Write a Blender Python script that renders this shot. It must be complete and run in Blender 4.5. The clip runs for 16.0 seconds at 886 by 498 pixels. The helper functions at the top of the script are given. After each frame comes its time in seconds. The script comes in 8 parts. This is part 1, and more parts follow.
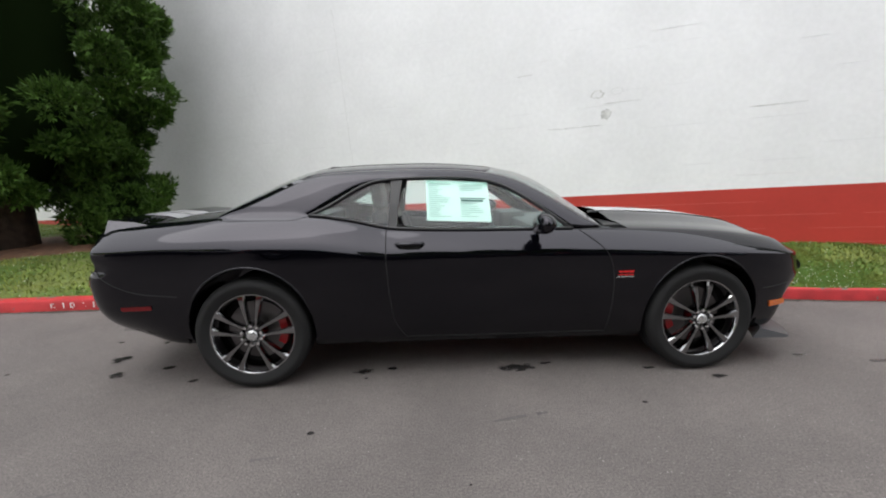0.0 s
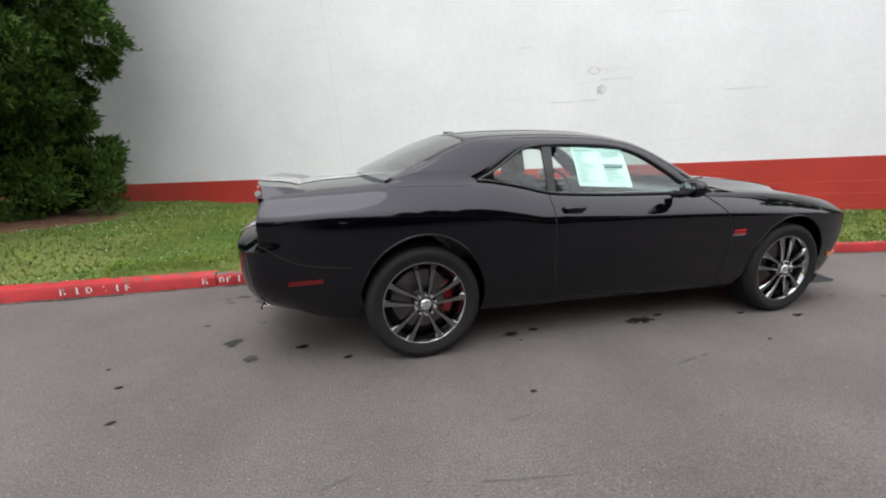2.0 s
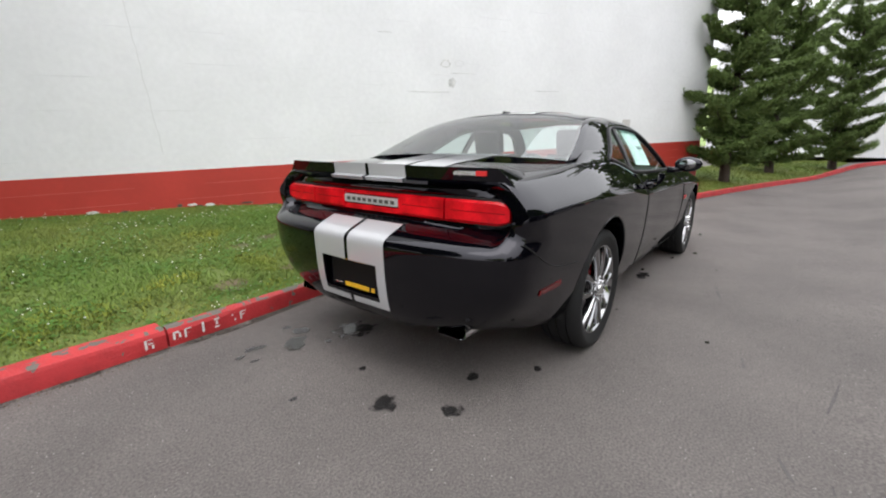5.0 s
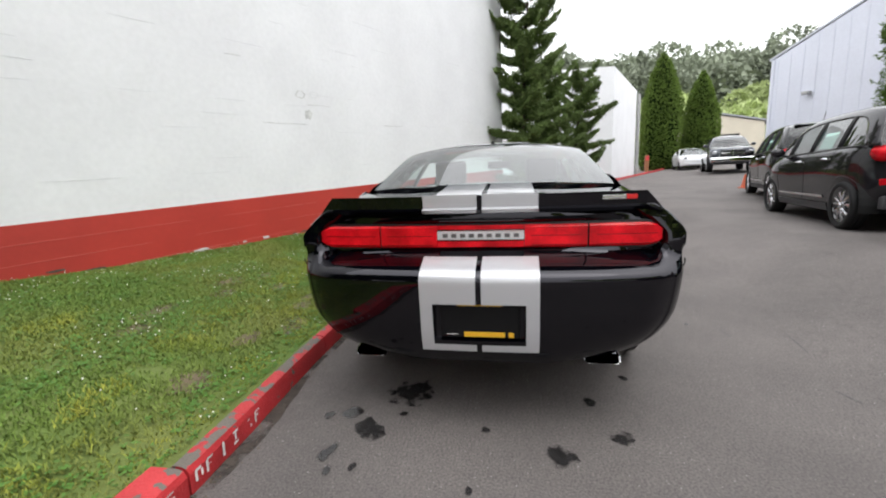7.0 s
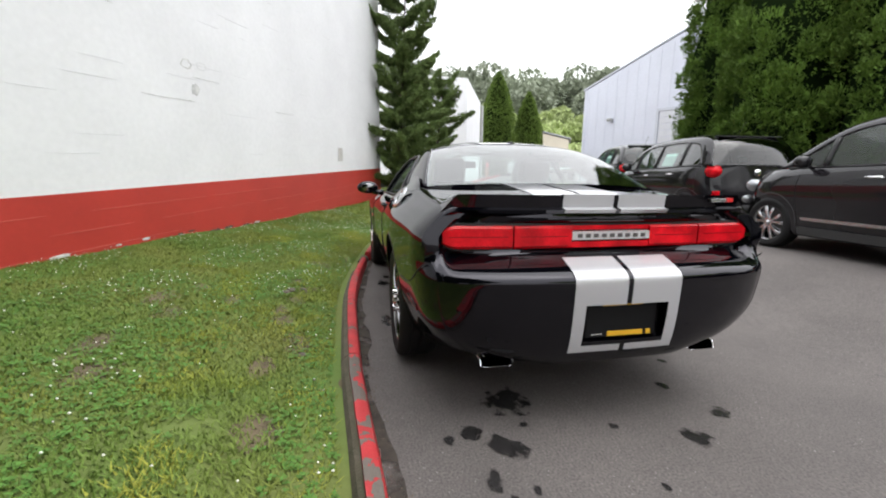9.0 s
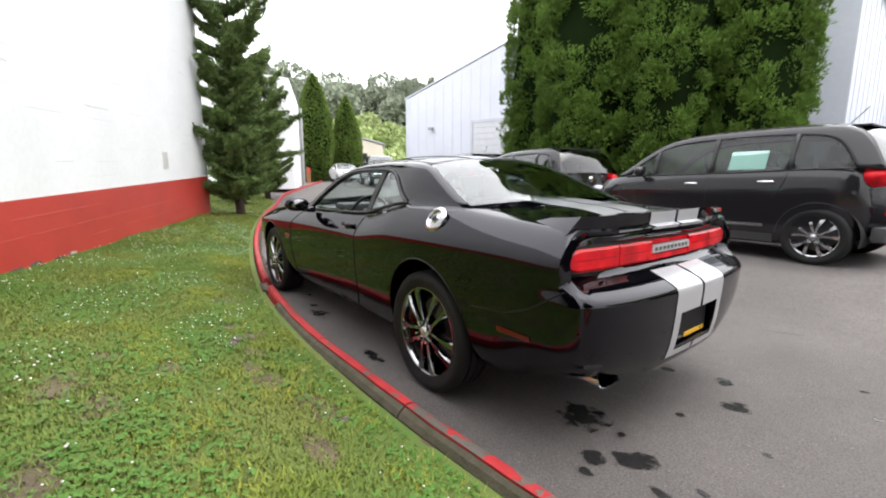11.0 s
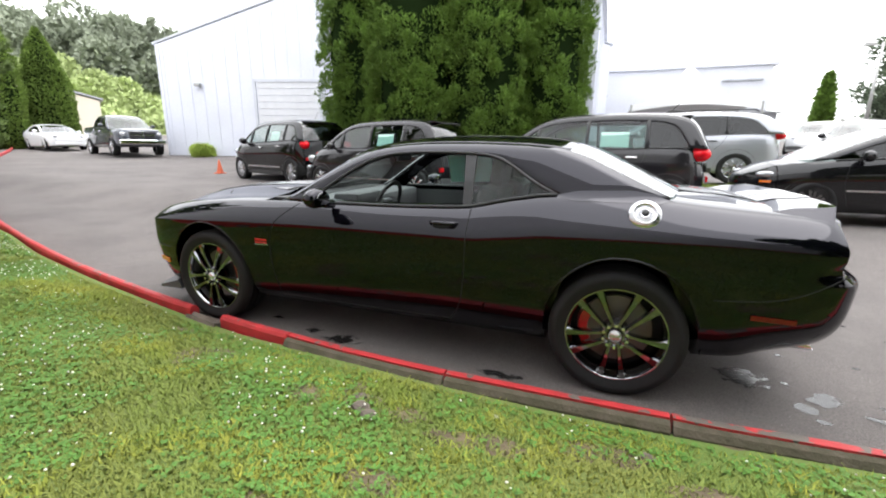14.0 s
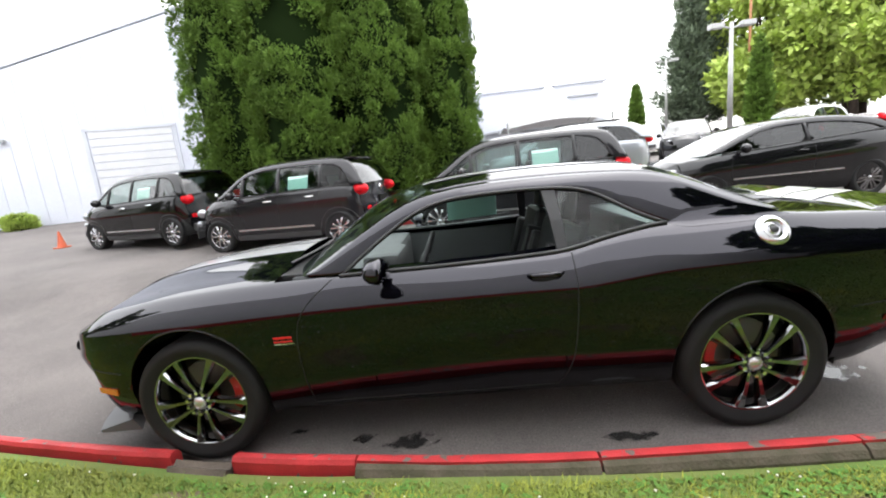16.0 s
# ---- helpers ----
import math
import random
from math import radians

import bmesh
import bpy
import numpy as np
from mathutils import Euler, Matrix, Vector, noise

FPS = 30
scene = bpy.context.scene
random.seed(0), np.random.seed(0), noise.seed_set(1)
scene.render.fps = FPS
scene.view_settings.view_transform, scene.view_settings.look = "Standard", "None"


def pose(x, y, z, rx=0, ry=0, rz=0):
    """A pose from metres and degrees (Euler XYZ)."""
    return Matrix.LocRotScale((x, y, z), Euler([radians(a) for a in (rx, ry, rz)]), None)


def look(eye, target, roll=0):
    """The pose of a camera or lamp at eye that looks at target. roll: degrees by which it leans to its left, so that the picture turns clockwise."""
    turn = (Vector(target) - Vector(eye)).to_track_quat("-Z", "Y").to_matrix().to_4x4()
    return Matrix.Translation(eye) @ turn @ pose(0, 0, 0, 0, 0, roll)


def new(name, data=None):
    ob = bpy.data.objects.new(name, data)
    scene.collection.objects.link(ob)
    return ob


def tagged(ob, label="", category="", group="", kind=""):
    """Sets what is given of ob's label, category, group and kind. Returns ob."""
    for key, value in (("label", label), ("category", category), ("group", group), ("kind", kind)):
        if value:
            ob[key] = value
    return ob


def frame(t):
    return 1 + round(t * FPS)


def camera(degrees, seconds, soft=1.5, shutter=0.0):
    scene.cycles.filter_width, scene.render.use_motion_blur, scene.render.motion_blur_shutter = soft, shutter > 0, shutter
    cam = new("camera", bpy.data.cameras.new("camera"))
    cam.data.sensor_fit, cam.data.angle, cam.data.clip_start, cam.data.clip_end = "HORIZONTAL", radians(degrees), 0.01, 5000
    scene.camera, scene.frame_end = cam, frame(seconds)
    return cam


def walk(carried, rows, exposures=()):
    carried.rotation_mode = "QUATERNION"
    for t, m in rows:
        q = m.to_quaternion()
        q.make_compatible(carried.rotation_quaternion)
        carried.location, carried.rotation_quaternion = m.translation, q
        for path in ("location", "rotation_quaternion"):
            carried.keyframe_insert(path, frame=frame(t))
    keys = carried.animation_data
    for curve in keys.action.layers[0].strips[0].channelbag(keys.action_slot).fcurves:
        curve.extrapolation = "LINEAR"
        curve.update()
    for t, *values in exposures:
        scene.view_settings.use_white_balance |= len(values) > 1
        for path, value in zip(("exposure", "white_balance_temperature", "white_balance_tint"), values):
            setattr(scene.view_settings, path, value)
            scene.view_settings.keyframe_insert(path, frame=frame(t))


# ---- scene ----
cam = camera(92.5, 16.0, 2.0)
PATH = [
    (0, (-0.387, -3.545, 1.311), (-0.285, -1.574, 0.99), -1.1),
    (0.5, (-0.778, -3.509, 1.285), (-0.577, -1.556, 0.906), -0.7),
    (1, (-1.187, -3.47, 1.293), (-0.883, -1.531, 0.904), 0.7),
    (1.5, (-1.63, -3.431, 1.29), (-1.172, -1.535, 0.851), -0.7),
    (2, (-2.035, -3.328, 1.282), (-1.511, -1.451, 0.833), -0.1),
    (2.5, (-2.425, -3.19, 1.278), (-1.713, -1.369, 0.858), -0.8),
    (3, (-2.782, -2.961, 1.272), (-1.894, -1.223, 0.837), -1.3),
    (3.5, (-3.091, -2.675, 1.283), (-2.051, -1.022, 0.851), -2.7),
    (3.7, (-3.211, -2.551, 1.267), (-2.095, -0.945, 0.848), -1.7),
    (5.8, (-4.184, -1.055, 1.18), (-2.438, -0.17, 0.772), 0.0),
    (6, (-4.222, -0.903, 1.189), (-2.421, -0.11, 0.834), -0.1),
    (6.5, (-4.348, -0.534, 1.203), (-2.438, -0.05, 0.86), -1.3),
    (7, (-4.37, -0.158, 1.184), (-2.427, 0.176, 0.848), -2.0),
    (7.5, (-4.332, 0.224, 1.178), (-2.362, 0.381, 0.874), -0.3),
    (8, (-4.294, 0.603, 1.168), (-2.32, 0.464, 0.877), -0.8),
    (8.2, (-4.267, 0.731, 1.171), (-2.3, 0.528, 0.87), -0.4),
    (10.3, (-3.809, 1.906, 1.202), (-2.066, 0.983, 0.873), 0.9),
    (10.5, (-3.694, 2.023, 1.212), (-2.003, 1.002, 0.901), 0.8),
    (11, (-3.443, 2.284, 1.248), (-1.876, 1.083, 0.928), 0.1),
    (11.5, (-3.15, 2.514, 1.305), (-1.772, 1.105, 0.965), -0.6),
    (12, (-2.802, 2.661, 1.327), (-1.505, 1.189, 0.941), -1.1),
    (12.5, (-2.471, 2.845, 1.343), (-1.361, 1.224, 0.969), -1.5),
    (13, (-2.128, 3.047, 1.352), (-1.139, 1.364, 0.919), -1.3),
    (13.5, (-1.725, 3.171, 1.327), (-0.833, 1.439, 0.876), 0.9),
    (14, (-1.352, 3.254, 1.353), (-0.662, 1.434, 0.891), 0.4),
    (14.5, (-0.971, 3.32, 1.388), (-0.421, 1.464, 0.884), 0.3),
    (15, (-0.626, 3.267, 1.403), (-0.2, 1.384, 0.881), -1.7),
    (15.5, (-0.349, 3.169, 1.419), (-0.136, 1.249, 0.899), -2.4),
    (16, (-0.107, 2.986, 1.49), (0.032, 1.025, 1.118), -6.1),
]
walk(cam, [(t, look(eye, target, roll)) for t, eye, target, roll in PATH], [(0, -0.15), (1.5, -0.1), (2.5, 0.0), (3.5, 0.05), (6, -0.08), (8, -0.08), (10.5, 0.25), (12.5, 0.52), (15, 0.58), (16, 0.72)])

# ---- light: an overcast sky, white and even, with a very soft sun behind cloud ----
world = bpy.data.worlds.new("overcast_sky")
scene.world = world
world.use_nodes = True
wn, wl = world.node_tree.nodes, world.node_tree.links
sky = wn.new("ShaderNodeTexSky")
sky.sky_type, sky.sun_disc = "NISHITA", False
sky.sun_elevation, sky.sun_rotation = radians(62), radians(200)
sky.air_density, sky.dust_density, sky.ozone_density = 1.0, 1.0, 1.0
grey = wn.new("ShaderNodeHueSaturation")
grey.inputs["Saturation"].default_value = 0.22
wl.new(sky.outputs["Color"], grey.inputs["Color"])
veil = wn.new("ShaderNodeGamma")
veil.inputs["Gamma"].default_value = 0.35
wl.new(grey.outputs["Color"], veil.inputs["Color"])
# an overcast sky is brightest overhead
where = wn.new("ShaderNodeTexCoord")
axes = wn.new("ShaderNodeSeparateXYZ")
wl.new(where.outputs["Generated"], axes.inputs[0])
rise = wn.new("ShaderNodeMapRange")
rise.inputs["To Min"].default_value, rise.inputs["To Max"].default_value = 0.70, 1.95
wl.new(axes.outputs["Z"], rise.inputs["Value"])
lift = wn.new("ShaderNodeVectorMath")
lift.operation = "SCALE"
wl.new(veil.outputs["Color"], lift.inputs[0])
wl.new(rise.outputs["Result"], lift.inputs["Scale"])
wl.new(lift.outputs["Vector"], wn["Background"].inputs["Color"])
wn["Background"].inputs["Strength"].default_value = 1.06
sun_data = bpy.data.lights.new("cloud_sun", "SUN")
sun_data.energy, sun_data.angle, sun_data.color = 0.8, radians(40), (1.0, 0.985, 0.97)
sun = new("cloud_sun", sun_data)
sun.matrix_world = look((0, 0, 30), (9, 3, 0))


# ---- materials ----
def mat(name, base, rough=0.6, metal=0.0, coat=0.0, spec=0.5, var=0.0, scale=3.0, bump=0.0, bscale=40.0, other=None, rand=0.0, coat_rough=0.03):
    """A node material: base colour, a second colour mixed in by noise, fine relief, and a change from piece to piece."""
    m = bpy.data.materials.new(name)
    m.use_nodes = True
    n, l = m.node_tree.nodes, m.node_tree.links
    b = n["Principled BSDF"]
    b.inputs["Base Color"].default_value = (*base, 1)
    b.inputs["Roughness"].default_value = rough
    b.inputs["Metallic"].default_value = metal
    b.inputs["Coat Weight"].default_value = coat
    b.inputs["Coat Roughness"].default_value = coat_rough
    b.inputs["Specular IOR Level"].default_value = spec
    co = n.new("ShaderNodeTexCoord")
    out = None
    if var or other:
        no = n.new("ShaderNodeTexNoise")
        no.inputs["Scale"].default_value, no.inputs["Detail"].default_value = scale, 6
        l.new(co.outputs["Object"], no.inputs["Vector"])
        ra = n.new("ShaderNodeValToRGB")
        ra.color_ramp.elements[0].position, ra.color_ramp.elements[1].position = 0.35, 0.68
        o = other or tuple(c * (1 - var) for c in base)
        ra.color_ramp.elements[0].color = (*o, 1)
        ra.color_ramp.elements[1].color = (*(min(1, c * (1 + var * 0.4)) for c in base), 1)
        l.new(no.outputs["Fac"], ra.inputs["Fac"])
        out = ra.outputs["Color"]
        fine = n.new("ShaderNodeTexNoise")
        fine.inputs["Scale"].default_value, fine.inputs["Detail"].default_value = scale * 17, 3
        l.new(co.outputs["Object"], fine.inputs["Vector"])
        mr = n.new("ShaderNodeMapRange")
        mr.inputs["To Min"].default_value, mr.inputs["To Max"].default_value = 1 - max(var, 0.1) * 0.7, 1 + max(var, 0.1) * 0.5
        l.new(fine.outputs["Fac"], mr.inputs["Value"])
        mu = n.new("ShaderNodeVectorMath")
        mu.operation = "SCALE"
        l.new(out, mu.inputs[0])
        l.new(mr.outputs["Result"], mu.inputs["Scale"])
        out = mu.outputs["Vector"]
    if rand:
        oi = n.new("ShaderNodeNewGeometry") if rand < 0 else n.new("ShaderNodeObjectInfo")
        src = oi.outputs["Random Per Island"] if rand < 0 else oi.outputs["Random"]
        mr2 = n.new("ShaderNodeMapRange")
        mr2.inputs["To Min"].default_value, mr2.inputs["To Max"].default_value = 1 - abs(rand), 1 + abs(rand)
        l.new(src, mr2.inputs["Value"])
        mu2 = n.new("ShaderNodeVectorMath")
        mu2.operation = "SCALE"
        if out:
            l.new(out, mu2.inputs[0])
        else:
            mu2.inputs[0].default_value = base
        l.new(mr2.outputs["Result"], mu2.inputs["Scale"])
        out = mu2.outputs["Vector"]
    if out:
        l.new(out, b.inputs["Base Color"])
    if bump:
        bn = n.new("ShaderNodeTexNoise")
        bn.inputs["Scale"].default_value, bn.inputs["Detail"].default_value = bscale, 5
        l.new(co.outputs["Object"], bn.inputs["Vector"])
        bu = n.new("ShaderNodeBump")
        bu.inputs["Strength"].default_value, bu.inputs["Distance"].default_value = bump, 0.01
        l.new(bn.outputs["Fac"], bu.inputs["Height"])
        l.new(bu.outputs["Normal"], b.inputs["Normal"])
    return m


def glass(name, tint, rough=0.0, alpha=0.0):
    m = bpy.data.materials.new(name)
    m.use_nodes = True
    n, l = m.node_tree.nodes, m.node_tree.links
    n.remove(n["Principled BSDF"])
    tr, gl, mx, fr = n.new("ShaderNodeBsdfTransparent"), n.new("ShaderNodeBsdfGlossy"), n.new("ShaderNodeMixShader"), n.new("ShaderNodeLayerWeight")
    tr.inputs["Color"].default_value = (*tint, 1)
    gl.inputs["Roughness"].default_value = rough
    fr.inputs["Blend"].default_value = 0.5
    po, ma = n.new("ShaderNodeMath"), n.new("ShaderNodeMath")
    po.operation, po.inputs[1].default_value = "POWER", 2.9
    ma.operation, ma.inputs[1].default_value, ma.inputs[2].default_value = "MULTIPLY_ADD", 0.95, 0.05
    l.new(fr.outputs["Facing"], po.inputs[0])
    l.new(po.outputs[0], ma.inputs[0])
    l.new(ma.outputs[0], mx.inputs["Fac"])
    l.new(tr.outputs["BSDF"], mx.inputs[1])
    l.new(gl.outputs["BSDF"], mx.inputs[2])
    l.new(mx.outputs["Shader"], n["Material Output"].inputs["Surface"])
    return m


def asphalt_material():
    """Worn asphalt: pale grey with aggregate, broad stains and a few light specks."""
    m = mat("asphalt", (0.131, 0.116, 0.109), 0.8, var=0.28, scale=0.9, bump=0.9, bscale=140, other=(0.105, 0.093, 0.088))
    n, l = m.node_tree.nodes, m.node_tree.links
    b = n["Principled BSDF"]
    base = b.inputs["Base Color"].links[0].from_socket
    co = n.new("ShaderNodeTexCoord")
    vo = n.new("ShaderNodeTexVoronoi")
    vo.inputs["Scale"].default_value = 30
    l.new(co.outputs["Object"], vo.inputs["Vector"])
    lt = n.new("ShaderNodeMath")
    lt.operation, lt.inputs[1].default_value = "LESS_THAN", 0.085
    l.new(vo.outputs["Distance"], lt.inputs[0])
    wh = n.new("ShaderNodeTexNoise")
    wh.inputs["Scale"].default_value = 1.3
    l.new(co.outputs["Object"], wh.inputs["Vector"])
    gt = n.new("ShaderNodeMath")
    gt.operation, gt.inputs[1].default_value = "GREATER_THAN", 0.48
    l.new(wh.outputs["Fac"], gt.inputs[0])
    mu = n.new("ShaderNodeMath")
    mu.operation = "MULTIPLY"
    l.new(lt.outputs[0], mu.inputs[0])
    l.new(gt.outputs[0], mu.inputs[1])
    mx = n.new("ShaderNodeMix")
    mx.data_type = "RGBA"
    mx.inputs["B"].default_value = (0.30, 0.29, 0.28, 1)
    l.new(mu.outputs[0], mx.inputs["Factor"])
    l.new(base, mx.inputs["A"])
    # the fine speckle of stone chips in the binder
    chip = n.new("ShaderNodeTexNoise")
    chip.inputs["Scale"].default_value, chip.inputs["Detail"].default_value = 95, 4
    l.new(co.outputs["Object"], chip.inputs["Vector"])
    span = n.new("ShaderNodeMapRange")
    span.inputs["From Min"].default_value, span.inputs["From Max"].default_value = 0.3, 0.7
    span.inputs["To Min"].default_value, span.inputs["To Max"].default_value = 0.62, 1.38
    l.new(chip.outputs["Fac"], span.inputs["Value"])
    grain = n.new("ShaderNodeVectorMath")
    grain.operation = "SCALE"
    l.new(mx.outputs["Result"], grain.inputs[0])
    l.new(span.outputs["Result"], grain.inputs["Scale"])
    l.new(grain.outputs["Vector"], b.inputs["Base Color"])
    return m


ASPHALT = asphalt_material()
SOIL = mat("lawn_moss", (0.088, 0.140, 0.026), 0.95, var=0.25, scale=1.3, bump=0.4, bscale=55, other=(0.125, 0.145, 0.036))
EARTH = mat("bare_earth", (0.125, 0.095, 0.055), 0.95, var=0.35, scale=6, bump=0.8, bscale=60)
LITTER = mat("pale_litter", (0.33, 0.31, 0.28), 0.8, rand=0.3)
BLADE = mat("grass_blade", (0.116, 0.184, 0.033), 0.6, rand=-0.15, var=0.2, scale=0.8, other=(0.190, 0.212, 0.048), spec=0.2)
MOSS = mat("yellow_moss", (0.30, 0.30, 0.055), 0.8, rand=-0.2, var=0.25, scale=3, other=(0.18, 0.235, 0.042), spec=0.1)
CLOVER_LEAF = mat("clover_leaf", (0.080, 0.180, 0.030), 0.6, rand=-0.22, spec=0.2)
CLOVER = mat("clover_flower", (0.75, 0.74, 0.66), 0.8, rand=-0.15)
BARK_MULCH = mat("bark_mulch", (0.16, 0.075, 0.04), 0.95, var=0.4, scale=9, bump=0.8, bscale=50)
WALL_WHITE = mat("white_painted_block", (0.85, 0.85, 0.865), 0.6, var=0.05, scale=0.9, bump=0.12, bscale=90, rand=0.012)
WALL_RED = mat("red_painted_block", (0.50, 0.045, 0.032), 0.5, var=0.12, scale=1.1, bump=0.12, bscale=90, rand=0.04)
MORTAR_WHITE = mat("white_painted_joint", (0.74, 0.74, 0.75), 0.7)
CONCRETE = mat("bare_concrete", (0.135, 0.108, 0.086), 0.9, var=0.4, scale=4, bump=0.6, bscale=70)
PAINT_WHITE = mat("worn_white_paint", (0.7, 0.68, 0.66), 0.8, var=0.2, scale=30)
STAIN = mat("oil_stain", (0.032, 0.030, 0.030), 0.16, var=0.4, scale=22)


def soft_edge(m, reach=0.60, ragged=1.9, scale=15.0, most=0.92):
    """Lets a thin stain fade out raggedly from its middle, so that the ground shows through at its rim."""
    n, l = m.node_tree.nodes, m.node_tree.links
    co, no = n.new("ShaderNodeTexCoord"), n.new("ShaderNodeTexNoise")
    no.inputs["Scale"].default_value, no.inputs["Detail"].default_value = scale, 6
    l.new(co.outputs["Object"], no.inputs["Vector"])
    flat, dist = n.new("ShaderNodeVectorMath"), n.new("ShaderNodeVectorMath")
    flat.operation, flat.inputs[1].default_value = "MULTIPLY", (2, 2, 0)
    l.new(co.outputs["Generated"], flat.inputs[0])
    dist.operation, dist.inputs[1].default_value = "DISTANCE", (1, 1, 0)
    l.new(flat.outputs["Vector"], dist.inputs[0])
    mix = n.new("ShaderNodeMath")
    mix.operation, mix.inputs[1].default_value = "MULTIPLY_ADD", ragged
    l.new(no.outputs["Fac"], mix.inputs[0])
    l.new(dist.outputs["Value"], mix.inputs[2])
    mr = n.new("ShaderNodeMapRange")
    mr.inputs["From Min"].default_value, mr.inputs["From Max"].default_value = reach + ragged * 0.5 - 0.12, reach + ragged * 0.5 + 0.16
    mr.inputs["To Min"].default_value, mr.inputs["To Max"].default_value = most, 0.0
    l.new(mix.outputs[0], mr.inputs["Value"])
    l.new(mr.outputs["Result"], n["Principled BSDF"].inputs["Alpha"])


soft_edge(STAIN)
TAR = mat("old_crack_seal", (0.098, 0.091, 0.088), 0.85, var=0.3, scale=30)
BLACK_PAINT = mat("black_car_paint", (0.0012, 0.0012, 0.0022), 0.02, spec=0.49)
# a pearl coat: the sheen leans to violet
BLACK_PAINT.node_tree.nodes["Principled BSDF"].inputs["Specular Tint"].default_value = (0.93, 0.91, 1.0, 1)
STRIPE = mat("silver_stripe_paint", (0.52, 0.52, 0.54), 0.32, metal=0.25, coat=1.0, coat_rough=0.03)
TRIM = mat("black_plastic_trim", (0.012, 0.012, 0.013), 0.45, bump=0.1, bscale=300)
UNDER = mat("underbody_black", (0.008, 0.008, 0.008), 0.9)
RUBBER = mat("tyre_rubber", (0.012, 0.012, 0.0125), 0.7, spec=0.3, var=0.15, scale=8, bump=0.1, bscale=200)
CHROME = mat("polished_chrome", (0.82, 0.82, 0.83), 0.06, metal=1.0)
DARK_CHROME = mat("dark_chrome_alloy", (0.26, 0.26, 0.265), 0.07, metal=1.0)
BARREL = mat("dark_chrome_barrel", (0.34, 0.34, 0.35), 0.10, metal=1.0)
ALLOY = mat("silver_alloy", (0.6, 0.6, 0.62), 0.25, metal=1.0)
DISC = mat("brake_disc_steel", (0.18, 0.17, 0.17), 0.4, metal=1.0)
CALIPER = mat("red_caliper_paint", (0.40, 0.008, 0.012), 0.3, coat=0.5)
RED_LENS = mat("red_lamp_lens", (0.80, 0.006, 0.016), 0.22, spec=0.32, var=0.45, scale=7)
RED_DARK = mat("dark_red_marker_lens", (0.13, 0.002, 0.004), 0.2, coat=0.15)
AMBER = mat("amber_marker_lens", (0.75, 0.16, 0.01), 0.2, coat=1.0)
CLEAR_LENS = mat("clear_lamp_lens", (0.34, 0.35, 0.37), 0.12, metal=0.5, coat=1.0)
GLASS = glass("tinted_car_glass", (0.78, 0.89, 0.86))
DARK_GLASS = glass("privacy_glass", (0.10, 0.11, 0.11))
MID_GLASS = glass("green_tinted_glass", (0.48, 0.60, 0.57))
PAPER = mat("window_sticker_paper", (0.55, 0.80, 0.72), 0.7, var=0.04, scale=6)
INK = mat("printed_ink", (0.07, 0.16, 0.14), 0.7)
SEAT = mat("black_seat_leather", (0.014, 0.014, 0.015), 0.5, bump=0.2, bscale=150)
DASH = mat("dashboard_vinyl", (0.085, 0.090, 0.092), 0.6, bump=0.2, bscale=200)
CARPET = mat("car_carpet", (0.012, 0.012, 0.012), 0.95)
YELLOW = mat("yellow_plate_paint", (0.75, 0.42, 0.02), 0.5)
PLATE_BLACK = mat("black_plate", (0.006, 0.006, 0.007), 0.5, spec=0.2)
BADGE = mat("badge_silver", (0.62, 0.62, 0.62), 0.25, metal=0.8)
PLAQUE = mat("satin_silver_plaque", (0.72, 0.72, 0.73), 0.35, metal=0.4)
BADGE_RED = mat("badge_red", (0.6, 0.02, 0.02), 0.35)


# ---- building helpers ----
def part(name, bm, material, parent=None, label="", smooth=False):
    """Links a bmesh as one mesh object, under a thing or a part if one is given."""
    me = bpy.data.meshes.new(name)
    bm.to_mesh(me)
    bm.free()
    return link_mesh(name, me, material, parent, label, smooth)


def link_mesh(name, me, material, parent=None, label="", smooth=False):
    if material:
        me.materials.append(material)
    if smooth:
        for p in me.polygons:
            p.use_smooth = True
        if smooth is not True:
            me.set_sharp_from_angle(angle=radians(smooth))
    ob = new(name, me)
    if parent:
        ob.parent = parent
    if label:
        ob["label"] = label
    return ob


def pydata(name, verts, faces, material, parent=None, label="", smooth=False):
    me = bpy.data.meshes.new(name)
    me.from_pydata([tuple(v) for v in verts], [], faces)
    me.update()
    return link_mesh(name, me, material, parent, label, smooth)


def thing(name, label, category, m=None, group="", kind=""):
    e = new(name)
    e.empty_display_size = 0.2
    if m is not None:
        e.matrix_basis = m
    return tagged(e, label, category, group, kind)


def box_into(bm, x0, x1, y0, y1, z0, z1, bevel=0.0, m=None, seg=2):
    r = bmesh.ops.create_cube(bm, size=1.0)
    vs = r["verts"]
    bmesh.ops.transform(bm, verts=vs, matrix=Matrix.Translation(((x0 + x1) / 2, (y0 + y1) / 2, (z0 + z1) / 2)) @ Matrix.Diagonal((x1 - x0, y1 - y0, z1 - z0, 1)))
    if bevel:
        es = list({e for v in vs for e in v.link_edges})
        r = bmesh.ops.bevel(bm, geom=es, offset=bevel, segments=seg, profile=0.7, affect="EDGES")
        vs = list({v for f in r["faces"] for v in f.verts} | {v for v in vs if v.is_valid})
    if m is not None:
        bmesh.ops.transform(bm, verts=vs, matrix=m)
    return bm


def box(x0, x1, y0, y1, z0, z1, bevel=0.0, m=None, seg=2):
    return box_into(bmesh.new(), x0, x1, y0, y1, z0, z1, bevel, m, seg)


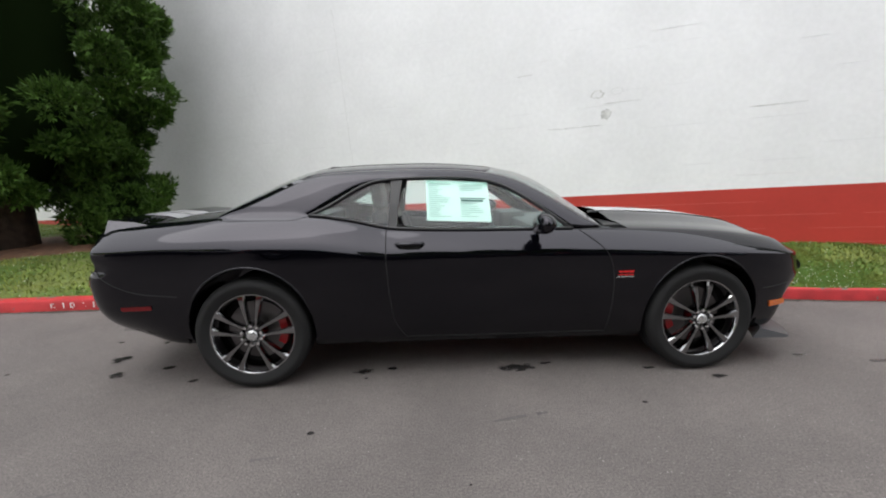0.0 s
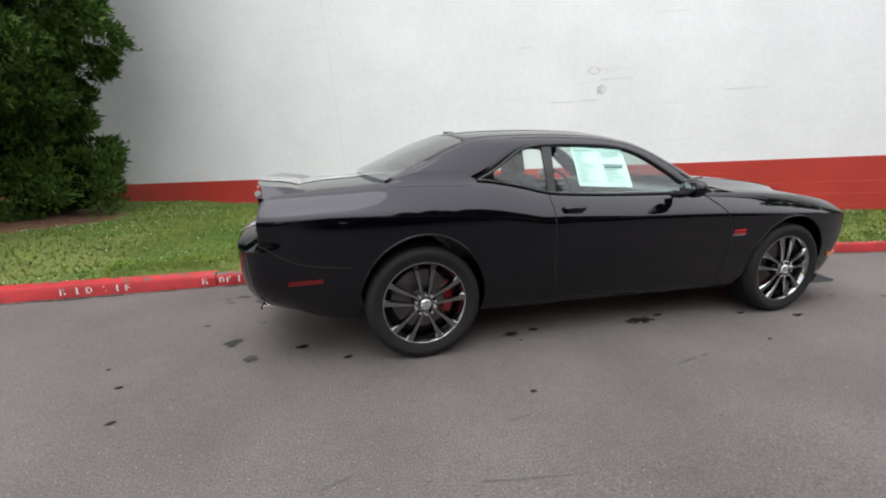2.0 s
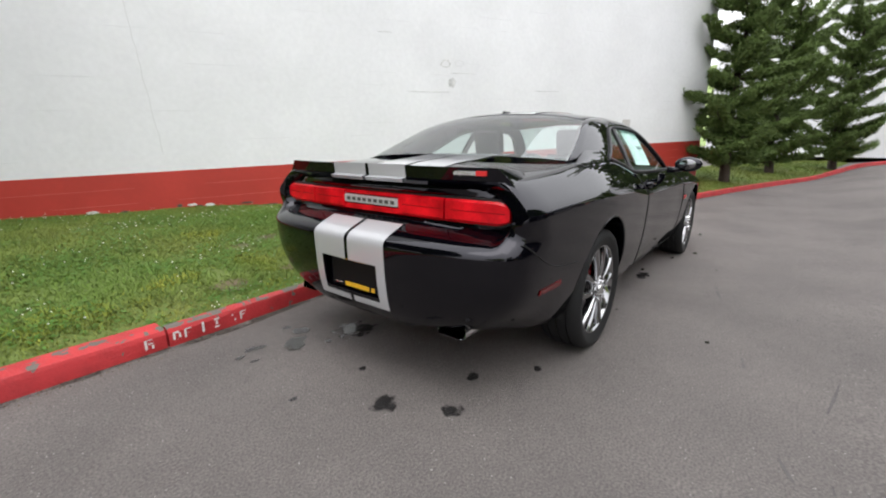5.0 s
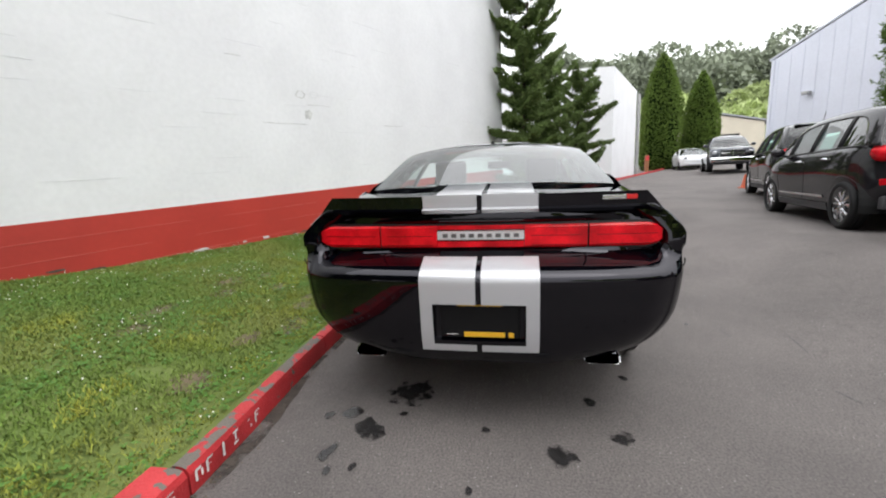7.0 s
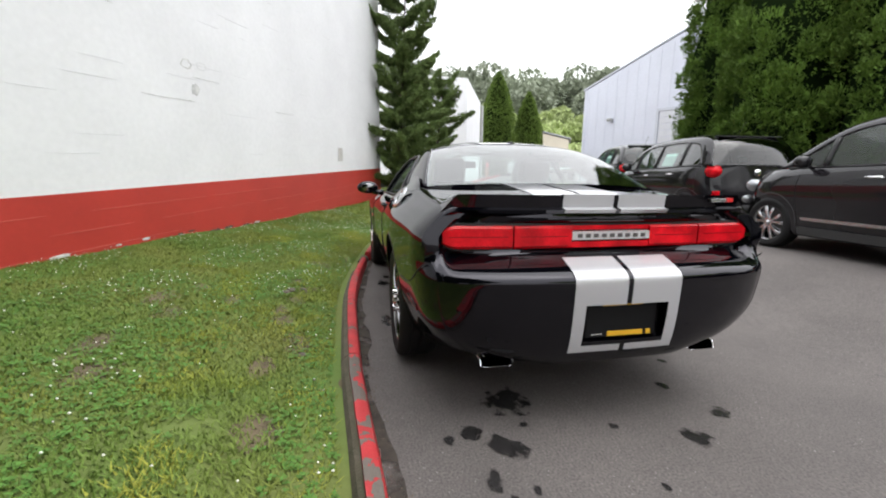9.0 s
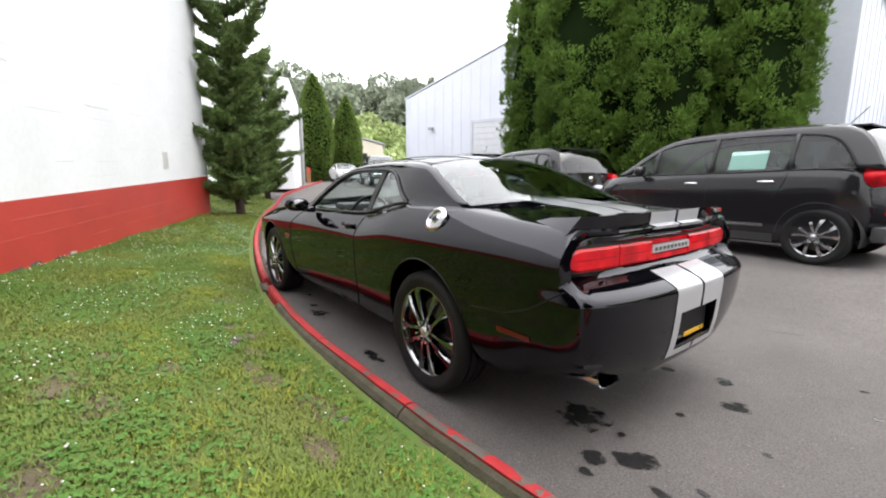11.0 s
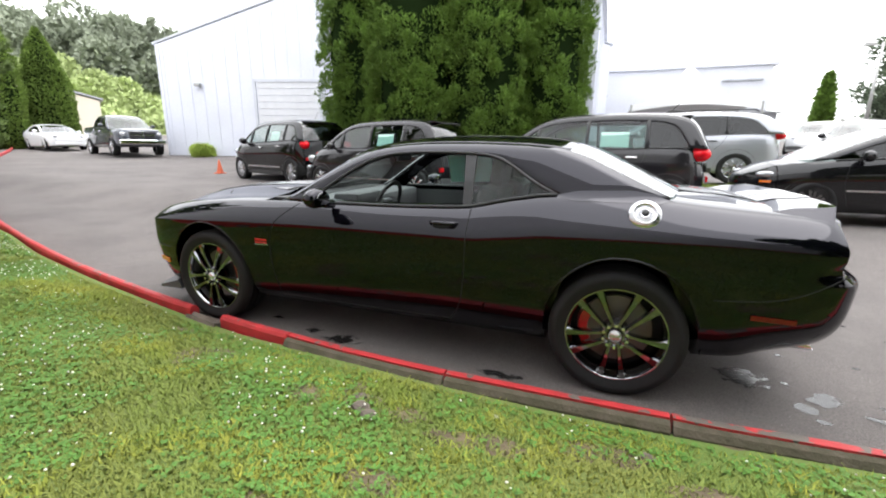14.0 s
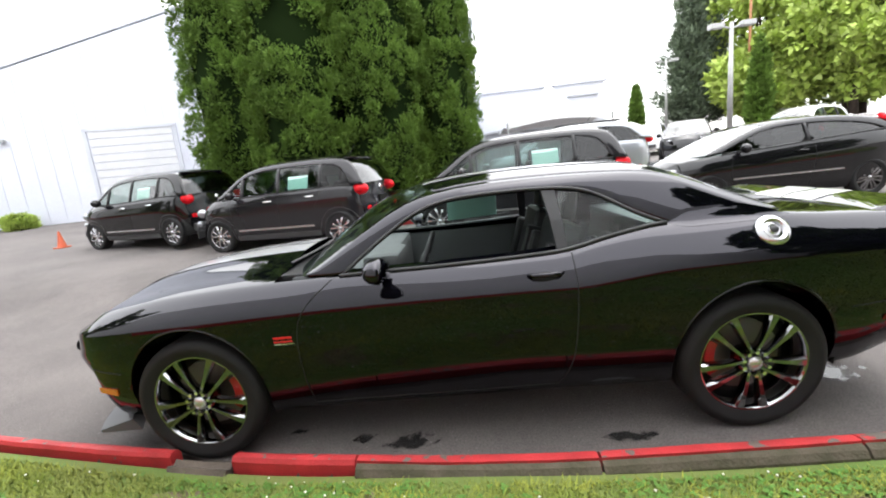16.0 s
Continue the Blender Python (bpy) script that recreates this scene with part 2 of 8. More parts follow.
def cyl_into(bm, r0, r1, depth, m, seg=24):
    """A cone or cylinder along z from 0 to depth, placed by m."""
    bmesh.ops.create_cone(bm, cap_ends=True, segments=seg, radius1=r0, radius2=r1, depth=depth, matrix=m @ Matrix.Translation((0, 0, depth / 2)))
    return bm


def cyl(r0, r1, depth, m, seg=24):
    return cyl_into(bmesh.new(), r0, r1, depth, m, seg)


def lathe(profile, seg=48, axis="Y"):
    """A surface of revolution about the y axis: profile rows of (radius, y)."""
    bm = bmesh.new()
    rings = []
    for r, h in profile:
        rings.append([bm.verts.new((r * math.cos(2 * math.pi * k / seg), h, r * math.sin(2 * math.pi * k / seg))) for k in range(seg)])
    for a, b in zip(rings, rings[1:]):
        for k in range(seg):
            j = (k + 1) % seg
            bm.faces.new((a[k], a[j], b[j], b[k]))
    bmesh.ops.recalc_face_normals(bm, faces=bm.faces)
    return bm


def tube(points, radius, seg=8, closed=False):
    """A round bar through the points."""
    bm = bmesh.new()
    pts = [Vector(p) for p in points]
    rings = []
    for i, p in enumerate(pts):
        a = pts[(i - 1) % len(pts)] if closed or i else p
        b = pts[(i + 1) % len(pts)] if closed or i < len(pts) - 1 else p
        d = (b - a).normalized()
        u = d.orthogonal().normalized() if not rings else (u - d * u.dot(d)).normalized()
        v = d.cross(u)
        r = radius[i] if isinstance(radius, (list, tuple)) else radius
        rings.append([bm.verts.new(p + r * (math.cos(2 * math.pi * k / seg) * u + math.sin(2 * math.pi * k / seg) * v)) for k in range(seg)])
    n = len(rings)
    for i in range(n if closed else n - 1):
        a, b = rings[i], rings[(i + 1) % n]
        for k in range(seg):
            j = (k + 1) % seg
            bm.faces.new((a[k], a[j], b[j], b[k]))
    if not closed:
        bm.faces.new(rings[0][::-1])
        bm.faces.new(rings[-1])
    return bm


def lerp_curve(xs, ys):
    """A smooth function through the rows (monotone in x, cubic with gentle tangents)."""
    xs, ys = np.array(xs, float), np.array(ys, float)
    d = np.diff(ys) / np.diff(xs)
    m = np.zeros(len(xs))
    m[0], m[-1] = d[0], d[-1]
    for i in range(1, len(xs) - 1):
        m[i] = 0 if d[i - 1] * d[i] <= 0 else 2 * d[i - 1] * d[i] / (d[i - 1] + d[i])

    def f(x):
        x = min(max(x, xs[0]), xs[-1])
        i = min(max(int(np.searchsorted(xs, x)) - 1, 0), len(xs) - 2)
        h = xs[i + 1] - xs[i]
        t = (x - xs[i]) / h
        return float((2 * t**3 - 3 * t**2 + 1) * ys[i] + (t**3 - 2 * t**2 + t) * h * m[i] + (3 * t**2 - 2 * t**3) * ys[i + 1] + (t**3 - t**2) * h * m[i + 1])

    return f


def sstep(a, b, x):
    t = min(max((x - a) / (b - a), 0.0), 1.0)
    return t * t * (3 - 2 * t)


def resample(pts, n):
    """n points at even steps along a polyline."""
    p = np.array(pts, float)
    s = np.concatenate([[0], np.cumsum(np.linalg.norm(np.diff(p, axis=0), axis=1))])
    t = np.linspace(0, s[-1], n)
    return np.stack([np.interp(t, s, p[:, k]) for k in range(p.shape[1])], 1)


def smooth_line(pts, n, rounds=2):
    """Corner-cut polyline, resampled to n points."""
    p = np.array(pts, float)
    for _ in range(rounds):
        q = [p[0]]
        for a, b in zip(p, p[1:]):
            q += [0.75 * a + 0.25 * b, 0.25 * a + 0.75 * b]
        p = np.array(q + [p[-1]])
    return resample(p, n)


def grid_faces(rows, cols, flip=False, closed=False):
    f = []
    for i in range(rows - 1):
        for j in range(cols if closed else cols - 1):
            k = (j + 1) % cols
            q = (i * cols + j, i * cols + k, (i + 1) * cols + k, (i + 1) * cols + j)
            f.append(q[::-1] if flip else q)
    return f


# ---- ground ----
KERB_LINE = [(-30, 1.2), (-12, 1.15), (-6, 1.08), (-4.5, 1.06), (-3.1, 1.08), (-1.7, 1.15), (-0.6, 1.16), (0.6, 1.08), (2.0, 0.88), (3.2, 0.64), (4.9, 0.25), (5.7, 0.04), (6.9, -0.29), (8.5, -0.78), (11.4, -1.78), (14.5, -3.05), (18.5, -4.9), (23.5, -7.5), (28, -10.0), (36, -14), (60, -26)]
kerb_y = lerp_curve([p[0] for p in KERB_LINE], [p[1] for p in KERB_LINE])
WALL0, WALLD = Vector((2.58, 3.25)), Vector((0.924, -0.383))
WALLN = Vector((0.383, 0.924))


def road_z(x, y):
    """Height of the asphalt: level by the parked car, rising across the lane and up the drive."""
    z = 0.29 * sstep(-2.2, -4.0, y)
    z += 0.022 * max(0.0, x - 4) + 0.045 * max(0.0, -y - 5.5)
    return min(z, 3.0) if y > -60 else 3.0


def lawn_z(x, y):
    d = y - kerb_y(x)
    return 0.022 * max(0.0, x - 4) + 0.060 + 0.055 * sstep(0.12, 0.6, d) + 0.18 * sstep(0.1, 2.4, d) + 0.012 * math.sin(2.3 * x + y) + 0.01 * math.sin(5.1 * y - 1.7 * x)


def sheet(name, xs, ys, zf, material, label, category):
    v = [(x, y, zf(x, y)) for x in xs for y in ys]
    f = grid_faces(len(xs), len(ys), flip=True)
    ob = pydata(name, v, f, material, smooth=True)
    return tagged(ob, label, category, kind="structure")


gx = [-600, -300, -150, -80, -50, -30] + [i * 1.0 for i in range(-20, 45)] + [50, 60, 80, 120, 200, 350, 600]
gy = [-700, -400, -250, -150, -100, -70, -50, -40] + [i * 0.5 for i in range(-64, 10)] + [8, 15, 30, 60, 120, 300, 600]
ground = sheet("ground", gx, gy, road_z, ASPHALT, "worn grey asphalt drive with aggregate showing", "asphalt")

# lawn between the kerb and the wall
rows = []
lx = [-16 + 0.25 * i for i in range(int(44 / 0.25) + 1)]
for x in lx:
    y0 = kerb_y(x) + 0.1
    wall_y = WALL0.y + (x - WALL0.x) * (WALLD.y / WALLD.x)
    y1 = wall_y + 0.15 if x < 9.7 else y0 + 3.2
    rows.append([(x, y0 + (y1 - y0) * k / 16) for k in range(17)])
lv = [(x, y, lawn_z(x, y)) for r in rows for x, y in r]
lawn = tagged(pydata("lawn", lv, grid_faces(len(rows), 17, flip=True), SOIL, smooth=True), "patchy green lawn with clover and bare earth", "lawn", kind="structure")


# ---- kerb: stones end to end, red paint worn off in places ----
def kerb_stone(name, x0, x1, material, parent, prof):
    """One kerb stone with a rounded nose, following the kerb line from x0 to x1; prof: rows of (depth, height)."""
    n = max(3, int((x1 - x0) / 0.22) + 1)
    v = []
    for i in range(n):
        x = x0 + (x1 - x0) * i / (n - 1)
        dy = (kerb_y(x + 0.05) - kerb_y(x - 0.05)) / 0.1
        nn = Vector((-dy, 1)).normalized()
        zb = road_z(x, kerb_y(x) - 0.02)
        for d, z in prof:
            w = 0.005 * noise.noise((x * 4, d * 20, z * 20))
            wd = d + (0.012 * noise.noise((x * 6, 1.0, 0.0)) if 0.05 < d < 0.1 else 0.0)
            v.append((x + nn.x * wd, kerb_y(x) + nn.y * wd, zb + z + w))
    c = len(prof)
    f = grid_faces(n, c) + [tuple(range(c))[::-1], tuple((n - 1) * c + k for k in range(c))]
    return pydata(name, v, f, material, parent, smooth=25)


NOSE = [(0.0, -0.12), (0.0, 0.085), (0.012, 0.112), (0.035, 0.122)]
WHOLE = NOSE + [(0.15, 0.122), (0.155, 0.10), (0.155, -0.12)]
SLIM = NOSE + [(0.062, 0.120), (0.075, 0.10), (0.08, -0.12)]
BROKEN = [(0.02, -0.12), (0.025, 0.045), (0.05, 0.075), (0.08, 0.06), (0.11, 0.08), (0.125, 0.05), (0.125, -0.12)]
FRONT = NOSE + [(0.072, 0.122), (0.074, -0.12)]
BACK = [(0.0745, -0.12), (0.0745, 0.110), (0.10, 0.098), (0.118, 0.07), (0.12, -0.12)]


def kerb_paint(name, worn):
    """Red paint on concrete, flaked away by noise; worn: how much of it has gone from the faces and from the top."""
    m = mat(name, (0.44, 0.024, 0.028), 0.6, var=0.25, scale=5, bump=0.5, bscale=70)
    n, l = m.node_tree.nodes, m.node_tree.links
    b = n["Principled BSDF"]
    base = b.inputs["Base Color"].links[0].from_socket
    co = n.new("ShaderNodeTexCoord")
    no = n.new("ShaderNodeTexNoise")
    no.inputs["Scale"].default_value, no.inputs["Detail"].default_value = 11.0, 9
    l.new(co.outputs["Object"], no.inputs["Vector"])
    # feet have worn the upper face most
    geo, se = n.new("ShaderNodeNewGeometry"), n.new("ShaderNodeSeparateXYZ")
    l.new(geo.outputs["Normal"], se.inputs[0])
    top = n.new("ShaderNodeMapRange")
    top.inputs["From Min"].default_value, top.inputs["From Max"].default_value = 0.6, 0.95
    top.inputs["To Min"].default_value, top.inputs["To Max"].default_value = worn
    l.new(se.outputs["Z"], top.inputs["Value"])
    ad = n.new("ShaderNodeMath")
    l.new(no.outputs["Fac"], ad.inputs[0])
    l.new(top.outputs["Result"], ad.inputs[1])
    gt = n.new("ShaderNodeMath")
    gt.operation, gt.inputs[1].default_value = "GREATER_THAN", 0.69
    l.new(ad.outputs[0], gt.inputs[0])
    mx = n.new("ShaderNodeMix")
    mx.data_type = "RGBA"
    mx.inputs["B"].default_value = (0.115, 0.098, 0.082, 1)
    l.new(gt.outputs[0], mx.inputs["Factor"])
    l.new(base, mx.inputs["A"])
    l.new(mx.outputs["Result"], b.inputs["Base Color"])
    return m


KERB_FLAKED = kerb_paint("flaking_red_kerb", (0.02, 0.09))
KERB_WORN = kerb_paint("worn_red_kerb", (0.06, 0.22))
KERB_EARTHY = mat("earthy_concrete", (0.085, 0.070, 0.050), 0.95, var=0.35, scale=9, bump=0.7, bscale=60, other=(0.055, 0.050, 0.028))
kerb = thing("kerb", "red painted concrete kerb with flaked paint", "kerb", kind="structure")
cuts = [-12, -9.6, -7.4, -5.2, -3.1, -1.74, -0.6, 0.56, 1.25, 1.62, 3.2, 4.9, 6.8, 8.7, 10.6, 12.6, 14.8, 17.2, 20, 23, 26, 29, 33, 38]
for a, b in zip(cuts, cuts[1:]):
    if abs(a - 1.25) < 0.01:
        kerb_stone("kerb_stone", a + 0.006, b - 0.006, CONCRETE, kerb, BROKEN)
    elif a < -3.2 or a > 0.5:
        kerb_stone("kerb_stone", a + 0.006, b - 0.006, KERB_FLAKED, kerb, WHOLE if a < 0 else SLIM)
    else:
        kerb_stone("kerb_stone", a + 0.006, b - 0.006, KERB_WORN if a < -1.8 else KERB_FLAKED, kerb, FRONT)
        kerb_stone("kerb_back", a + 0.006, b - 0.006, KERB_EARTHY, kerb, BACK)


# ---- the long block wall: white above, a red band below ----
SLOPE = 0.042
WALL_S0, WALL_S1 = -34.0, 7.9


def wall_pt(s, out, z):
    """A place on the wall: s along it, out towards the lane, z by its own courses."""
    return (WALL0.x + WALLD.x * s - WALLN.x * out, WALL0.y + WALLD.y * s - WALLN.y * out, z + SLOPE * s)


def wall_slab(name, s0, s1, z0, z1, out0, out1, material, parent=None):
    v = [wall_pt(s, o, z) for s in (s0, s1) for o in (out0, out1) for z in (z0, z1)]
    f = [(0, 1, 3, 2), (4, 6, 7, 5), (0, 4, 5, 1), (2, 3, 7, 6), (1, 5, 7, 3), (0, 2, 6, 4)]
    me = bpy.data.meshes.new(name)
    me.from_pydata(v, [], f)
    bm = bmesh.new()
    bm.from_mesh(me)
    bmesh.ops.recalc_face_normals(bm, faces=bm.faces)
    bm.to_mesh(me)
    bm.free()
    return link_mesh(name, me, material, parent)


wall = tagged(wall_slab("wall_north", WALL_S0, WALL_S1, -1.5, 8.2, -0.4, 0.0, WALL_WHITE), "long white-painted concrete block wall with a red band at its foot", "wall", kind="structure")
band = wall_slab("red_band", WALL_S0, WALL_S1 + 0.004, -1.2, 1.02, 0.0, 0.004, WALL_RED, wall)
wall_end = wall_slab("end_band", WALL_S1, WALL_S1 + 0.006, -1.2, 1.02, -0.4, 0.004, WALL_RED, wall)


# ---- cars ----
def plan_loop(spec):
    """Half of the car's outline seen from above, from the middle of the tail round the left side to the middle of the nose: rows of (x, y, end), end being -1 to 1 towards tail and nose."""
    xr, xf, w = spec["xr"], spec["xf"], spec["w"]
    xm, pts = 0.0, []
    ys = spec.get("end_ys", [0, 0.012, 0.17, 0.262, 0.36, 0.46, 0.56, 0.65, 0.71, 0.745, 0.775, 0.80, 0.83])
    nr, nf = spec.get("nr", 34), spec.get("nf", 15)

    def shape(t):
        n = nr if t < 0 else nf
        return max(0.0, 1 - abs(t) ** n) ** 0.5

    def t_at(frac, n):
        return (1 - frac * frac) ** (1.0 / n)

    wr, wf = w(xr), w(xf)
    for y in ys:
        t = t_at(min(y / wr, 0.97), nr)
        pts.append((xr * t, y, -1))
    t0 = t_at(ys[-1] / wr, nr)
    t1 = t_at(ys[-1] / wf, nf)
    n = spec.get("n_side", 86)
    for k in range(1, n):
        a = k / n
        a = 0.5 - 0.5 * math.cos(math.pi * a)
        x = xr * t0 + (xf * t1 - xr * t0) * a
        pts.append((x, w(x) * shape(x / (xf if x > 0 else -xr)), 0))
    for y in reversed(ys):
        t = t_at(min(y / wf, 0.97), nf)
        pts.append((xf * t, y, 1))
    return pts


def tuck_in(spec, x, z):
    """How far the tail's lower corners draw in: a quarter round under the bumper."""
    q = min(max((0.60 - z) / 0.30, 0.0), 0.97)
    return spec.get("tuck", 0.0) * (1 - math.sqrt(1 - q * q)) * sstep(-1.95, -2.52, x)


def lamp_plane(y):
    """The recessed panel that carries the tail lamps."""
    return -2.41 + 0.045 * (abs(y) / 0.8) ** 3


def car_shell(spec):
    """The closed lower body of a car as a bmesh: sides by levels round the outline, hood and deck between the belt lines."""
    loop = plan_loop(spec)
    n = len(loop)
    zb, zc, zt = spec["zb"], spec["zc"], spec["zt"]
    inset, crown = spec["belt_inset"], spec["crown"]
    rear_in, front_in = spec["rear_in"], spec["front_in"]
    low = spec.get("low", [0.0, 0.04, 0.12, 0.25, 0.4, 0.55, 0.7, 0.82, 0.92, 0.975, 1.0])
    high = [0.04, 0.12, 0.25, 0.4, 0.55, 0.7, 0.82, 0.92, 0.97, 1.0]
    xr, xf = spec["xr"], spec["xf"]
    bm = bmesh.new()

    def point(i, v, up):
        x, y, _ = loop[i]
        if not up:
            z = zb(x) + (zc(x) - zb(x)) * v
            side = spec["low_in"](v)
        else:
            z = zc(x) + (zt(x) - zc(x)) * v
            side = inset(x) * spec["high_in"](v)
        t = x / xf if x > 0 else x / -xr
        we = sstep(0.80, 0.97, abs(t))
        yy = y - side * sstep(0.25, 0.62, y)
        xi = rear_in(z)
        if "rear_corner" in spec:
            k = sstep(0.76, 0.85, y)
            xi = xi * (1 - k) + spec["rear_corner"](z) * k
        if "tuck" in spec and x < 0:
            yy -= tuck_in(spec, x, z) * sstep(0.30, 0.85, y)
        xx = x + (-front_in(z) if x > 0 else xi) * we
        if "rear_corner" in spec and x < -2.1:
            k = sstep(0.75, 0.87, z)
            back = xr + spec["rear_corner"](z)
            if loop[i][2] == 0:
                wide = spec["w"](max(x, -2.40)) - 0.022 * (min(max(-2.25 - x, 0.0), 0.15) / 0.15) ** 2 - side
                if x > -2.40:
                    xt, yt = max(x, back), wide
                else:
                    f = min((-2.40 - x) / 0.075, 1.0)
                    xt, yt = back, wide * (1 - f) + min(wide, 0.835) * f
                xx, yy = xx * (1 - k) + xt * k, yy * (1 - k) + yt * k
            else:
                k *= sstep(0.77, 0.80, y)
                xx = xx * (1 - k) + back * k
            k = sstep(0.825, 0.852, z) * (1 - sstep(0.965, 0.982, z)) * (1 - sstep(0.795, 0.822, y))
            xx = xx * (1 - k) + lamp_plane(y) * k
        return Vector((xx, max(yy, 0.0) if y > 0 else 0.0, z))

    levels = [(v, False) for v in low] + [(v, True) for v in high]
    left = [[None] * n for _ in levels]
    right = [[None] * n for _ in levels]
    for li, (v, up) in enumerate(levels):
        for i in range(n):
            p = point(i, v, up)
            left[li][i] = bm.verts.new(p)
            right[li][i] = left[li][i] if loop[i][1] == 0 else bm.verts.new((p.x, -p.y, p.z))
    faces_side = []
    for li in range(len(levels) - 1):
        for i in range(n - 1):
            faces_side.append(bm.faces.new((left[li][i + 1], left[li][i], left[li + 1][i], left[li + 1][i + 1])))
            faces_side.append(bm.faces.new((right[li][i], right[li][i + 1], right[li + 1][i + 1], right[li + 1][i])))
    # hood and deck
    cols = [0.0, 0.012, 0.17, 0.262, 0.38, 0.5, 0.6, 0.68]
    top = len(levels) - 1
    rows = []
    for i in range(n):
        a, b = left[top][i], right[top][i]
        yb, zb_, x = a.co.y, a.co.z, a.co.x
        line = [b]
        ys = [c for c in cols if c < yb - 0.02]
        ys = ys + [ys[-1] if ys else 0.0] * (len(cols) - len(ys))
        half = []
        for y in ys:
            f = 1 - (y / yb) ** 2 if yb > 0.001 else 0.0
            half.append((x, y, zb_ + crown(x, y) * f))
        for p in reversed(half[1:]):
            line.append(bm.verts.new((p[0], -p[1], p[2])))
        line += [bm.verts.new(p) for p in half] + [a]
        rows.append(line)
    top_faces = []
    for r, s in zip(rows, rows[1:]):
        for k in range(len(r) - 1):
            q = [r[k], r[k + 1], s[k + 1], s[k]]
            u = []
            for v in q:
                if v not in u:
                    u.append(v)
            if len(u) > 2:
                try:
                    top_faces.append(bm.faces.new(u))
                except ValueError:
                    pass
    # floor pan
    for i in range(n - 1):
        u = []
        for v in (left[0][i], left[0][i + 1], right[0][i + 1], right[0][i]):
            if v not in u:
                u.append(v)
        if len(u) > 2:
            bm.faces.new(u)
    bmesh.ops.remove_doubles(bm, verts=bm.verts, dist=0.0006)
    bmesh.ops.dissolve_degenerate(bm, dist=0.0003, edges=bm.edges)
    bmesh.ops.recalc_face_normals(bm, faces=bm.faces)
    return bm


def cut(me_ob, cutters):
    """Takes the cutters out of a mesh object, for good."""
    for c in cutters:
        md = me_ob.modifiers.new("cut", "BOOLEAN")
        md.operation, md.object, md.solver = "DIFFERENCE", c, "EXACT"
    deps = bpy.context.evaluated_depsgraph_get()
    me = bpy.data.meshes.new_from_object(me_ob.evaluated_get(deps))
    me_ob.modifiers.clear()
    me_ob.data = me
    for c in cutters:
        bpy.data.objects.remove(c)


def arch_cutter(x, z, r, zscale, y0, y1):
    out = []
    for s in (1, -1):
        m = Matrix.Translation((x, s * y0, z)) @ Matrix.Rotation(radians(-90 * s), 4, "X")
        bm = cyl(r, r, y1 - y0, Matrix.Identity(4), 56)
        bmesh.ops.transform(bm, verts=bm.verts, matrix=m @ Matrix.Diagonal((1, zscale, 1, 1)))
        out.append(part("cutter", bm, None))
    return out


def arch_lip(x, z, r, zscale, yf, parent, material, a0=8, a1=172):
    """The rolled edge of a wheel arch."""
    for s in (1, -1):
        pts = []
        for k in range(25):
            a = radians(a0 + (a1 - a0) * k / 24)
            px, pz = x + r * math.cos(a), z + r * zscale * math.sin(a)
            pts.append((px, s * yf(px, pz), pz))
        part("arch_lip", tube(pts, 0.007, 8), material, parent, smooth=True)


def twin_spoke_rim(r, width, spokes, material, twin=True):
    """An alloy rim about the y axis, face towards +y: lip, barrel, hub and spokes."""
    prof = [(r * 0.94, -width * 0.9), (r, -width * 0.85), (r * 0.93, -width * 0.7), (r * 0.90, -width * 0.1), (r * 0.93, width * 0.10), (r * 0.985, width * 0.13), (r, width * 0.14), (r * 1.0, width * 0.10)]
    bm = lathe(prof, 60)
    # hub
    for ra, y0, y1 in ((r * 0.30, -0.03, 0.035), (r * 0.15, 0.03, 0.047)):
        cyl_into(bm, ra, ra * 0.88, y1 - y0, Matrix.Translation((0, y0, 0)) @ Matrix.Rotation(radians(-90), 4, "X"), 30)

    def spoke(a, tilt, w0, w1):
        """A spoke from hub to lip with a raised ridge."""
        n = 7
        vv = []
        for k in range(n):
            t = k / (n - 1)
            rr = r * (0.20 + 0.765 * t)
            ww = w0 + (w1 - w0) * t**1.3
            yy = 0.030 + 0.012 * math.sin(t * math.pi) - 0.006 * t
            aa = a + tilt * (t - 0.15)
            c, s_ = math.cos(aa), math.sin(aa)
            for u, dy in ((-1, -0.038), (-0.93, -0.002), (-0.72, 0.004), (0.72, 0.004), (0.93, -0.002), (1, -0.038)):
                px, pz = rr * c - u * ww * s_, rr * s_ + u * ww * c
                vv.append(bm.verts.new((px, yy + dy, pz)))
        for i in range(n - 1):
            for j in range(5):
                bm.faces.new((vv[i * 6 + j], vv[i * 6 + j + 1], vv[i * 6 + 7 + j], vv[i * 6 + 6 + j]))
            bm.faces.new((vv[i * 6], vv[i * 6 + 6], vv[i * 6 + 11], vv[i * 6 + 5]))
        bm.faces.new(vv[:6])
        bm.faces.new(vv[-6:])

    for k in range(spokes):
        a = 2 * math.pi * (k + 0.25) / spokes
        if twin:
            for s_ in (-1, 1):
                spoke(a + s_ * 0.20, s_ * 0.125, r * 0.052, r * 0.105)
        else:
            spoke(a, 0.0, r * 0.075, r * 0.10)
    bmesh.ops.recalc_face_normals(bm, faces=bm.faces)
    return bm


